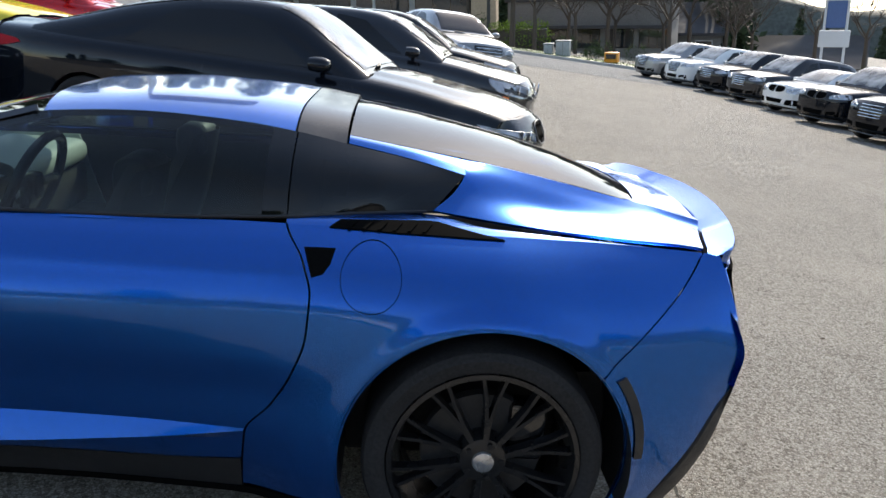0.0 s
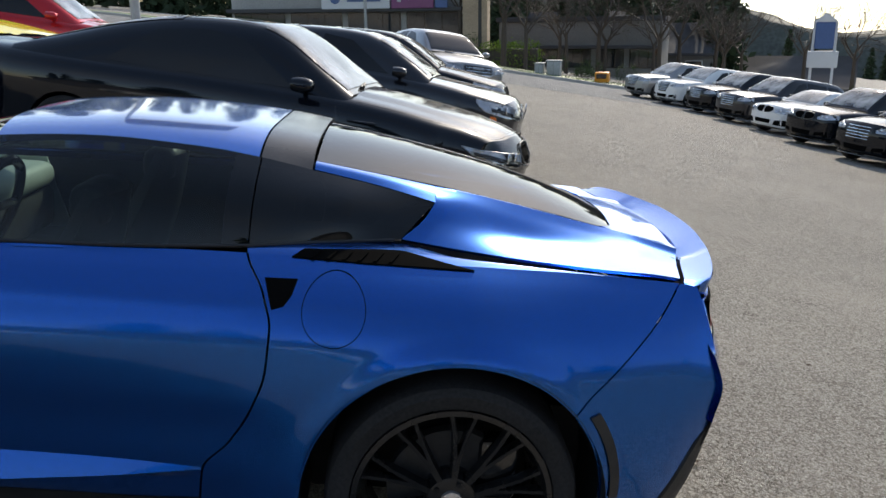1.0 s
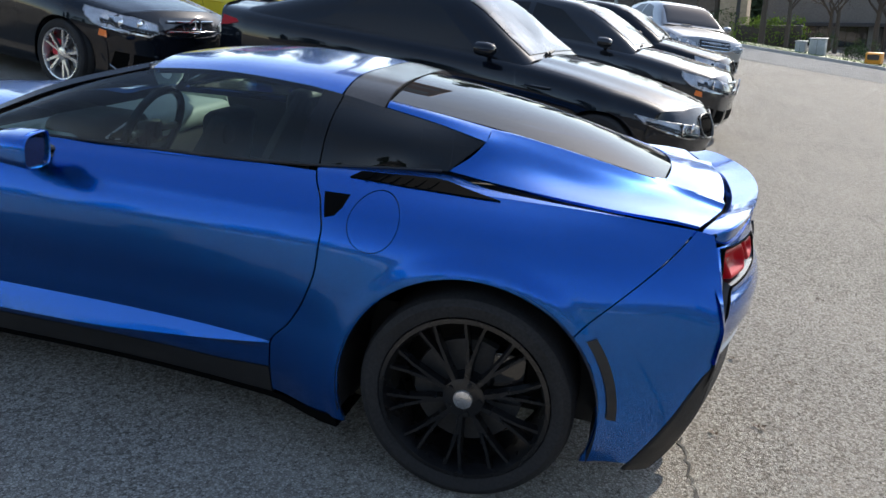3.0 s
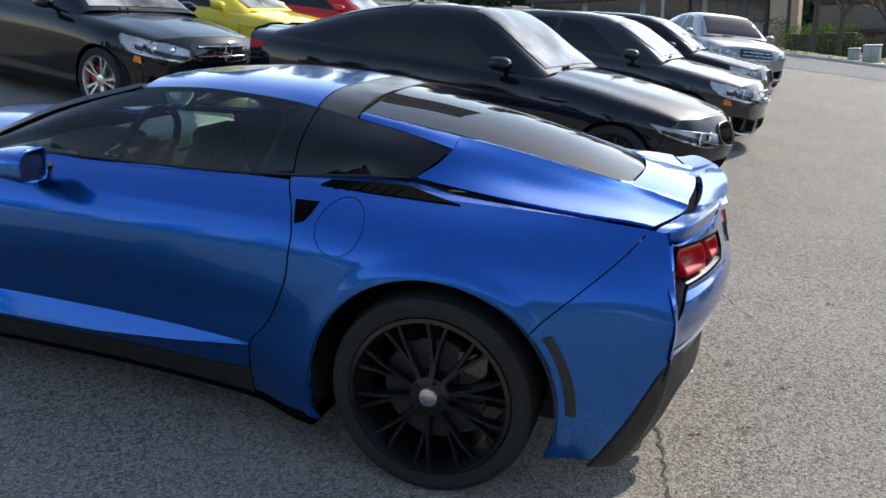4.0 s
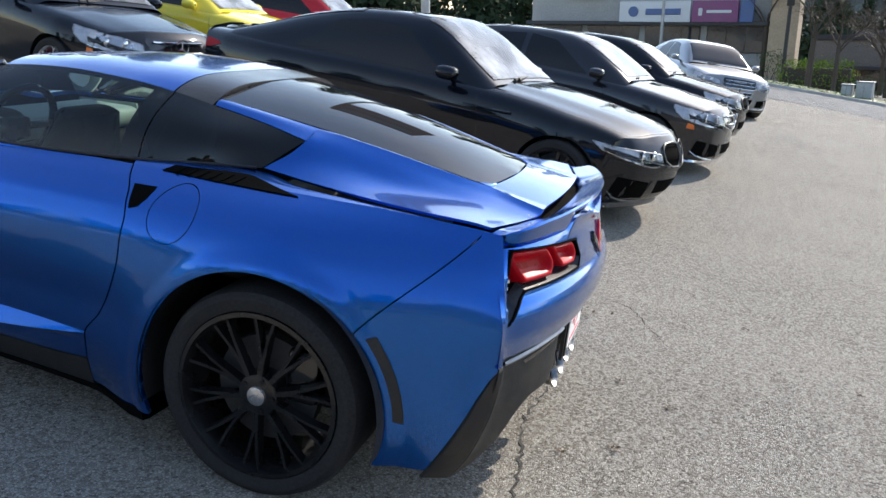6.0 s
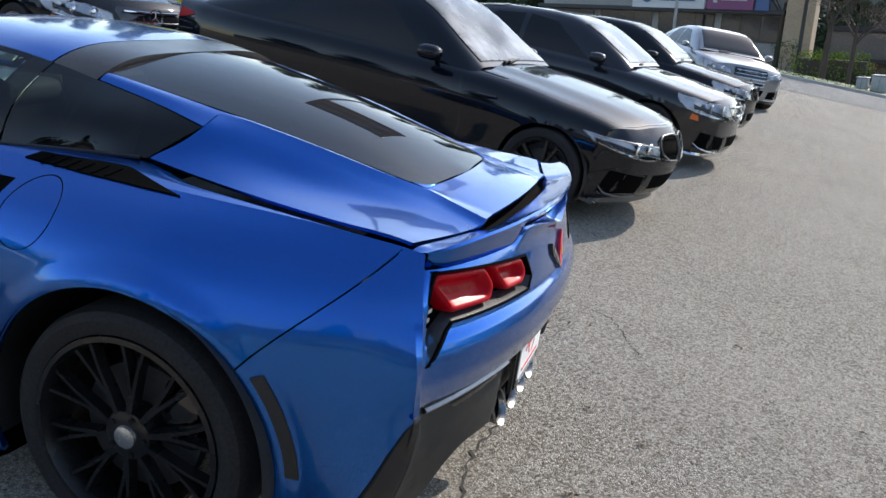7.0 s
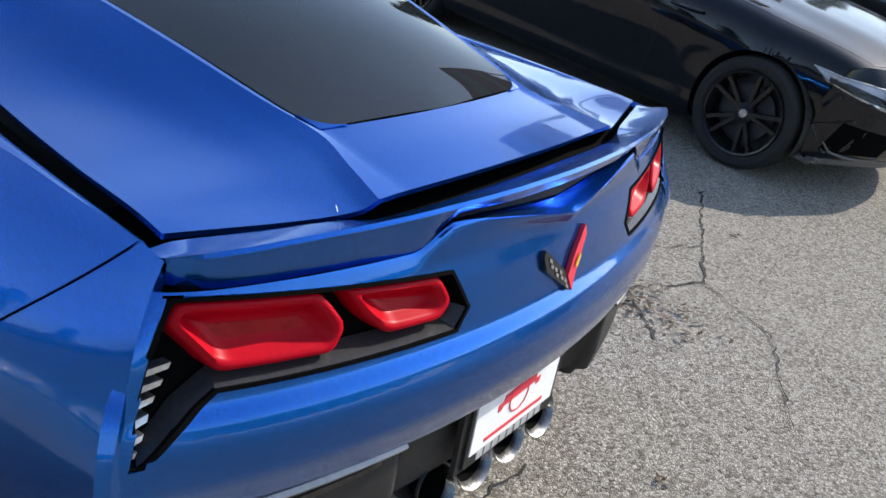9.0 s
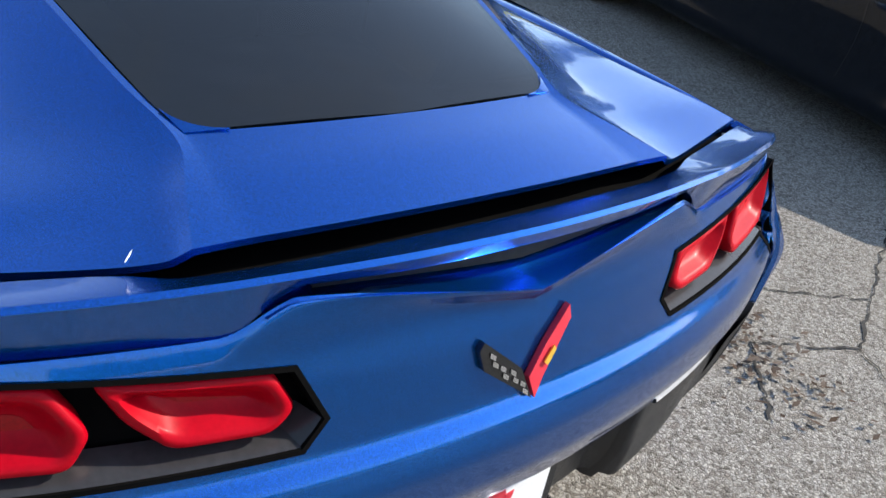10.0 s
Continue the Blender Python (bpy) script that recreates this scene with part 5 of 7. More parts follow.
def car_wheel(parent, cx, s, yo, r, rim_mat, spokes=5, key="a"):
    """One road wheel: tyre with a spoked rim inside it."""
    k = (round(r, 3), rim_mat.name, s, key)
    if k not in WHEELS:
        w = -s
        rr = r * 0.745
        bm = bmesh.new()
        lathe(bm, [(rr, 0.02 * w), (rr + 0.02, 0.004 * w), (r - 0.03, 0.0), (r - 0.008, 0.012 * w), (r, 0.035 * w), (r, 0.20 * w), (rr, 0.225 * w)], 44)
        finish(bm)
        me = bpy.data.meshes.new("wheel")
        bm.to_mesh(me)
        bm.free()
        me.materials.append(RUBBER)
        bm = bmesh.new()
        lathe(bm, [(rr + 0.006, 0.02 * w), (rr, 0.004 * w), (rr - 0.012, 0.008 * w), (rr - 0.03, 0.07 * w), (rr - 0.035, 0.18 * w)], 44)
        for i in range(spokes):
            for side in (-1, 1):
                a0, a1 = 2 * math.pi * i / spokes + side * 0.10, 2 * math.pi * i / spokes + side * 0.20
                v = []
                for rad, a, h, dep in ((0.04, a0, 0.012, 0.03), (rr - 0.012, a1, 0.011, 0.016)):
                    er, et = Vector((math.cos(a), 0, math.sin(a))), Vector((-math.sin(a), 0, math.cos(a)))
                    b = er * rad + Vector((0, w * dep, 0))
                    v.append([bm.verts.new(b + et * h), bm.verts.new(b - et * h), bm.verts.new(b - et * h * 1.4 + Vector((0, w * 0.03, 0))), bm.verts.new(b + et * h * 1.4 + Vector((0, w * 0.03, 0)))])
                for j in range(4):
                    bm.faces.new((v[0][j], v[0][(j + 1) % 4], v[1][(j + 1) % 4], v[1][j]))
        lathe(bm, [(0.002, 0.022 * w), (0.03, 0.022 * w), (0.06, 0.028 * w), (0.065, 0.10 * w)], 24)
        finish(bm)
        rim = bpy.data.meshes.new("rim")
        bm.to_mesh(rim)
        bm.free()
        rim.materials.append(rim_mat)
        bm = bmesh.new()
        lathe(bm, [(0.05, 0.08 * w), (r * 0.50, 0.08 * w), (r * 0.50, 0.105 * w), (0.05, 0.105 * w)], 32)
        lathe(bm, [(rr - 0.034, 0.13 * w), (0.02, 0.13 * w)], 32)
        finish(bm)
        disc = bpy.data.meshes.new("brake_disc")
        bm.to_mesh(disc)
        bm.free()
        disc.materials.append(DARK_TRIM if rim_mat is RIM_BLACK else STEEL)
        bm = bmesh.new()
        lathe(bm, [(0.001, 0.017 * w), (0.024, 0.018 * w), (0.028, 0.024 * w)], 20)
        finish(bm)
        cap = bpy.data.meshes.new("centre_cap")
        bm.to_mesh(cap)
        bm.free()
        cap.materials.append(ALLOY)
        WHEELS[k] = (me, rim, disc, cap)
    me, rim, disc, cap = WHEELS[k]
    tyre = new("wheel", me)
    tyre.parent = parent
    tyre.location = (cx, yo, r)
    for n, d in (("rim", rim), ("brake_disc", disc), ("centre_cap", cap)):
        o = new(n, d)
        o.parent = tyre
    return tyre


def parked_car(name, m, label, sh, mat, rim=RIM_BLACK,  style="twin", windows=None, side_cuts=(), group="", lamps=None, rear_lamps=None, tint=None, amber=False, trim=None, caliper=None, wheel_spokes=5, roof_mat=None, lip=None, near=False):
    car = thing(name, m, label, "car", group)
    ax = (sh.wb / 2, -sh.wb / 2)
    NV = 45
    NXs = [sh.xr + (sh.xf - sh.xr) * i / 126 for i in range(127)]
    bm = bmesh.new()
    secs = [curve([(0, a, b) for a, b in sh.section(x)], NV + 1) for x in NXs]
    gone = {}
    for i in range(len(NXs) - 1):
        for j in range(NV):
            cx, cz = (NXs[i] + NXs[i + 1]) / 2, (secs[i][j].z + secs[i][j + 1].z + secs[i + 1][j].z + secs[i + 1][j + 1].z) / 4
            gone[i, j] = next((c for c in ax if j < NV * 0.6 and math.hypot(cx - c, cz - sh.tyre) < sh.arch), None)
    for s in (-1, 1):
        verts = {}

        def vert(i, j):
            if (i, j) not in verts:
                x, y, z = NXs[i], secs[i][j].y, secs[i][j].z
                c = next((gone[b] for b in ((i, j), (i - 1, j), (i, j - 1), (i - 1, j - 1)) if gone.get(b) is not None), None)
                if c is not None:
                    d = max(1e-6, math.hypot(x - c, z - sh.tyre))
                    x, z = c + (x - c) * sh.arch / d, sh.tyre + (z - sh.tyre) * sh.arch / d
                    z = max(z, sh.low)
                    y = abs(sh.side(x, z, 1).y)
                verts[i, j] = bm.verts.new(sh.warp(x, s * y, z))
            return verts[i, j]
        for i in range(len(NXs) - 1):
            for j in range(NV):
                if gone[i, j] is None:
                    bm.faces.new((vert(i, j), vert(i + 1, j), vert(i + 1, j + 1), vert(i, j + 1)))
    for front in (True, False):
        x = sh.xf if front else sh.xr
        w = sh.half(x)
        rows = []
        for j in range(17):
            row = []
            for i in range(-20, 21):
                v = i / 20
                v = math.copysign(abs(v) ** 0.75, v)
                yt = v * w
                zt = sh.top_z(yt, x)
                z = sh.low + (zt - sh.low) * j / 16
                sec = sh.section(x)[:8]
                ys = herm([p[1] for p in sec], [p[0] for p in sec], min(z, sec[-1][1]))
                p = sh.fascia(v * ys * 0.9999, z, 0, front)
                if j == 16:
                    p = sh.warp(x, yt, zt)
                row.append(p)
            rows.append(row)
        sheet(bm, rows)
    body = part("body", finish(bm, 0.03, (0, 0, 0.5), 55), mat, car)
    # places things on the body's own skin
    tree = BVHTree.FromPolygons([v.co for v in body.data.vertices], [p.vertices for p in body.data.polygons])

    def on_skin(a, b, d):
        p = sh.wrap(a, b)
        phi = radians(72) * min(1.0, abs(a) / sh.w) ** 1.4
        way = Vector((math.cos(phi), math.copysign(math.sin(phi), a), 0.12)).normalized()
        co, nrm, _, dist = tree.ray_cast(p + way * 0.5, -way)
        if co is None or dist > 0.62:
            return p + way * d
        return co + (nrm if nrm.dot(way) > 0 else -nrm) * d
    # cabin shell
    c0, c1 = sh.cabin[0][0], sh.cabin[-1][0]
    bm = bmesh.new()
    xs = [c0 + (c1 - c0) * i / 46 for i in range(47)]
    vs = [j / 14 for j in range(15)]
    sheet(bm, [[sh.house(x, v, -1) for v in vs] + [sh.house(x, v, 1) for v in reversed(vs[:-1])] for x in xs])
    part("roof", finish(bm, 0.0, (0, 0, 0.5), 50), roof_mat or mat, car)
    bm = bmesh.new()
    for cx in ax:
        for s in (-1, 1):
            rows = [[(cx + (sh.arch + 0.004) * math.cos(a), s * yy, sh.tyre + (sh.arch + 0.004) * math.sin(a)) for a in [radians(-20 + 220 * k / 24) for k in range(25)]] for yy in (sh.w * 0.96, sh.w * 0.60)]
            sheet(bm, rows + [[(cx, s * sh.w * 0.60, sh.tyre)] * 25])
    box(bm, (sh.xr + 0.1, -sh.w * 0.78, 0.20), (sh.xf - 0.1, sh.w * 0.78, 0.34))
    part("underbody", finish(bm), PLASTIC, car)
    for cx in ax:
        for s in (-1, 1):
            wh = car_wheel(car, cx, s, s * (sh.w * 0.985), sh.tyre, rim, wheel_spokes)
            if caliper:
                bm = bmesh.new()
                box(bm, (-0.17, min(-s * 0.05, -s * 0.12), -0.03), (-0.07, max(-s * 0.05, -s * 0.12), 0.13), 0.02)
                part("brake_caliper", finish(bm), caliper, wh, "red brake caliper")
    # glass
    hx = [p[0] for p in sh.cabin]
    roof_f = max(p[0] for p in sh.cabin if p[1] > max(q[1] for q in sh.cabin) - 0.06)
    roof_r = min(p[0] for p in sh.cabin if p[1] > max(q[1] for q in sh.cabin) - 0.06)
    front_x = max(hx)
    back_x = min(hx)
    for n, xa, xb, va in (("windshield", front_x - 0.05, roof_f + 0.01, 0.58), ("rear_window", back_x + 0.10, roof_r - 0.04, 0.58)):
        bm = bmesh.new()
        rows = []
        for i in range(15):
            x = xa + (xb - xa) * i / 14
            vv = [va + (1 - va) * j / 8 for j in range(9)]
            rows.append([sh.house(x, v, -1, 0.004) + Vector((0, 0, 0.004)) for v in vv] + [sh.house(x, v, 1, 0.004) + Vector((0, 0, 0.004)) for v in reversed(vv[:-1])])
        sheet(bm, rows)
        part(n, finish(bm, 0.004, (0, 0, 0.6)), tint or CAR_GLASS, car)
    for s in (-1, 1):
        for poly in windows or []:
            bm = bmesh.new()
            skin(bm, poly, lambda a, b, d: sh.window(a, b, s, d), 0.004, 0.05)
            part("side_window", finish(bm), CAR_GLASS, car)
        for cut in side_cuts:
            bm = bmesh.new()
            p = curve([(a, 0, b) for a, b in cut], 24)
            sheet(bm, [[sh.side(q.x + o, q.z, s, 0.0015) for q in p] for o in (-0.003, 0.003)])
            part("door_gap", finish(bm), GLOSS_BLACK, body)
        # door mirror
        mx = front_x - 0.36
        zb = ease(sh.belt, mx)
        bm = bmesh.new()
        wv = sh.half(mx) * 0.95
        rings = [[(mx + 0.10 * math.cos(a), s * (wv + 0.105 + 0.085 * (math.sin(a) ** 0.5) * math.cos(b)), zb + 0.085 + 0.062 * (math.sin(a) ** 0.5) * math.sin(b)) for b in [2 * math.pi * i / 16 for i in range(17)]] for a in [0.05 + (math.pi * 0.72) * k / 8 for k in range(9)]]
        sheet(bm, rings)
        bm.faces.new([bm.verts.new(p) for p in rings[-1][:-1]])
        tube(bm, [(mx, s * (wv - 0.05), zb + 0.02), (mx, s * (wv + 0.06), zb + 0.06)], 0.022, 8)
        part("door_mirror", finish(bm), mat, car)
        if side_cuts:
            bm = bmesh.new()
            hx0 = side_cuts[-1][0][0] + 0.12
            hz = ease(sh.belt, hx0) - 0.12
            tube(bm, [sh.side(hx0 + 0.22 * k / 5, hz, s, 0.012 + 0.02 * math.sin(math.pi * k / 5)) for k in range(6)], 0.011, 8)
            part("door_handle", finish(bm), trim or mat, car)
        for poly in lamps or []:
            bm = bmesh.new()
            skin(bm, [(s * a, b) for a, b in poly], on_skin, 0.004, 0.03, 0.008)
            lamp = part("headlight", finish(bm), LAMP_BOWL, car, "clear headlight with a bright inside")
            bm = bmesh.new()
            low = [p for p in poly if p[1] < sum(q[1] for q in poly) / len(poly)]
            low = sorted(low)
            skin(bm, [(s * a, b) for a, b in low] + [(s * a, b + 0.010) for a, b in reversed(low)], on_skin, 0.007, 0.03, 0.004)
            part("lamp_bezel", finish(bm), CHROME, lamp, "bright strip along the lower edge")
            bm = bmesh.new()
            edge = [on_skin(s * a, b, 0.010) for a, b in poly]
            tube(bm, edge + [edge[0]], 0.005, 6, False)
            part("lamp_seal", finish(bm), ALLOY, lamp)
            cy, cz = sum(p[0] for p in poly) / len(poly), sum(p[1] for p in poly) / len(poly)
            bm = bmesh.new()
            skin(bm, [(s * (cy - 0.07 + (a - cy) * 0.42), cz + (b - cz) * 0.5) for a, b in poly], on_skin, 0.008, 0.03, 0.004)
            part("lamp_core", finish(bm), ALLOY, lamp, "silver projector bowl")
            cy, cz = sum(p[0] for p in poly) / len(poly), sum(p[1] for p in poly) / len(poly)
            for o in (-0.12, 0.0):
                bm = bmesh.new()
                c = on_skin(s * (cy + o), cz, 0.009)
                lathe(bm, [(0.050, 0.0), (0.046, 0.008), (0.038, 0.003), (0.032, -0.004), (0.020, 0.004), (0.002, 0.009)], 20, "x", c)
                part("lamp_bulb", finish(bm), CHROME, lamp)
            bm = bmesh.new()
            skin(bm, [(s * a, b) for a, b in poly], on_skin, 0.016, 0.03, 0.015)
            part("lens", finish(bm), LENS, lamp)
        for poly in rear_lamps or []:
            bm = bmesh.new()
            skin(bm, [(s * a, b) for a, b in poly], lambda a, b, d: sh.fascia(a, b, d, False), 0.008, 0.03, 0.02)
            zt = poly[2][1]
            skin(bm, [(sh.xr + 0.004, zt - 0.10), (sh.xr + 0.004, zt - 0.005), (sh.xr + 0.20, zt - 0.02), (sh.xr + 0.24, zt - 0.045), (sh.xr + 0.10, zt - 0.085)], lambda a, b, d: sh.side(a, b, s, d), 0.008, 0.03, 0.02)
            part("tail_lamp", finish(bm), RED_LENS, car)
        if amber:
            bm = bmesh.new()
            ax0 = sh.wb / 2 + 0.44
            skin(bm, [(ax0, 0.58), (ax0 + 0.10, 0.57), (ax0 + 0.08, 0.63), (ax0 + 0.01, 0.64)], lambda a, b, d: sh.side(a, b, s, d), 0.006, 0.04)
            part("side_marker", finish(bm), AMBER, car, "amber side marker lamp")
    fas = on_skin
    ztop = sh.top_z(0, sh.xf)
    if style == "twin":
        for s in (-1, 1):
            poly = [(0.022, ztop - 0.062), (0.10, ztop - 0.048), (0.26, ztop - 0.058), (0.325, ztop - 0.085), (0.345, ztop - 0.13), (0.315, ztop - 0.19), (0.20, ztop - 0.232), (0.05, ztop - 0.238), (0.020, ztop - 0.16)]
            bm = bmesh.new()
            skin(bm, [(s * a, b) for a, b in poly], fas, 0.004, 0.03, 0.01)
            g = part("grille", finish(bm), RECESS, car, "black kidney-shaped grille")
            bm = bmesh.new()
            ring = [fas(s * a, b, 0.014) for a, b in poly]
            tube(bm, ring + [ring[0]], 0.006, 8, False)
            part("grille_rim", finish(bm), GREY_TRIM, g)
            for k in range(8):
                bm = bmesh.new()
                a = 0.045 + 0.034 * k
                plate(bm, [(s * a, ztop - 0.075), (s * (a + 0.006), ztop - 0.075), (s * (a + 0.006), ztop - 0.195), (s * a, ztop - 0.195)], fas, 0.010)
                part("grille_bar", finish(bm), RECESS, g)
    else:
        poly = [(-0.36, ztop - 0.06), (0.36, ztop - 0.06), (0.39, ztop - 0.10), (0.32, ztop - 0.235), (-0.32, ztop - 0.235), (-0.39, ztop - 0.10)]
        if style == "tall":
            poly = [(-0.34, ztop - 0.05), (0.34, ztop - 0.05), (0.38, ztop - 0.16), (0.24, ztop - 0.42), (-0.24, ztop - 0.42), (-0.38, ztop - 0.16)]
        bm = bmesh.new()
        skin(bm, poly, fas, 0.004, 0.05, 0.01)
        g = part("grille", finish(bm), GLOSS_BLACK, car, "black grille with bright bars")
        n = 5 if style == "tall" else 2
        for k in range(n):
            bm = bmesh.new()
            z = ztop - 0.10 - (0.26 if style == "tall" else 0.09) * k / max(n - 1, 1)
            tube(bm, [fas(-0.31 + 0.62 * i / 10, z, 0.016) for i in range(11)], 0.008 if style == "tall" else 0.011, 6)
            part("grille_bar", finish(bm), CHROME, g)
        if style == "star":
            bm = bmesh.new()
            c = fas(0, ztop - 0.147, 0.03)
            lathe(bm, [(0.085, 0.0), (0.090, 0.01), (0.082, 0.012), (0.078, 0.0)], 32, "x", c)
            for k in range(3):
                a = radians(90 + 120 * k)
                tube(bm, [c + Vector((0.006, 0, 0)), c + Vector((0.004, 0.082 * math.cos(a), 0.082 * math.sin(a)))], [0.012, 0.003], 6)
            part("grille_badge", finish(bm), CHROME, g, "round bright metal badge")
    # lower intakes and lip
    for poly in ([(-0.30, 0.30), (0.30, 0.30), (0.34, 0.42), (-0.34, 0.42)], [(-0.76, 0.27), (-0.42, 0.27), (-0.46, 0.41), (-0.74, 0.45)], [(0.76, 0.27), (0.42, 0.27), (0.46, 0.41), (0.74, 0.45)]):
        bm = bmesh.new()
        skin(bm, poly, fas, 0.004, 0.05, 0.01)
        part("lower_intake", finish(bm), RECESS, car)
    bm = bmesh.new()
    sheet(bm, [[on_skin(v * 0.80, z, l) for v in [i / 14 - 1 for i in range(29)]] for z, l in ((0.215, 0.0), (0.20, 0.022), (0.185, 0.025), (0.17, 0.0))])
    part("front_lip", finish(bm), lip or trim or GLOSS_BLACK, car)
    if near:
        # seams of the hood and the wipers
        w = sh.half(sh.xf - 0.1)
        x0 = front_x - 0.02
        for s in (-1, 1):
            bm = bmesh.new()
            line = [(x0 + (sh.xf - 0.02 - x0) * k / 30, s * (sh.half(x0 + (sh.xf - 0.02 - x0) * k / 30) * (0.86 - 0.10 * (k / 30) ** 3))) for k in range(31)]
            sheet(bm, [[sh.deck(a, b + o, 0.0025) for a, b in line] for o in (-0.004, 0.004)])
            part("hood_gap", finish(bm), GLOSS_BLACK, body)
            bm = bmesh.new()
            tube(bm, [(front_x - 0.02, s * 0.05 - 0.25, ease(sh.hood, front_x) + 0.035), (front_x - 0.07, s * 0.05 + 0.05, ease(sh.hood, front_x) + 0.05), (front_x - 0.14, s * 0.35 + 0.12, ease(sh.hood, front_x) + 0.055)], [0.014, 0.010, 0.007], 6)
            part("wiper", finish(bm), PLASTIC, car)
        bm = bmesh.new()
        sheet(bm, [[sh.deck(sh.xf - 0.02 + o, w * 0.76 * (k / 15 - 1), 0.0025) for k in range(31)] for o in (-0.004, 0.004)])
        part("hood_gap", finish(bm), GLOSS_BLACK, body)
        # brake ducts with a raised rim, and the bumper's crease
        for s in (-1, 1):
            bm = bmesh.new()
            pts = [(0.02, ztop - 0.25), (0.30, ztop - 0.235), (0.40, ztop - 0.205), (0.62, ztop - 0.175), (0.80, ztop - 0.12)]
            sheet(bm, [[fas(s * p.x, p.z + o, d) for p in curve([(a, 0, b) for a, b in pts], 24)] for o, d in ((0.018, -0.002), (0.005, 0.014), (-0.006, 0.016), (-0.06, -0.002))])
            part("bumper_crease", finish(bm), mat, car)
            bm = bmesh.new()
            loop = [(0.43, 0.42), (0.72, 0.47), (0.80, 0.40), (0.74, 0.26), (0.42, 0.26)]
            rim_line = [fas(s * a, b, 0.004) for a, b in loop]
            tube(bm, rim_line + [rim_line[0]], 0.007, 6, False)
            part("duct_rim", finish(bm), mat, car)
            bm = bmesh.new()
            tube(bm, [fas(s * a, b, 0.004) for a, b in ((0.36, 0.235), (0.50, 0.235), (0.62, 0.245), (0.72, 0.27), (0.76, 0.32))], [0.006, 0.009, 0.011, 0.009, 0.005], 6)
            part("duct_blade", finish(bm), lip or ALLOY, car)
    return car


SEDAN_BELT = [(-2.5, 0.93), (-1.7, 0.955), (-0.6, 0.955), (0.5, 0.93), (1.2, 0.875), (1.6, 0.805), (1.95, 0.715), (2.3, 0.64)]
COUPE_SHAPE = Shape(3.0, 0.69, 1.05, 0.935, [(-2.45, 0.99), (-1.9, 1.03), (-1.2, 1.0), (0.4, 1.0), (0.62, 0.985), (1.2, 0.935), (1.57, 0.872), (1.775, 0.806), (1.93, 0.715), (2.05, 0.66)],
                    [(-2.06, 1.015), (-1.75, 1.12), (-1.15, 1.32), (-0.65, 1.42), (-0.2, 1.445), (0.0, 1.437), (0.16, 1.385), (0.62, 1.10), (0.82, 0.975)], SEDAN_BELT, depth_f=0.33, bulge=0.018, tyre=0.330, arch=0.36, round_exp=1.6, round_pow=0.72, tuck=0.09)
COUPE_WIN = [[(-1.22, 0.985), (0.36, 0.965), (-0.10, 1.285), (-0.45, 1.33), (-0.85, 1.275)]]
COUPE_CUTS = [[(-0.50, 0.93), (-0.56, 0.70), (-0.68, 0.45), (-0.72, 0.25)], [(0.72, 0.90), (0.78, 0.60), (0.74, 0.25)]]
COUPE_LAMPS = [[(0.375, 0.640), (0.50, 0.652), (0.66, 0.668), (0.78, 0.684), (0.88, 0.702), (0.82, 0.648), (0.75, 0.602), (0.65, 0.566), (0.52, 0.546), (0.41, 0.547), (0.372, 0.59)]]
REAR_LAMPS = [[(0.42, 0.84), (0.62, 0.875), (0.77, 0.90), (0.79, 0.80), (0.60, 0.75), (0.44, 0.77)]]
SALOON_SHAPE = Shape(2.76, 0.73, 1.02, 0.90, [(-2.4, 1.0), (-1.9, 1.04), (-1.2, 1.0), (0.5, 1.01), (0.8, 0.99), (1.3, 0.945), (1.75, 0.87), (2.0, 0.80)],
                     [(-2.05, 1.03), (-1.7, 1.15), (-1.2, 1.34), (-0.7, 1.42), (-0.1, 1.445), (0.12, 1.435), (0.32, 1.39), (0.85, 1.11), (1.02, 0.99)], [(-2.5, 0.95), (-1.2, 0.97), (0.5, 0.945), (1.2, 0.89), (1.75, 0.79), (2.3, 0.66)], depth_f=0.24, bulge=0.008, tyre=0.33, arch=0.365)
SALOON_WIN = [[(-1.15, 1.0), (-0.42, 0.995), (-0.44, 1.345), (-0.80, 1.31)], [(-0.36, 0.995), (0.52, 0.975), (0.0, 1.315), (-0.36, 1.35)]]
SALOON_CUTS = [[(-0.38, 0.95), (-0.40, 0.60), (-0.46, 0.25)], [(0.74, 0.90), (0.80, 0.60), (0.74, 0.25)], [(-1.20, 0.95), (-1.05, 0.7), (-0.98, 0.5)]]
SALOON_LAMPS = [[(0.42, 0.715), (0.60, 0.765), (0.80, 0.798), (0.97, 0.818), (0.94, 0.74), (0.87, 0.68), (0.72, 0.630), (0.52, 0.605), (0.42, 0.635)]]
SUV_SHAPE = Shape(2.85, 0.78, 0.95, 0.96, [(-2.4, 1.2), (0.4, 1.12), (0.8, 1.10), (1.4, 1.06), (1.8, 0.99), (2.0, 0.93)],
                  [(-2.15, 1.20), (-2.0, 1.45), (-1.7, 1.64), (-1.0, 1.70), (-0.1, 1.71), (0.15, 1.69), (0.32, 1.63), (0.80, 1.28), (0.98, 1.10)], [(-2.5, 1.06), (-1.2, 1.06), (0.6, 1.04), (1.3, 1.0), (1.8, 0.90), (2.3, 0.80)], depth_f=0.22, tyre=0.37, arch=0.405, low=0.24)
SUV_WIN = [[(-1.8, 1.10), (-1.15, 1.10), (-1.15, 1.55), (-1.6, 1.53)], [(-1.05, 1.10), (-0.25, 1.10), (-0.25, 1.58), (-1.05, 1.56)], [(-0.18, 1.10), (0.55, 1.09), (0.12, 1.50), (-0.18, 1.57)]]
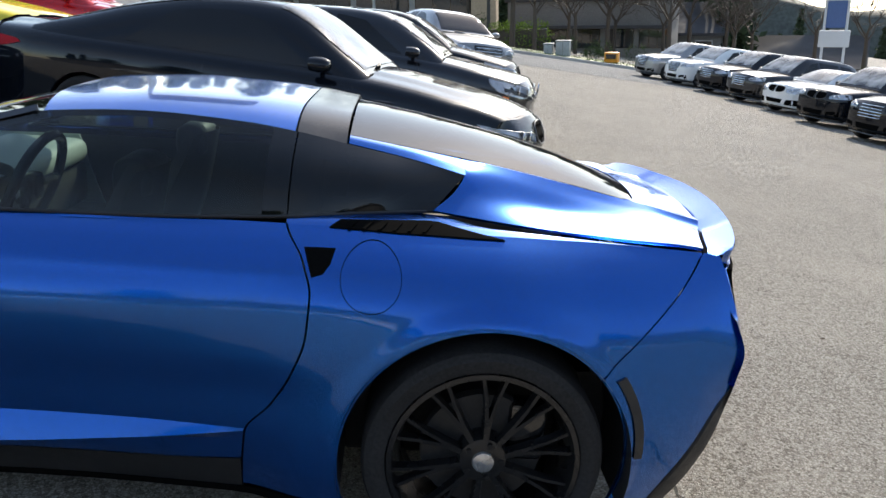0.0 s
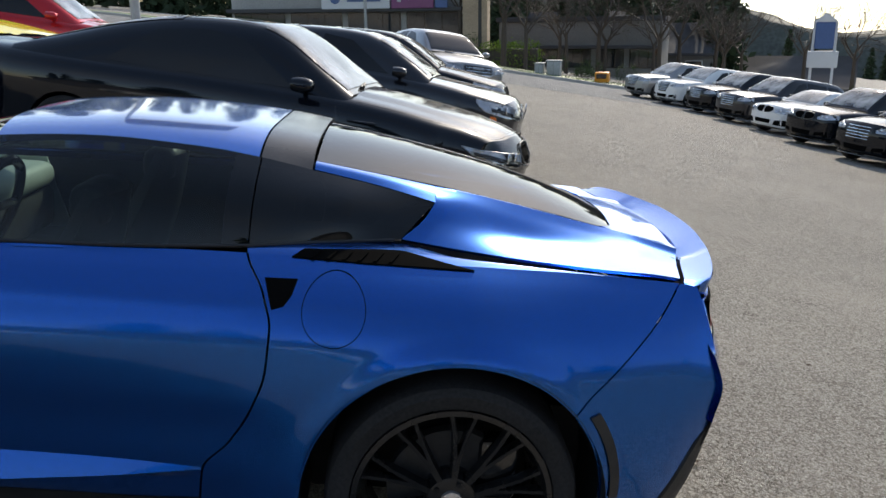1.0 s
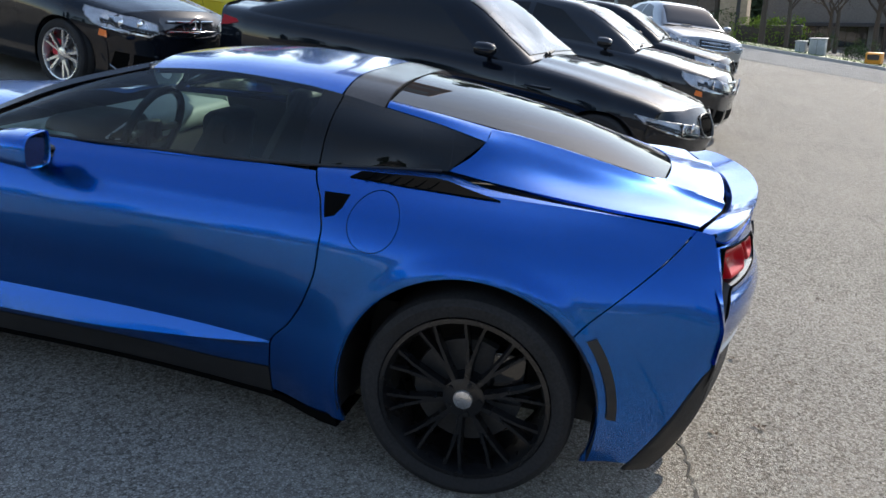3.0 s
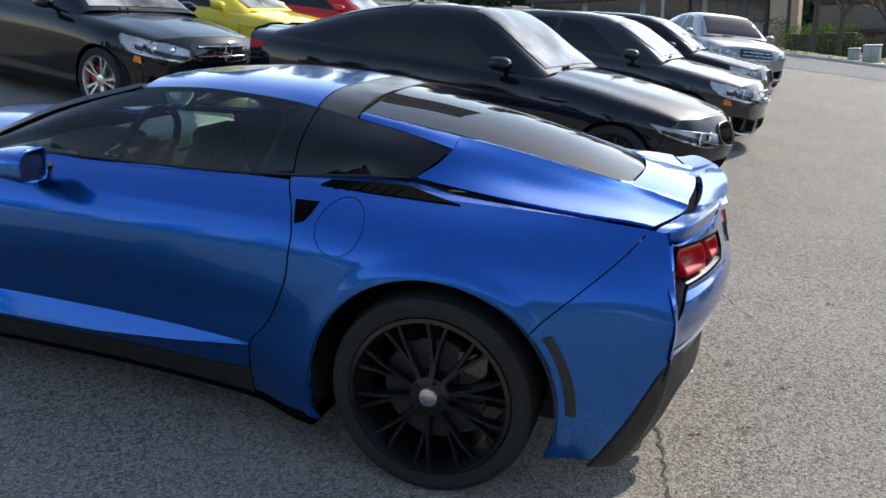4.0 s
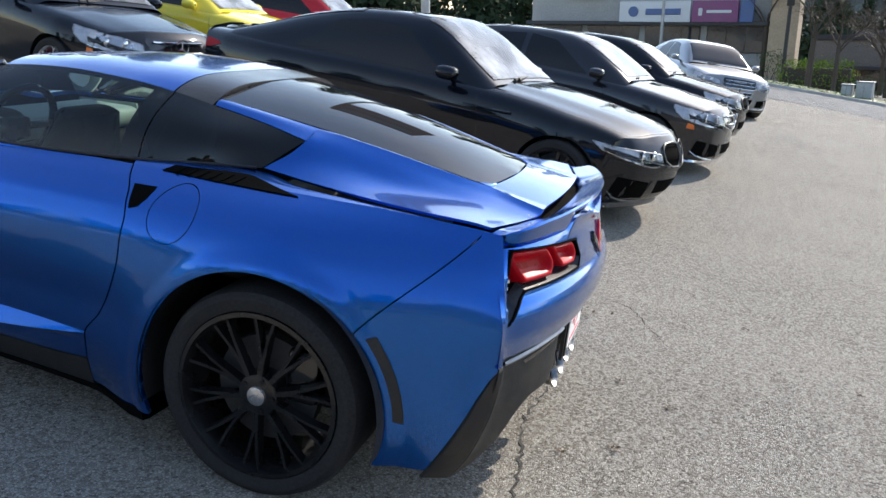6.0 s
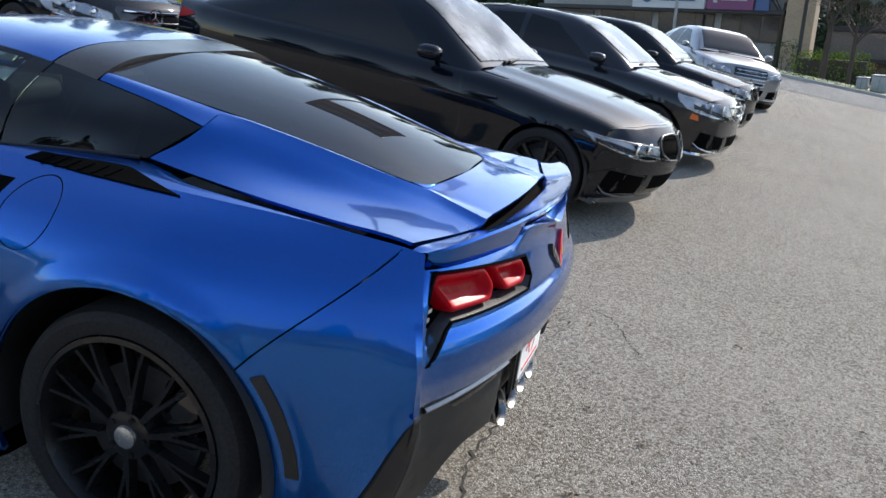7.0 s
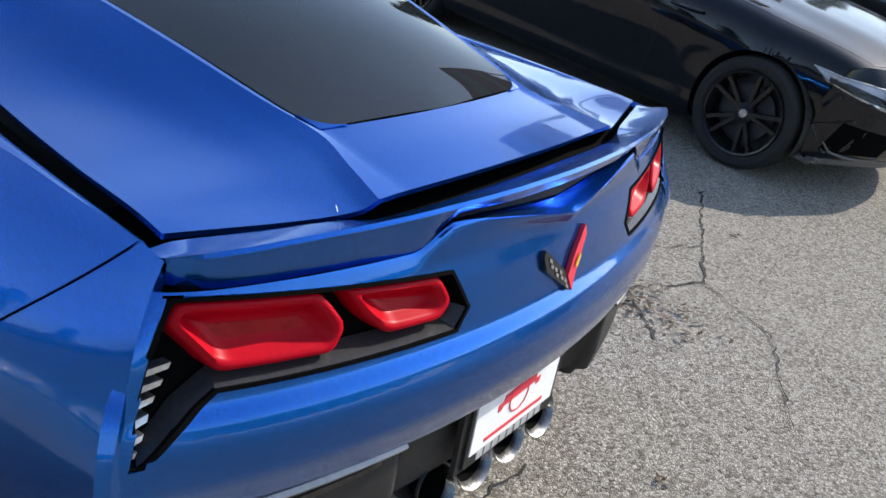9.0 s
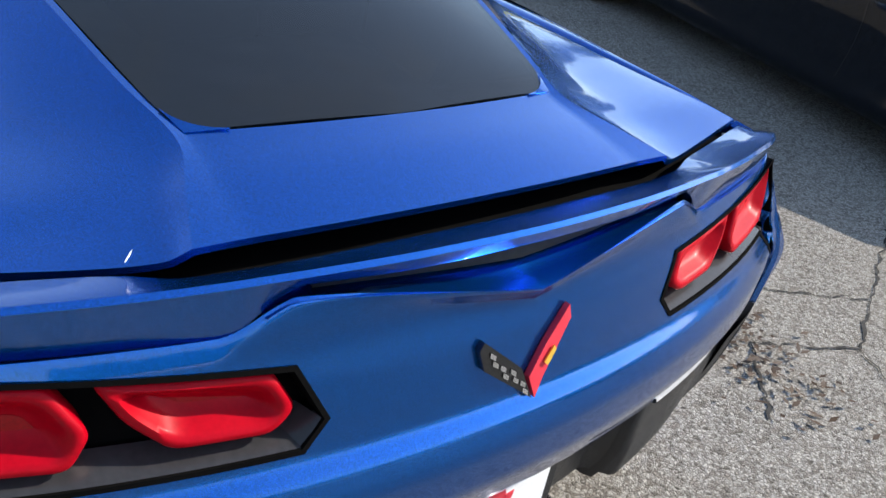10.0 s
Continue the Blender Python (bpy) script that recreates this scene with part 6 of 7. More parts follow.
SUV_CUTS = [[(-0.22, 1.04), (-0.25, 0.6), (-0.28, 0.32)], [(0.72, 1.02), (0.78, 0.6), (0.74, 0.32)], [(-1.2, 1.04), (-1.0, 0.75), (-0.95, 0.5)]]
SUV_LAMPS = [[(0.44, 0.80), (0.66, 0.885), (0.84, 0.90), (0.85, 0.79), (0.68, 0.745), (0.46, 0.745)]]

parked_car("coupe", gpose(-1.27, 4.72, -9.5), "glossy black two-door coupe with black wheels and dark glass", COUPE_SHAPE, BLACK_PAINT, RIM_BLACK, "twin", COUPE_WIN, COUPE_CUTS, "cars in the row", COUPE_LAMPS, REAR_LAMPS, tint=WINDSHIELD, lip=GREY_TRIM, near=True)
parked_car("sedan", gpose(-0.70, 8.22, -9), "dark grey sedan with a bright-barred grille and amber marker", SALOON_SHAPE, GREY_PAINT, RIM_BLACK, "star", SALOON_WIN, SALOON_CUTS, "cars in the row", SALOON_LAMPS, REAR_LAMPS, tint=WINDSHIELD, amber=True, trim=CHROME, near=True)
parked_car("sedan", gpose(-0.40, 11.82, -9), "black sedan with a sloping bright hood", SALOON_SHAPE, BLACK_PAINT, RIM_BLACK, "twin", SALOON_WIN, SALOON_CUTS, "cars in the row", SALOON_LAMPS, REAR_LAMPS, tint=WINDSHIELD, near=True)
parked_car("sedan", gpose(0.92, 19.2, -68) @ Matrix.Scale(1.09, 4), "silver car parked nose out at the end of the row", SALOON_SHAPE, SILVER_PAINT, ALLOY, "tall", SALOON_WIN, SALOON_CUTS, "cars in the row", SALOON_LAMPS, REAR_LAMPS, tint=CAR_GLASS, near=True)
parked_car("sedan", gpose(-6.245, 4.92, -13), "black sedan with silver wheels and a chrome round grille badge", SALOON_SHAPE, BLACK_PAINT, ALLOY, "star", SALOON_WIN, SALOON_CUTS, "cars in the row behind", SALOON_LAMPS, REAR_LAMPS, amber=True, tint=WINDSHIELD, near=True, caliper=PRINT_RED)
parked_car("coupe", gpose(-6.3, 7.9, 4), "bright yellow sports coupe beside a black sedan", COUPE_SHAPE, YELLOW_PAINT, RIM_BLACK, "twin", COUPE_WIN, COUPE_CUTS, "cars in the row behind", COUPE_LAMPS, REAR_LAMPS, tint=WINDSHIELD)
parked_car("coupe", gpose(-6.0, 11.2, 4), "deep red coupe beside the yellow one", COUPE_SHAPE, RED_PAINT, RIM_BLACK, "twin", COUPE_WIN, COUPE_CUTS, "cars in the row behind", COUPE_LAMPS, REAR_LAMPS, tint=WINDSHIELD)

ROW = [(9.3, 10.9, "suv", BLACK_PAINT, "twin"), (9.7, 14.0, "suv", BLACK_PAINT, "tall"), (10.0, 17.0, "suv", BLACK_PAINT, "twin"), (10.2, 19.8, "saloon", WHITE_PAINT, "twin"), (10.25, 22.4, "suv", GREY_PAINT, "tall"),
       (10.25, 25.2, "suv", BLACK_PAINT, "tall"), (10.0, 28.0, "suv", WHITE_PAINT, "tall"), (9.55, 30.6, "suv", SILVER_PAINT, "tall")]
NAMES = {"black_paint": "black", "silver_paint": "silver", "dark_grey_paint": "dark grey", "white_paint": "white"}
far_cars = []
for fx, fy, kind, mat, style in ROW:
    a = radians(196)
    L = 2.25
    mm = gpose(fx - L * math.cos(a), fy - L * math.sin(a), 196) @ Matrix.Scale(0.94, 4)
    if kind == "suv":
        car = parked_car("sport_utility_car", mm, NAMES[mat.name] + " sport utility car nosed out of the far row", SUV_SHAPE, mat, ALLOY, style, SUV_WIN, SUV_CUTS, "cars in the far row", SUV_LAMPS, None, tint=WINDSHIELD)
    else:
        car = parked_car("sedan", mm, NAMES[mat.name] + " sedan nosed out of the far row", SALOON_SHAPE, mat, ALLOY, style, SALOON_WIN, SALOON_CUTS, "cars in the far row", SALOON_LAMPS, None, tint=WINDSHIELD)
    far_cars.append(car)

# ---- ground ----


def asphalt(name, dark, light, chips):
    m = bpy.data.materials.new(name)
    m.use_nodes = True
    nt = m.node_tree
    p = nt.nodes["Principled BSDF"]
    tc = nt.nodes.new("ShaderNodeTexCoord")

    def tex(kind, scale, detail=4):
        n = nt.nodes.new(kind)
        n.inputs["Scale"].default_value = scale
        if "Detail" in n.inputs:
            n.inputs["Detail"].default_value = detail
        nt.links.new(tc.outputs["Object"], n.inputs["Vector"])
        return n

    def span(src, a, b, c, d):
        r = nt.nodes.new("ShaderNodeMapRange")
        for k, v in zip(("From Min", "From Max", "To Min", "To Max"), (a, b, c, d)):
            r.inputs[k].default_value = v
        nt.links.new(src, r.inputs["Value"])
        return r.outputs[0]

    def blend(fac, a, b):
        n = nt.nodes.new("ShaderNodeMix")
        n.data_type = "RGBA"
        nt.links.new(fac, n.inputs["Factor"])
        for key, v in (("A", a), ("B", b)):
            if isinstance(v, tuple):
                n.inputs[key].default_value = (*v, 1)
            else:
                nt.links.new(v, n.inputs[key])
        return n.outputs["Result"]
    stones = tex("ShaderNodeTexVoronoi", 95)
    edges = tex("ShaderNodeTexVoronoi", 95)
    edges.feature = "DISTANCE_TO_EDGE"
    fine = tex("ShaderNodeTexVoronoi", 330)
    patch = tex("ShaderNodeTexNoise", 0.55, 8)
    stain = tex("ShaderNodeTexNoise", 2.6, 6)
    base = blend(span(patch.outputs["Fac"], 0.35, 0.68, 0, 1), dark, light)
    base = blend(span(stain.outputs["Fac"], 0.54, 0.74, 0, 0.6), base, tuple(c * 0.6 for c in dark))
    sep = nt.nodes.new("ShaderNodeSeparateColor")
    nt.links.new(stones.outputs["Color"], sep.inputs[0])
    shade = nt.nodes.new("ShaderNodeVectorMath")
    shade.operation = "SCALE"
    nt.links.new(base, shade.inputs[0])
    nt.links.new(span(sep.outputs[0], 0, 1, 0.26, 1.85), shade.inputs["Scale"])
    base = blend(span(sep.outputs[1], 0.88, 0.95, 0, 0.95), shade.outputs[0], chips)
    base = blend(span(edges.outputs["Distance"], 0.0, 0.15, 0.6, 0), base, tuple(c * 0.22 for c in dark))
    nt.links.new(base, p.inputs["Base Color"])
    p.inputs["Roughness"].default_value = 0.75
    p.inputs["Diffuse Roughness"].default_value = 0.3
    p.inputs["Specular IOR Level"].default_value = 0.05
    add = nt.nodes.new("ShaderNodeMath")
    add.operation = "MULTIPLY_ADD"
    nt.links.new(span(edges.outputs["Distance"], 0, 0.3, 0, 1), add.inputs[0])
    add.inputs[1].default_value = 1.0
    nt.links.new(sep.outputs[2], add.inputs[2])
    b = nt.nodes.new("ShaderNodeBump")
    b.inputs["Strength"].default_value, b.inputs["Distance"].default_value = 1.0, 0.007
    nt.links.new(add.outputs[0], b.inputs["Height"])
    nt.links.new(b.outputs[0], p.inputs["Normal"])
    return m


LOT = asphalt("lot_asphalt", (0.186, 0.168, 0.143), (0.274, 0.248, 0.213), (0.66, 0.62, 0.55))
ROAD = asphalt("road_asphalt", (0.22, 0.22, 0.215), (0.27, 0.27, 0.265), (0.34, 0.34, 0.34))
bm = bmesh.new()
gx = [-400, -200, -100, -50, -30] + [-20 + 0.5 * k for k in range(81)] + [30, 50, 100, 200, 400]
gy = [-400, -200, -100, -50, -30] + [-20 + 0.5 * k for k in range(161)] + [80, 110, 160, 250, 400]
sheet(bm, [[(x, y, gz(x, y)) for x in gx] for y in gy])
finish(bm, 0, (0, 0, -50), 180)
solid("ground", bm, LOT, Matrix(), "worn grey asphalt with pale stones", "ground", "", "structure")

# road, kerb and verge run obliquely behind the lot
RD, RN = Vector((0.94, -0.341, 0)), Vector((0.341, 0.94, 0))


def onto(p, z):
    return Vector((p.x, p.y, gz(p.x, p.y) + z))


def strip(n0, n1, z, a0=-100, a1=100, seg=240):
    bm = bmesh.new()
    sheet(bm, [[onto(RN * n + RD * (a0 + (a1 - a0) * k / seg), z) for k in range(seg + 1)] for n in [n0 + (n1 - n0) * j / 8 for j in range(9)]])
    return bm


solid("road", strip(27.5, 38.0, 0.012), ROAD, Matrix(), "pale smooth road along the lot", "road", "", "structure")
CONCRETE = shader("kerb_concrete", (0.34, 0.33, 0.31), rough=0.85, noise_scale=1.5, amount=0.25, bump=0.5, bump_scale=60)
bm = bmesh.new()
a0, a1 = -100, 100
prof = [(38.0, 0.0), (38.03, 0.13), (38.06, 0.15), (38.18, 0.15), (38.2, 0.0)]
sheet(bm, [[onto(RN * n + RD * (a0 + (a1 - a0) * k / 240), z) for k in range(241)] for n, z in prof])
solid("kerb", finish(bm), CONCRETE, Matrix(), "grey concrete kerb along the road", "kerb", "", "structure")
GRASS = shader("grass_ground", (0.075, 0.12, 0.03), rough=0.9, noise_scale=1.2, amount=0.5, bump=0.9, bump_scale=30)
solid("verge", strip(38.2, 43.0, 0.12), GRASS, Matrix(), "mown green grass verge", "grass", "", "structure")
bm = bmesh.new()
rnd = random.Random(4)
for _ in range(9000):
    p = onto(RN * rnd.uniform(38.25, 42.8) + RD * rnd.uniform(-25, 50), 0.0)
    h, a = rnd.uniform(0.04, 0.10), rnd.uniform(0, 6.28)
    d = Vector((math.cos(a), math.sin(a), 0)) * 0.02
    q = p + Vector((rnd.uniform(-0.03, 0.03), rnd.uniform(-0.03, 0.03), 0.12 + h))
    bm.faces.new([bm.verts.new(v) for v in (p - d + Vector((0, 0, 0.11)), p + d + Vector((0, 0, 0.11)), q)])
solid("grass", bm, GRASS, Matrix(), "short green grass blades on the verge", "grass", "", "stuff")

# cracks in the asphalt
CRACK = shader("crack_shadow", (0.012, 0.011, 0.010), rough=1.0, noise_scale=20, amount=0.3)


def crack(pts, width, seed):
    r = random.Random(seed)
    line = []
    for a, b in zip(pts, pts[1:]):
        n = max(3, int((Vector(b) - Vector(a)).length / 0.03))
        for k in range(n):
            t = k / n
            line.append(Vector(a).lerp(Vector(b), t) + Vector((r.uniform(-1, 1), r.uniform(-1, 1))) * 0.011)
    bm = bmesh.new()
    rows = [[], []]
    for i, p in enumerate(line):
        q = line[min(i + 1, len(line) - 1)] - line[max(i - 1, 0)]
        nrm = Vector((-q.y, q.x)).normalized() * width * r.uniform(0.15, 0.75) / 2
        rows[0].append((p.x + nrm.x, p.y + nrm.y, gz(p.x, p.y) + 0.004))
        rows[1].append((p.x - nrm.x, p.y - nrm.y, gz(p.x, p.y) + 0.004))
    sheet(bm, rows)
    return solid("crack", bm, CRACK, Matrix(), "thin winding crack in the asphalt", "crack", "cracks in the asphalt", "structure")


crack([(0.72, 0.40), (0.685, 0.086), (0.74, -0.25), (0.80, -0.70), (0.92, -1.15), (0.98, -1.7)], 0.022, 1)
crack([(0.16, 3.0), (0.45, 2.30), (0.60, 1.95), (0.42, 1.60), (0.70, 1.30)], 0.020, 2)
crack([(0.45, 2.30), (0.20, 1.9), (-0.2, 1.75)], 0.014, 3)
crack([(0.60, 1.95), (0.95, 1.75), (1.2, 1.2)], 0.012, 4)
crack([(0.2, 1.9), (0.35, 1.45), (0.2, 1.0)], 0.012, 5)
crack([(-0.2, 1.75), (-0.35, 2.2), (-0.3, 2.8)], 0.014, 6)
bm = bmesh.new()
rnd = random.Random(9)
for x, y in ((1.009, 0.642), (1.25, 0.48), (0.86, -0.12), (1.6, 1.8), (0.5, 2.6), (1.05, 0.0), (2.1, 1.1)):
    for _ in range(6):
        a = rnd.uniform(0, 6.28)
        c = Vector((x + rnd.uniform(-0.02, 0.02), y + rnd.uniform(-0.02, 0.02), gz(x, y) + rnd.uniform(0.006, 0.012)))
        u, v = Vector((math.cos(a), math.sin(a), rnd.uniform(-0.3, 0.3))) * 0.014, Vector((-math.sin(a), math.cos(a), rnd.uniform(-0.2, 0.4))) * 0.006
        bm.faces.new([bm.verts.new(p) for p in (c - u, c - v, c + u, c + v)])
LEAF = shader("dry_leaf", (0.05, 0.028, 0.015), rough=0.8, noise_scale=30, amount=0.3)
solid("leaf_litter", bm, LEAF, Matrix(), "few dry brown leaf scraps on the asphalt", "leaves", "", "stuff")
bm = bmesh.new()
rnd = random.Random(3)
for _ in range(160):
    x, y = 0.42 + rnd.gauss(0, 0.16), 1.55 + rnd.gauss(0, 0.10)
    a, c = rnd.uniform(0, 6.28), Vector((x, y, gz(x, y) + rnd.uniform(0.006, 0.03)))
    u, v = Vector((math.cos(a), math.sin(a), rnd.uniform(-0.3, 0.3))) * rnd.uniform(0.008, 0.03), Vector((-math.sin(a), math.cos(a), rnd.uniform(-0.2, 0.4))) * 0.008
    bm.faces.new([bm.verts.new(p) for p in (c - u, c - v, c + u, c + v)])
solid("leaf_litter", bm, LEAF, Matrix(), "dry leaves gathered beside the bumper", "leaves", "", "stuff")

# ---- distance: true verticals lean a little against the sloping lot ----
LEAN = Matrix.Rotation(radians(-5.5), 4, "Y")


def upright(x, y, yaw=0.0, z=0.0):
    return Matrix.Translation((x, y, gz(x, y) + z)) @ LEAN @ Matrix.Rotation(radians(yaw), 4, "Z")


STUCCO = shader("tan_stucco", (0.36, 0.28, 0.20), rough=0.9, noise_scale=0.8, amount=0.2, bump=0.4, bump_scale=30)
GREY_WALL = shader("grey_siding", (0.17, 0.165, 0.16), rough=0.85, noise_scale=0.7, amount=0.25, bump=0.4, bump_scale=20)
SHOP_WALL = shader("pale_grey_siding", (0.30, 0.30, 0.30), rough=0.8, noise_scale=0.7, amount=0.2, bump=0.3, bump_scale=20)
ROOFING = shader("dark_roof", (0.05, 0.05, 0.055), rough=0.9, noise_scale=1.0, amount=0.3, bump=0.6, bump_scale=15)
SIGN_WHITE = shader("white_sign_face", (0.50, 0.52, 0.56), rough=0.4, noise_scale=1, amount=0.06)
SIGN_BLUE = shader("blue_sign_face", (0.04, 0.09, 0.24), rough=0.4, noise_scale=1, amount=0.1)
SIGN_PURPLE = shader("purple_sign_face", (0.17, 0.04, 0.14), rough=0.4, noise_scale=1, amount=0.1)
SHOP_GLASS = shader("shop_glass", (0.02, 0.025, 0.03), rough=0.05, coat=0.5, noise_scale=0.5, amount=0.3)
POST = shader("painted_post", (0.30, 0.31, 0.32), rough=0.5, metal=0.4, noise_scale=2, amount=0.2)


def shop(x, y, yaw, w, d, h, label, wall, bays, band=True):
    """A low shop: walls, parapet, glazed bays and a fascia band. The front faces local -y."""
    b = thing("shop_building", upright(x, y, yaw), label, "building")
    bm = bmesh.new()
    box(bm, (-w / 2, 0, -3), (w / 2, d, h), 0.03, 1)
    part("wall", finish(bm), wall, b)
    bm = bmesh.new()
    box(bm, (-w / 2 - 0.2, -0.25, h), (w / 2 + 0.2, d, h + 0.35), 0.04, 1)
    part("parapet", finish(bm), ROOFING, b)
    for k in range(bays):
        bw = w / bays
        x0 = -w / 2 + bw * k
        bm = bmesh.new()
        box(bm, (x0 + 0.2, -0.06, 0.3), (x0 + bw - 0.2, 0.02, h * 0.46), 0.01, 1)
        win = part("window", finish(bm), GLOSS_BLACK, b)
        for j in range(3):
            bm = bmesh.new()
            pw = (bw - 0.5) / 3
            box(bm, (x0 + 0.25 + pw * j + 0.03, -0.09, 0.36), (x0 + 0.25 + pw * (j + 1) - 0.03, -0.05, h * 0.46 - 0.06), 0.005, 1)
            part("pane", finish(bm), SHOP_GLASS, win)
    if band:
        bm = bmesh.new()
        box(bm, (-w / 2, -1.0, h * 0.47), (w / 2, 0.0, h * 0.53), 0.02, 1)
        part("canopy", finish(bm), ROOFING, b)
    return b


main_shop = shop(-3.4, 54.0, -12, 16, 10, 4.2, "grey shop building with dark glass and sign boards", SHOP_WALL, 4)
for name, x0, x1, mat in (("sign_board", -1.3, 3.3, SIGN_WHITE), ("sign_board", 3.4, 6.2, SIGN_PURPLE), ("sign_board", 6.3, 7.1, SIGN_BLUE)):
    bm = bmesh.new()
    box(bm, (x0, -1.1, 2.15), (x1, -0.85, 3.45), 0.03, 1)
    sb = part(name, finish(bm), mat, main_shop)
    bm = bmesh.new()
    if mat is SIGN_WHITE:
        box(bm, (x0 + 1.75, -1.16, 2.60), (x1 - 0.6, -1.09, 2.98), 0.02, 1)
        lathe(bm, [(0.001, -1.15), (0.33, -1.15), (0.33, -1.09)], 20, "y", (x0 + 0.95, 0, 2.8))
        part("sign_bar", finish(bm), SIGN_BLUE, sb)
    elif mat is SIGN_PURPLE:
        box(bm, (x0 + 0.9, -1.16, 2.70), (x1 - 0.4, -1.09, 2.88), 0.02, 1)
        box(bm, (x0 + 0.4, -1.16, 2.55), (x0 + 0.65, -1.09, 3.0), 0.04, 1)
        part("sign_bar", finish(bm), SIGN_WHITE, sb)
bm = bmesh.new()
box(bm, (-5.4, -0.45, 3.75), (-2.6, -0.26, 4.5), 0.03, 1)
sb = part("sign_board", finish(bm), SIGN_WHITE, main_shop)
bm = bmesh.new()
box(bm, (-5.2, -0.50, 3.9), (-2.8, -0.44, 4.35), 0.02, 1)
part("sign_bar", finish(bm), AMBER, sb)
bm = bmesh.new()
box(bm, (8.1, -1.2, -2), (9.7, 0.6, 6.0), 0.03, 1)
part("corner_pillar", finish(bm), STUCCO, main_shop, "plain tan stucco corner pillar")
shop(13.5, 58.0, -22, 12, 8, 3.6, "grey low shop behind a hedge", GREY_WALL, 5)


def gable_house(x, y, z, yaw, w, d, h, label):
    b = thing("house", upright(x, y, yaw, z), label, "house", "houses on the slope")
    bm = bmesh.new()
    box(bm, (-w / 2, 0, -6), (w / 2, d, h), 0.02, 1)
    part("wall", finish(bm), GREY_WALL, b)
    bm = bmesh.new()
    for q in ([(-w / 2 - 0.5, -0.6, h - 0.1), (w / 2 + 0.5, -0.6, h - 0.1), (w / 2 + 0.5, d / 2, h + d * 0.32), (-w / 2 - 0.5, d / 2, h + d * 0.32)], [(-w / 2 - 0.5, d + 0.6, h - 0.1), (w / 2 + 0.5, d + 0.6, h - 0.1), (w / 2 + 0.5, d / 2, h + d * 0.32), (-w / 2 - 0.5, d / 2, h + d * 0.32)]):
        up = [bm.verts.new(p) for p in q]
        dn = [bm.verts.new((p[0], p[1], p[2] - 0.25)) for p in q]
        bm.faces.new(up)
        bm.faces.new(list(reversed(dn)))
        for i in range(4):
            bm.faces.new((up[i], dn[i], dn[(i + 1) % 4], up[(i + 1) % 4]))
    part("roof", finish(bm), ROOFING, b)
    for k in range(3):
        bm = bmesh.new()
        x0 = -w / 2 + w * (k + 0.3) / 3
        box(bm, (x0, -0.06, h * 0.35), (x0 + w * 0.15, 0.02, h * 0.75), 0.01, 1)
        win = part("window", finish(bm), SIGN_WHITE, b)
        bm = bmesh.new()
        box(bm, (x0 + 0.08, -0.09, h * 0.35 + 0.08), (x0 + w * 0.15 - 0.08, -0.05, h * 0.75 - 0.08), 0.005, 1)
        part("pane", finish(bm), SHOP_GLASS, win)


for k, (x, y, z, yaw) in enumerate(((17, 76, -0.5, -20), (24, 72, -1.0, -25), (36, 70, -3.0, -30), (50, 66, -5.0, -40), (64, 62, -6.0, -45))):
    gable_house(x, y, z, yaw, 10, 8, 3.0, "dark-roofed grey house among trees on the slope")

# trees
BARK = shader("dark_bark", (0.055, 0.042, 0.032), rough=0.95, noise_scale=6, amount=0.35, bump=0.8, bump_scale=40)
NEEDLE = shader("conifer_green", (0.035, 0.055, 0.030), spec=0.1, rough=0.9, noise_scale=1.5, amount=0.5)
SHRUB = shader("shrub_green", (0.040, 0.070, 0.022), spec=0.1, rough=0.9, noise_scale=2.5, amount=0.5)


def clump(bm, r, c, size, n, rad, flat=0.7):
    for _ in range(n):
        d = Vector((r.gauss(0, 1), r.gauss(0, 1), r.gauss(0, 1)))
        p = Vector(c) + Vector((d.x * rad[0], d.y * rad[1], d.z * rad[2])) * 0.5
        a, b = Vector((r.gauss(0, 1), r.gauss(0, 1), r.gauss(0, flat))).normalized() * size * r.uniform(0.6, 1.3), Vector((r.gauss(0, 1), r.gauss(0, 1), r.gauss(0, flat))).normalized() * size * 0.5
        bm.faces.new([bm.verts.new(q) for q in (p - a, p - b, p + a, p + b)])


def conifer(seed, h):
    r = random.Random(seed)
    t = thing("conifer_tree", Matrix(), "tall dark green conifer on the slope", "tree", "conifers on the slope")
    bm = bmesh.new()
    tube(bm, [(0, 0, -1.5), (0.05, 0, h * 0.5), (0, 0.03, h * 0.98)], [h * 0.018, h * 0.012, 0.02], 7)
    part("trunk", finish(bm), BARK, t)
    bm = bmesh.new()
    z = h * 0.10
    while z < h:
        k = 1 - z / h
        rad = h * 0.20 * k ** 0.85 * r.uniform(0.75, 1.15) + 0.1
        for _ in range(max(4, int(10 * k) + 4)):
            a = r.uniform(0, 6.28)
            for s in (0.35, 0.65, 1.0):
                clump(bm, r, (rad * s * math.cos(a), rad * s * math.sin(a), z - rad * s * 0.28), 0.30 + 0.018 * h, 4, (0.6, 0.6, 0.3))
        z += h * 0.042
    part("crown", finish(bm), NEEDLE, t)
    return t


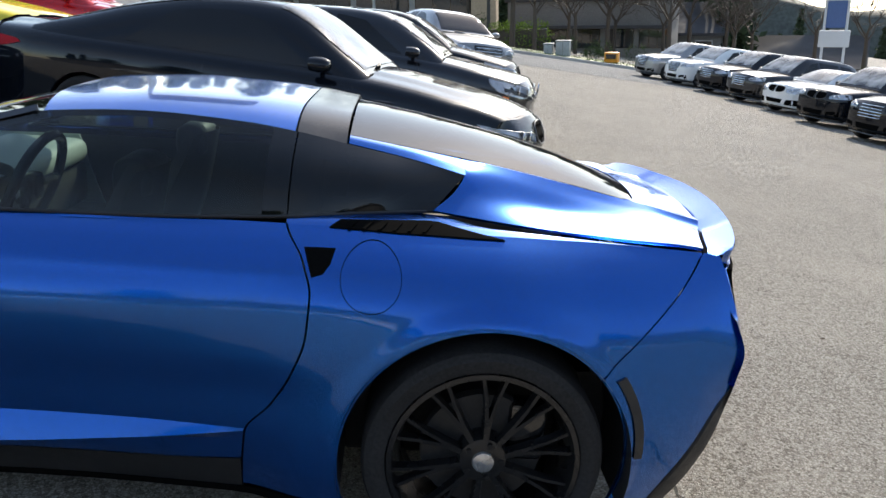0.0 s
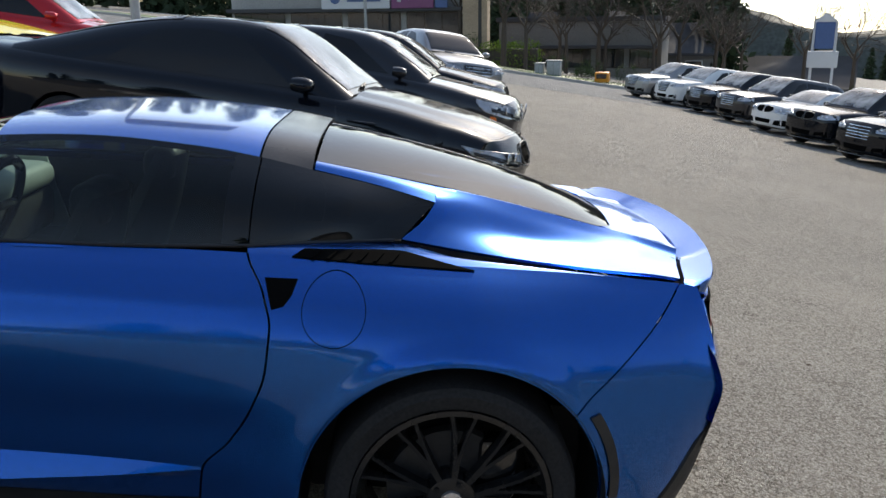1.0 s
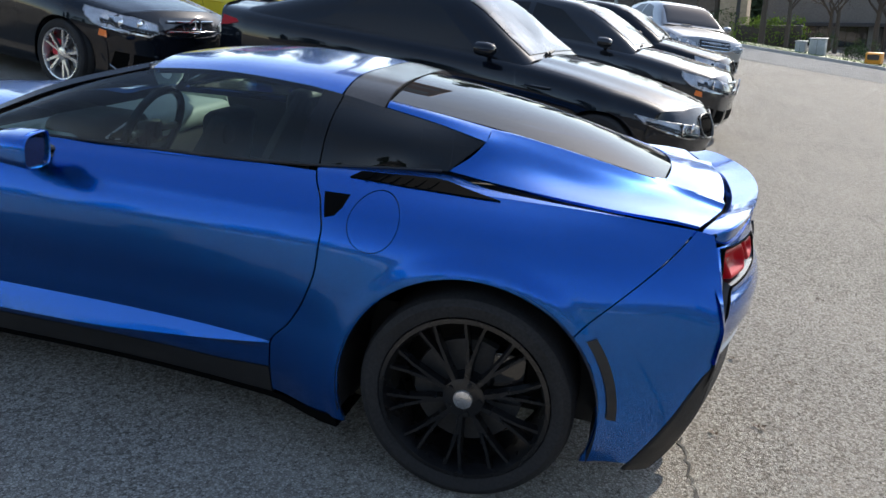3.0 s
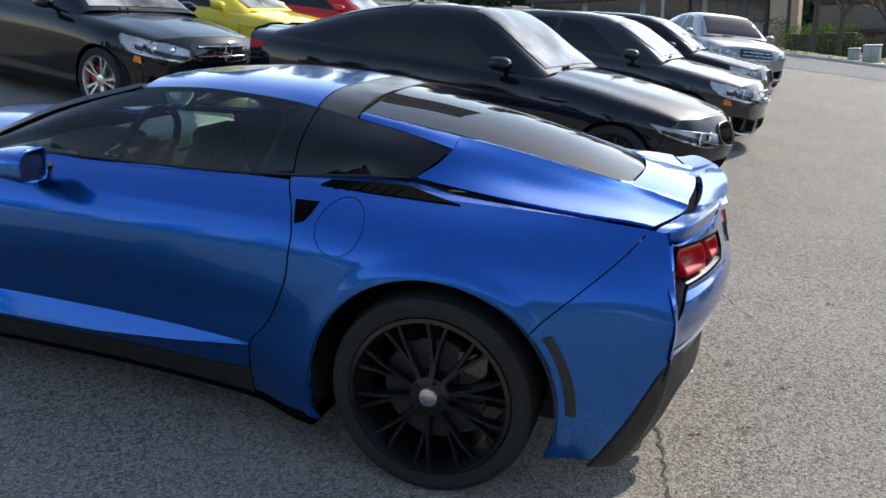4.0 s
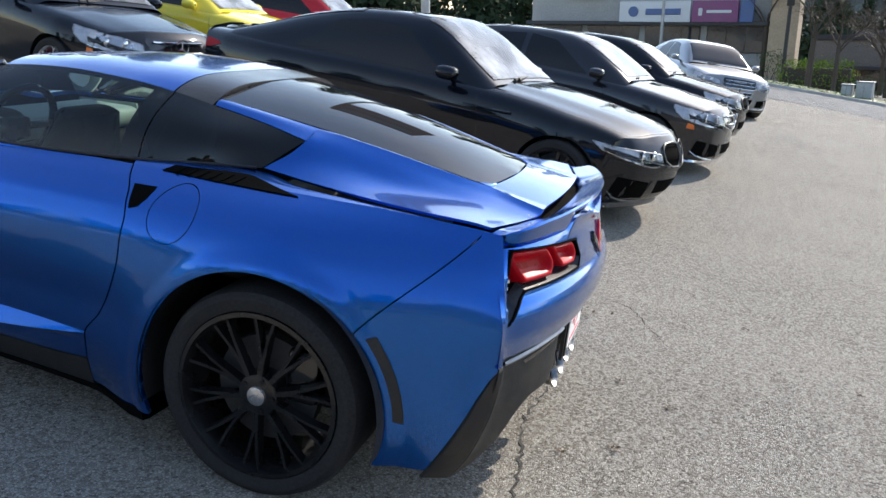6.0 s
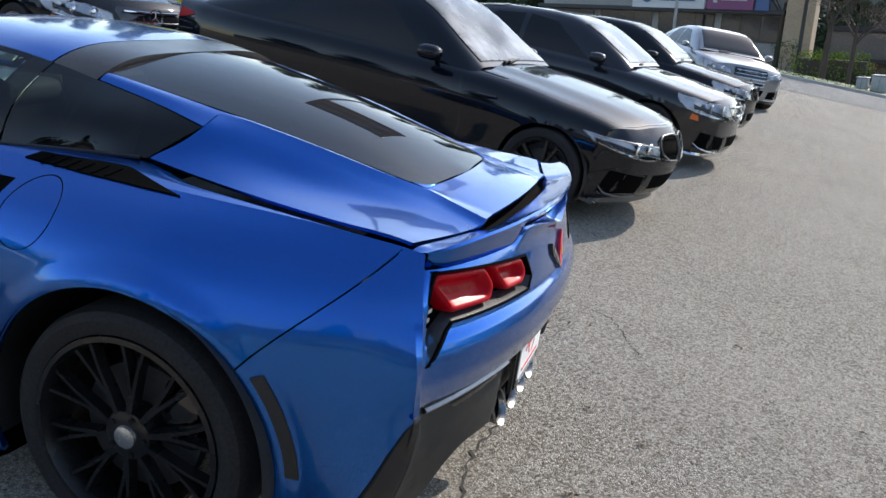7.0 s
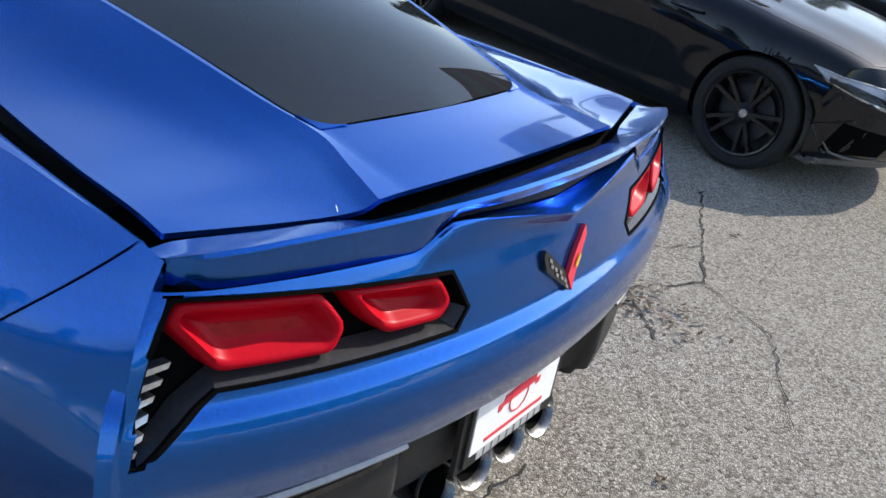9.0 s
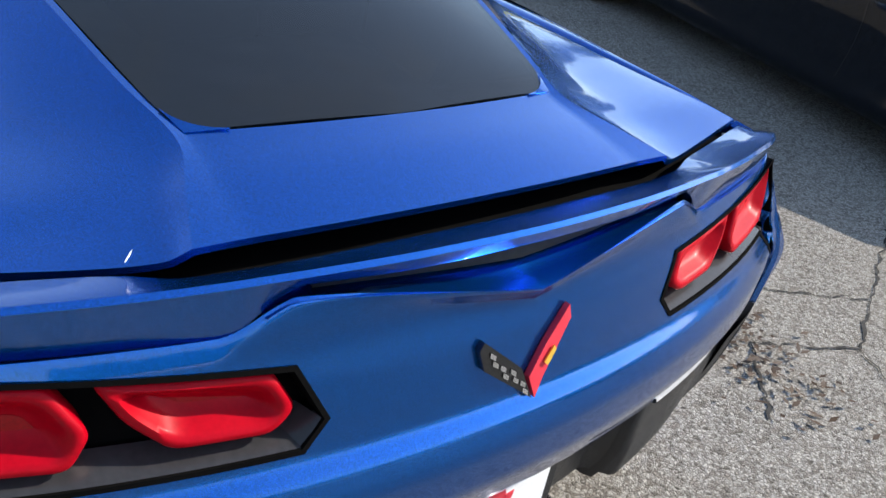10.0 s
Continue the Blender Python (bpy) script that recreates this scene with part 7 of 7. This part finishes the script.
def bare_tree(seed, h):
    r = random.Random(seed)
    t = thing("bare_tree", Matrix(), "leafless deciduous tree with fine twigs", "tree", "bare trees by the road")
    bm = bmesh.new()
    tube(bm, [(0, 0, -0.8), (0.04, 0.02, h * 0.2), (0.0, 0.05, h * 0.36)], [h * 0.022, h * 0.017, h * 0.013], 8)
    part("trunk", finish(bm), BARK, t)
    bm = bmesh.new()

    def grow(p, d, ln, rad, depth):
        q = p + d * ln
        midp = p + d * ln * 0.5 + Vector((r.gauss(0, 1), r.gauss(0, 1), r.gauss(0, 1))) * ln * 0.05
        tube(bm, [p, midp, q], [rad, rad * 0.8, rad * 0.6], 4 if depth < 2 else 3, False)
        if depth < 4:
            for _ in range(3 if depth < 3 else 4):
                nd = (d + Vector((r.gauss(0, 0.5), r.gauss(0, 0.5), r.gauss(0.10, 0.32)))).normalized()
                grow(q if r.random() < 0.6 else midp, nd, ln * r.uniform(0.6, 0.85), rad * 0.55, depth + 1)
    for k in range(5):
        a = 2 * math.pi * k / 5 + r.uniform(-0.3, 0.3)
        grow(Vector((0, 0.04, h * (0.28 + 0.02 * k))), Vector((math.cos(a) * 0.7, math.sin(a) * 0.7, 0.9)).normalized(), h * 0.20, h * 0.008, 0)
    part("crown", finish(bm), BARK, t)
    return t


def shrub(seed, w, h):
    r = random.Random(seed)
    t = thing("shrub", Matrix(), "dense dark evergreen shrub on the verge", "shrub", "shrubs on the verge")
    bm = bmesh.new()
    for k in range(5):
        tube(bm, [(r.uniform(-0.1, 0.1), r.uniform(-0.1, 0.1), -0.5), (r.uniform(-w, w) * 0.3, r.uniform(-w, w) * 0.3, h * 0.6)], [0.03, 0.01], 5)
    part("stem", finish(bm), BARK, t)
    bm = bmesh.new()
    for _ in range(60):
        a, z = r.uniform(0, 6.28), r.uniform(0.05, 1)
        k = math.sqrt(max(0.05, 1 - (z - 0.35) ** 2 / 0.6))
        clump(bm, r, (w * 0.45 * k * math.cos(a), w * 0.45 * k * math.sin(a), h * z * 0.9), 0.10, 9, (0.35, 0.35, 0.3), 1)
    part("crown", finish(bm), SHRUB, t)
    return t


firs = [conifer(11, 16), conifer(12, 13), conifer(13, 19)]
bares = [bare_tree(21, 9), bare_tree(22, 7)]
shrubs = [shrub(31, 2.2, 1.5), shrub(32, 3.0, 2.4), shrub(33, 1.6, 1.1)]
rnd = random.Random(77)
first = [True] * 3
for k in range(66):
    t = k / 65
    az = radians(-45 + 105 * t + rnd.uniform(-1, 1))
    dist = rnd.uniform(88, 135) if az < radians(23) else rnd.uniform(150, 190)
    i = k % 3
    # the taller firs at far left are unseen, added to darken the roof's reflections
    m = upright(math.sin(az) * dist, math.cos(az) * dist, rnd.uniform(0, 360), rnd.uniform(-4.0, -1.0)) @ Matrix.Scale(rnd.uniform(1.0, 1.5) if az < radians(-4) else rnd.uniform(0.6, 1.0) if az < radians(23) else rnd.uniform(0.35, 0.7), 4)
    if first[i]:
        firs[i].matrix_world = m
        first[i] = False
    else:
        o = copy_thing(firs[i], m)
        o.matrix_world = m
put = [(4.2, 51.5), (11.0, 50), (16.5, 48), (21, 49), (24, 58), (18, 54), (33, 62), (26.0, 61), (13.6, 52), (14.8, 55), (20.5, 56), (23.5, 52), (40, 60), (45, 58), (6.3, 45.6), (7.5, 45.0), (36, 60), (11.2, 53)]
for k, (x, y) in enumerate(put):
    m = upright(x, y, 70 * k)
    if k < 2:
        bares[k].matrix_world = m
    else:
        copy_thing(bares[k % 2], m)
put = [(4.6, 49.5, 1), (8.2, 47.5, 0), (9.8, 47.0, 1), (7.0, 48.5, 1), (11.4, 46.6, 2), (14.0, 46.5, 1), (17.5, 46.0, 0), (20, 45.5, 1), (23.5, 44.5, 1), (12.2, 48, 1), (27, 43.5, 1)]
used = set()
for k, (x, y, i) in enumerate(put):
    m = upright(x, y, 50 * k) @ Matrix.Scale(0.7, 4)
    if i not in used:
        shrubs[i].matrix_world = m
        used.add(i)
    else:
        copy_thing(shrubs[i], m)

# nearer firs that close the view beyond the road
for k in range(26):
    az, dist = radians(4 + 20 * k / 25 + rnd.uniform(-0.6, 0.6)), rnd.uniform(72, 98)
    copy_thing(firs[k % 3], upright(math.sin(az) * dist, math.cos(az) * dist, rnd.uniform(0, 360), -3.0) @ Matrix.Scale(rnd.uniform(0.5, 0.85) / firs[k % 3].scale.x, 4))

# an unseen stand of firs behind the building across the lot, added to darken reflections
for k in range(22):
    copy_thing(firs[k % 3], upright(-42 + 4 * k + rnd.uniform(-1.2, 1.2), rnd.uniform(-36, -31), rnd.uniform(0, 360), -0.5) @ Matrix.Scale(rnd.uniform(0.7, 1.05) / firs[k % 3].scale.x, 4))

# clipped hedge beside the shop
HEDGE = shader("hedge_green", (0.15, 0.22, 0.035), spec=0.1, rough=0.9, noise_scale=1.6, amount=0.4)
hedge = thing("hedge", upright(6.9, 47.6, -18), "sunlit yellow-green hedge beside the shop", "hedge")
bm = bmesh.new()
box(bm, (-1.8, -0.25, -0.4), (1.8, 0.25, 1.1), 0.08, 2)
part("stem", finish(bm), BARK, hedge)
bm = bmesh.new()
rnd = random.Random(41)
for k in range(260):
    clump(bm, rnd, (rnd.uniform(-2.0, 2.0), rnd.uniform(-0.4, 0.4), rnd.uniform(0.0, 1.45)), 0.09, 9, (0.3, 0.3, 0.25), 1)
part("crown", finish(bm), HEDGE, hedge)

# far wooded hill
HILL = shader("wooded_hill", (0.050, 0.060, 0.052), rough=1.0, noise_scale=0.08, amount=0.5, bump=1.0, bump_scale=0.6)
bm = bmesh.new()
rows = []
rnd = random.Random(5)
for j in range(9):
    row = []
    for i in range(121):
        az = radians(-60 + 170 * i / 120)
        ridge = (9 + 4 * math.sin(3.1 * az) + 2.5 * math.sin(9 * az + 1)) * ease([(-1.2, 1.0), (0.34, 1.0), (0.42, 0.35), (0.50, -0.05), (0.8, -0.1), (2.0, 0.3)], az) + rnd.uniform(-0.7, 0.7)
        k = j / 8
        d = 190 + 14 * k
        row.append((math.sin(az) * d, math.cos(az) * d, -14 + (14 + ridge) * math.sin(k * math.pi / 2)))
    rows.append(row)
sheet(bm, rows)
solid("backdrop_hill", finish(bm, 0, None, 180), HILL, LEAN.copy(), "dark wooded hill along the horizon", "hill", "", "structure")

# street furniture
lamp = thing("light_pole", upright(-1.9, 50.0), "slim grey pole in front of the shop", "pole")
bm = bmesh.new()
tube(bm, [(0, 0, -1), (0, 0, 9.5)], [0.11, 0.07], 10)
part("pole", finish(bm), POST, lamp)
bm = bmesh.new()
tube(bm, [(0, 0, 9.4), (0.5, -0.3, 9.8), (1.4, -0.8, 9.9)], [0.05, 0.04, 0.05], 8)
part("arm", finish(bm), POST, lamp)
pole2 = thing("traffic_pole", upright(5.2, 48.5), "dark signal pole with a hanging lamp head", "pole")
bm = bmesh.new()
tube(bm, [(0, 0, -1), (0, 0, 8.5)], [0.12, 0.09], 10)
part("pole", finish(bm), DARK_TRIM, pole2)
bm = bmesh.new()
box(bm, (-0.2, -0.25, 4.2), (0.2, 0.15, 5.3), 0.05, 2)
part("lamp_head", finish(bm), DARK_TRIM, pole2)
totem = thing("sign_tower", upright(29.0, 51.8, -30), "tall blue sign board on two white posts", "sign")
bm = bmesh.new()
box(bm, (-0.60, -0.25, 3.25), (0.60, 0.25, 5.0), 0.04, 1)
part("sign_face", finish(bm), SIGN_BLUE, totem)
bm = bmesh.new()
box(bm, (-0.95, -0.28, 2.0), (0.95, 0.28, 3.1), 0.04, 1)
part("sign_base_board", finish(bm), SIGN_WHITE, totem)
for s in (-1, 1):
    bm = bmesh.new()
    box(bm, (s * 0.68 - 0.08, -0.2, -3), (s * 0.68 + 0.08, 0.2, 5.0), 0.02, 1)
    part("post", finish(bm), SIGN_WHITE, totem)
bm = bmesh.new()
v = [bm.verts.new(p) for p in ((-0.8, -0.3, 5.0), (0.8, -0.3, 5.0), (0.8, 0.3, 5.0), (-0.8, 0.3, 5.0), (0, -0.3, 5.6), (0, 0.3, 5.6))]
for q in ((0, 1, 4), (3, 5, 2), (0, 4, 5, 3), (1, 2, 5, 4), (0, 3, 2, 1)):
    bm.faces.new([v[i] for i in q])
part("cap", finish(bm), SIGN_WHITE, totem)
bin_ = thing("newspaper_box", upright(10.5, 38.6, -25), "small orange street box on the grass verge", "street box")
ORANGE = shader("orange_enamel", (0.75, 0.28, 0.03), rough=0.5, noise_scale=3, amount=0.15)
bm = bmesh.new()
box(bm, (-0.34, -0.28, 0.15), (0.34, 0.28, 0.66), 0.05, 2)
part("cabinet", finish(bm), ORANGE, bin_)
bm = bmesh.new()
box(bm, (-0.26, -0.30, 0.34), (0.26, -0.27, 0.58), 0.02, 1)
part("front_window", finish(bm), GLOSS_BLACK, bin_)
for s in (-1, 1):
    bm = bmesh.new()
    box(bm, (s * 0.26 - 0.04, -0.2, -0.3), (s * 0.26 + 0.04, 0.2, 0.16), 0.01, 1)
    part("foot", finish(bm), DARK_TRIM, bin_)


for x, y, w, h in ((8.3, 40.2, 0.7, 0.85), (7.6, 40.6, 0.45, 0.6)):
    cab = thing("utility_box", upright(x, y, -20), "pale grey metal utility box on the verge", "utility box", "utility boxes on the verge")
    bm = bmesh.new()
    box(bm, (-w / 2, -0.3, -0.3), (w / 2, 0.3, h), 0.03, 2)
    bx = part("cabinet", finish(bm), POST, cab)
    bm = bmesh.new()
    box(bm, (-w / 2 - 0.04, -0.34, h), (w / 2 + 0.04, 0.34, h + 0.06), 0.02, 1)
    part("lid", finish(bm), POST, cab)
    bm = bmesh.new()
    box(bm, (-0.006, -0.306, 0.0), (0.006, -0.298, h - 0.05), 0.001, 1)
    part("door_gap", finish(bm), DARK_TRIM, bx)

# pylon sign of the lot, mirrored in the hatch glass
SIGN_BROWN = shader("brown_sign_face", (0.16, 0.085, 0.06), rough=0.5, noise_scale=0.8, amount=0.15)
pylon = thing("pylon_sign", upright(-5.8, 25.0, 12), "brown board sign on a tall steel pole", "sign")
bm = bmesh.new()
tube(bm, [(-2.6, 0, -1), (-2.6, 0, 11.0)], [0.16, 0.13], 12)
part("pole", finish(bm), POST, pylon)
bm = bmesh.new()
box(bm, (-2.7, -0.3, 10.4), (2.3, 0.3, 15.2), 0.08, 2)
board = part("board", finish(bm), SIGN_BROWN, pylon)
for z0, z1 in ((13.4, 14.4), (11.4, 11.9)):
    bm = bmesh.new()
    box(bm, (-2.3, -0.36, z0), (1.9, -0.29, z1), 0.02, 1)
    part("sign_bar", finish(bm), GREY_WALL, board)

# unseen pale cars across the lot, added to be mirrored along the blue flank
for x, k in ((-13.5, 6), (-9.8, 7), (-6.4, 3), (-2.6, 6), (1.2, 7), (5.0, 3), (9.2, 6)):
    copy_thing(far_cars[k], gpose(x, -13.5, 88))

# plain unseen building across the lot, behind the camera's side, added to darken reflections
DARK_WALL = shader("dark_render", (0.10, 0.10, 0.10), rough=0.85, noise_scale=0.7, amount=0.2, bump=0.4, bump_scale=20)
back = thing("unseen_rear_building", upright(-2, -19, 180), "plain dark low building added out of view across the lot", "building")
bm = bmesh.new()
box(bm, (-32, 0, -3), (32, 8, 5.2), 0.05, 1)
part("wall", finish(bm), DARK_WALL, back)
bm = bmesh.new()
box(bm, (-32.3, -0.4, 5.2), (32.3, 8, 5.7), 0.05, 1)
part("parapet", finish(bm), ROOFING, back)
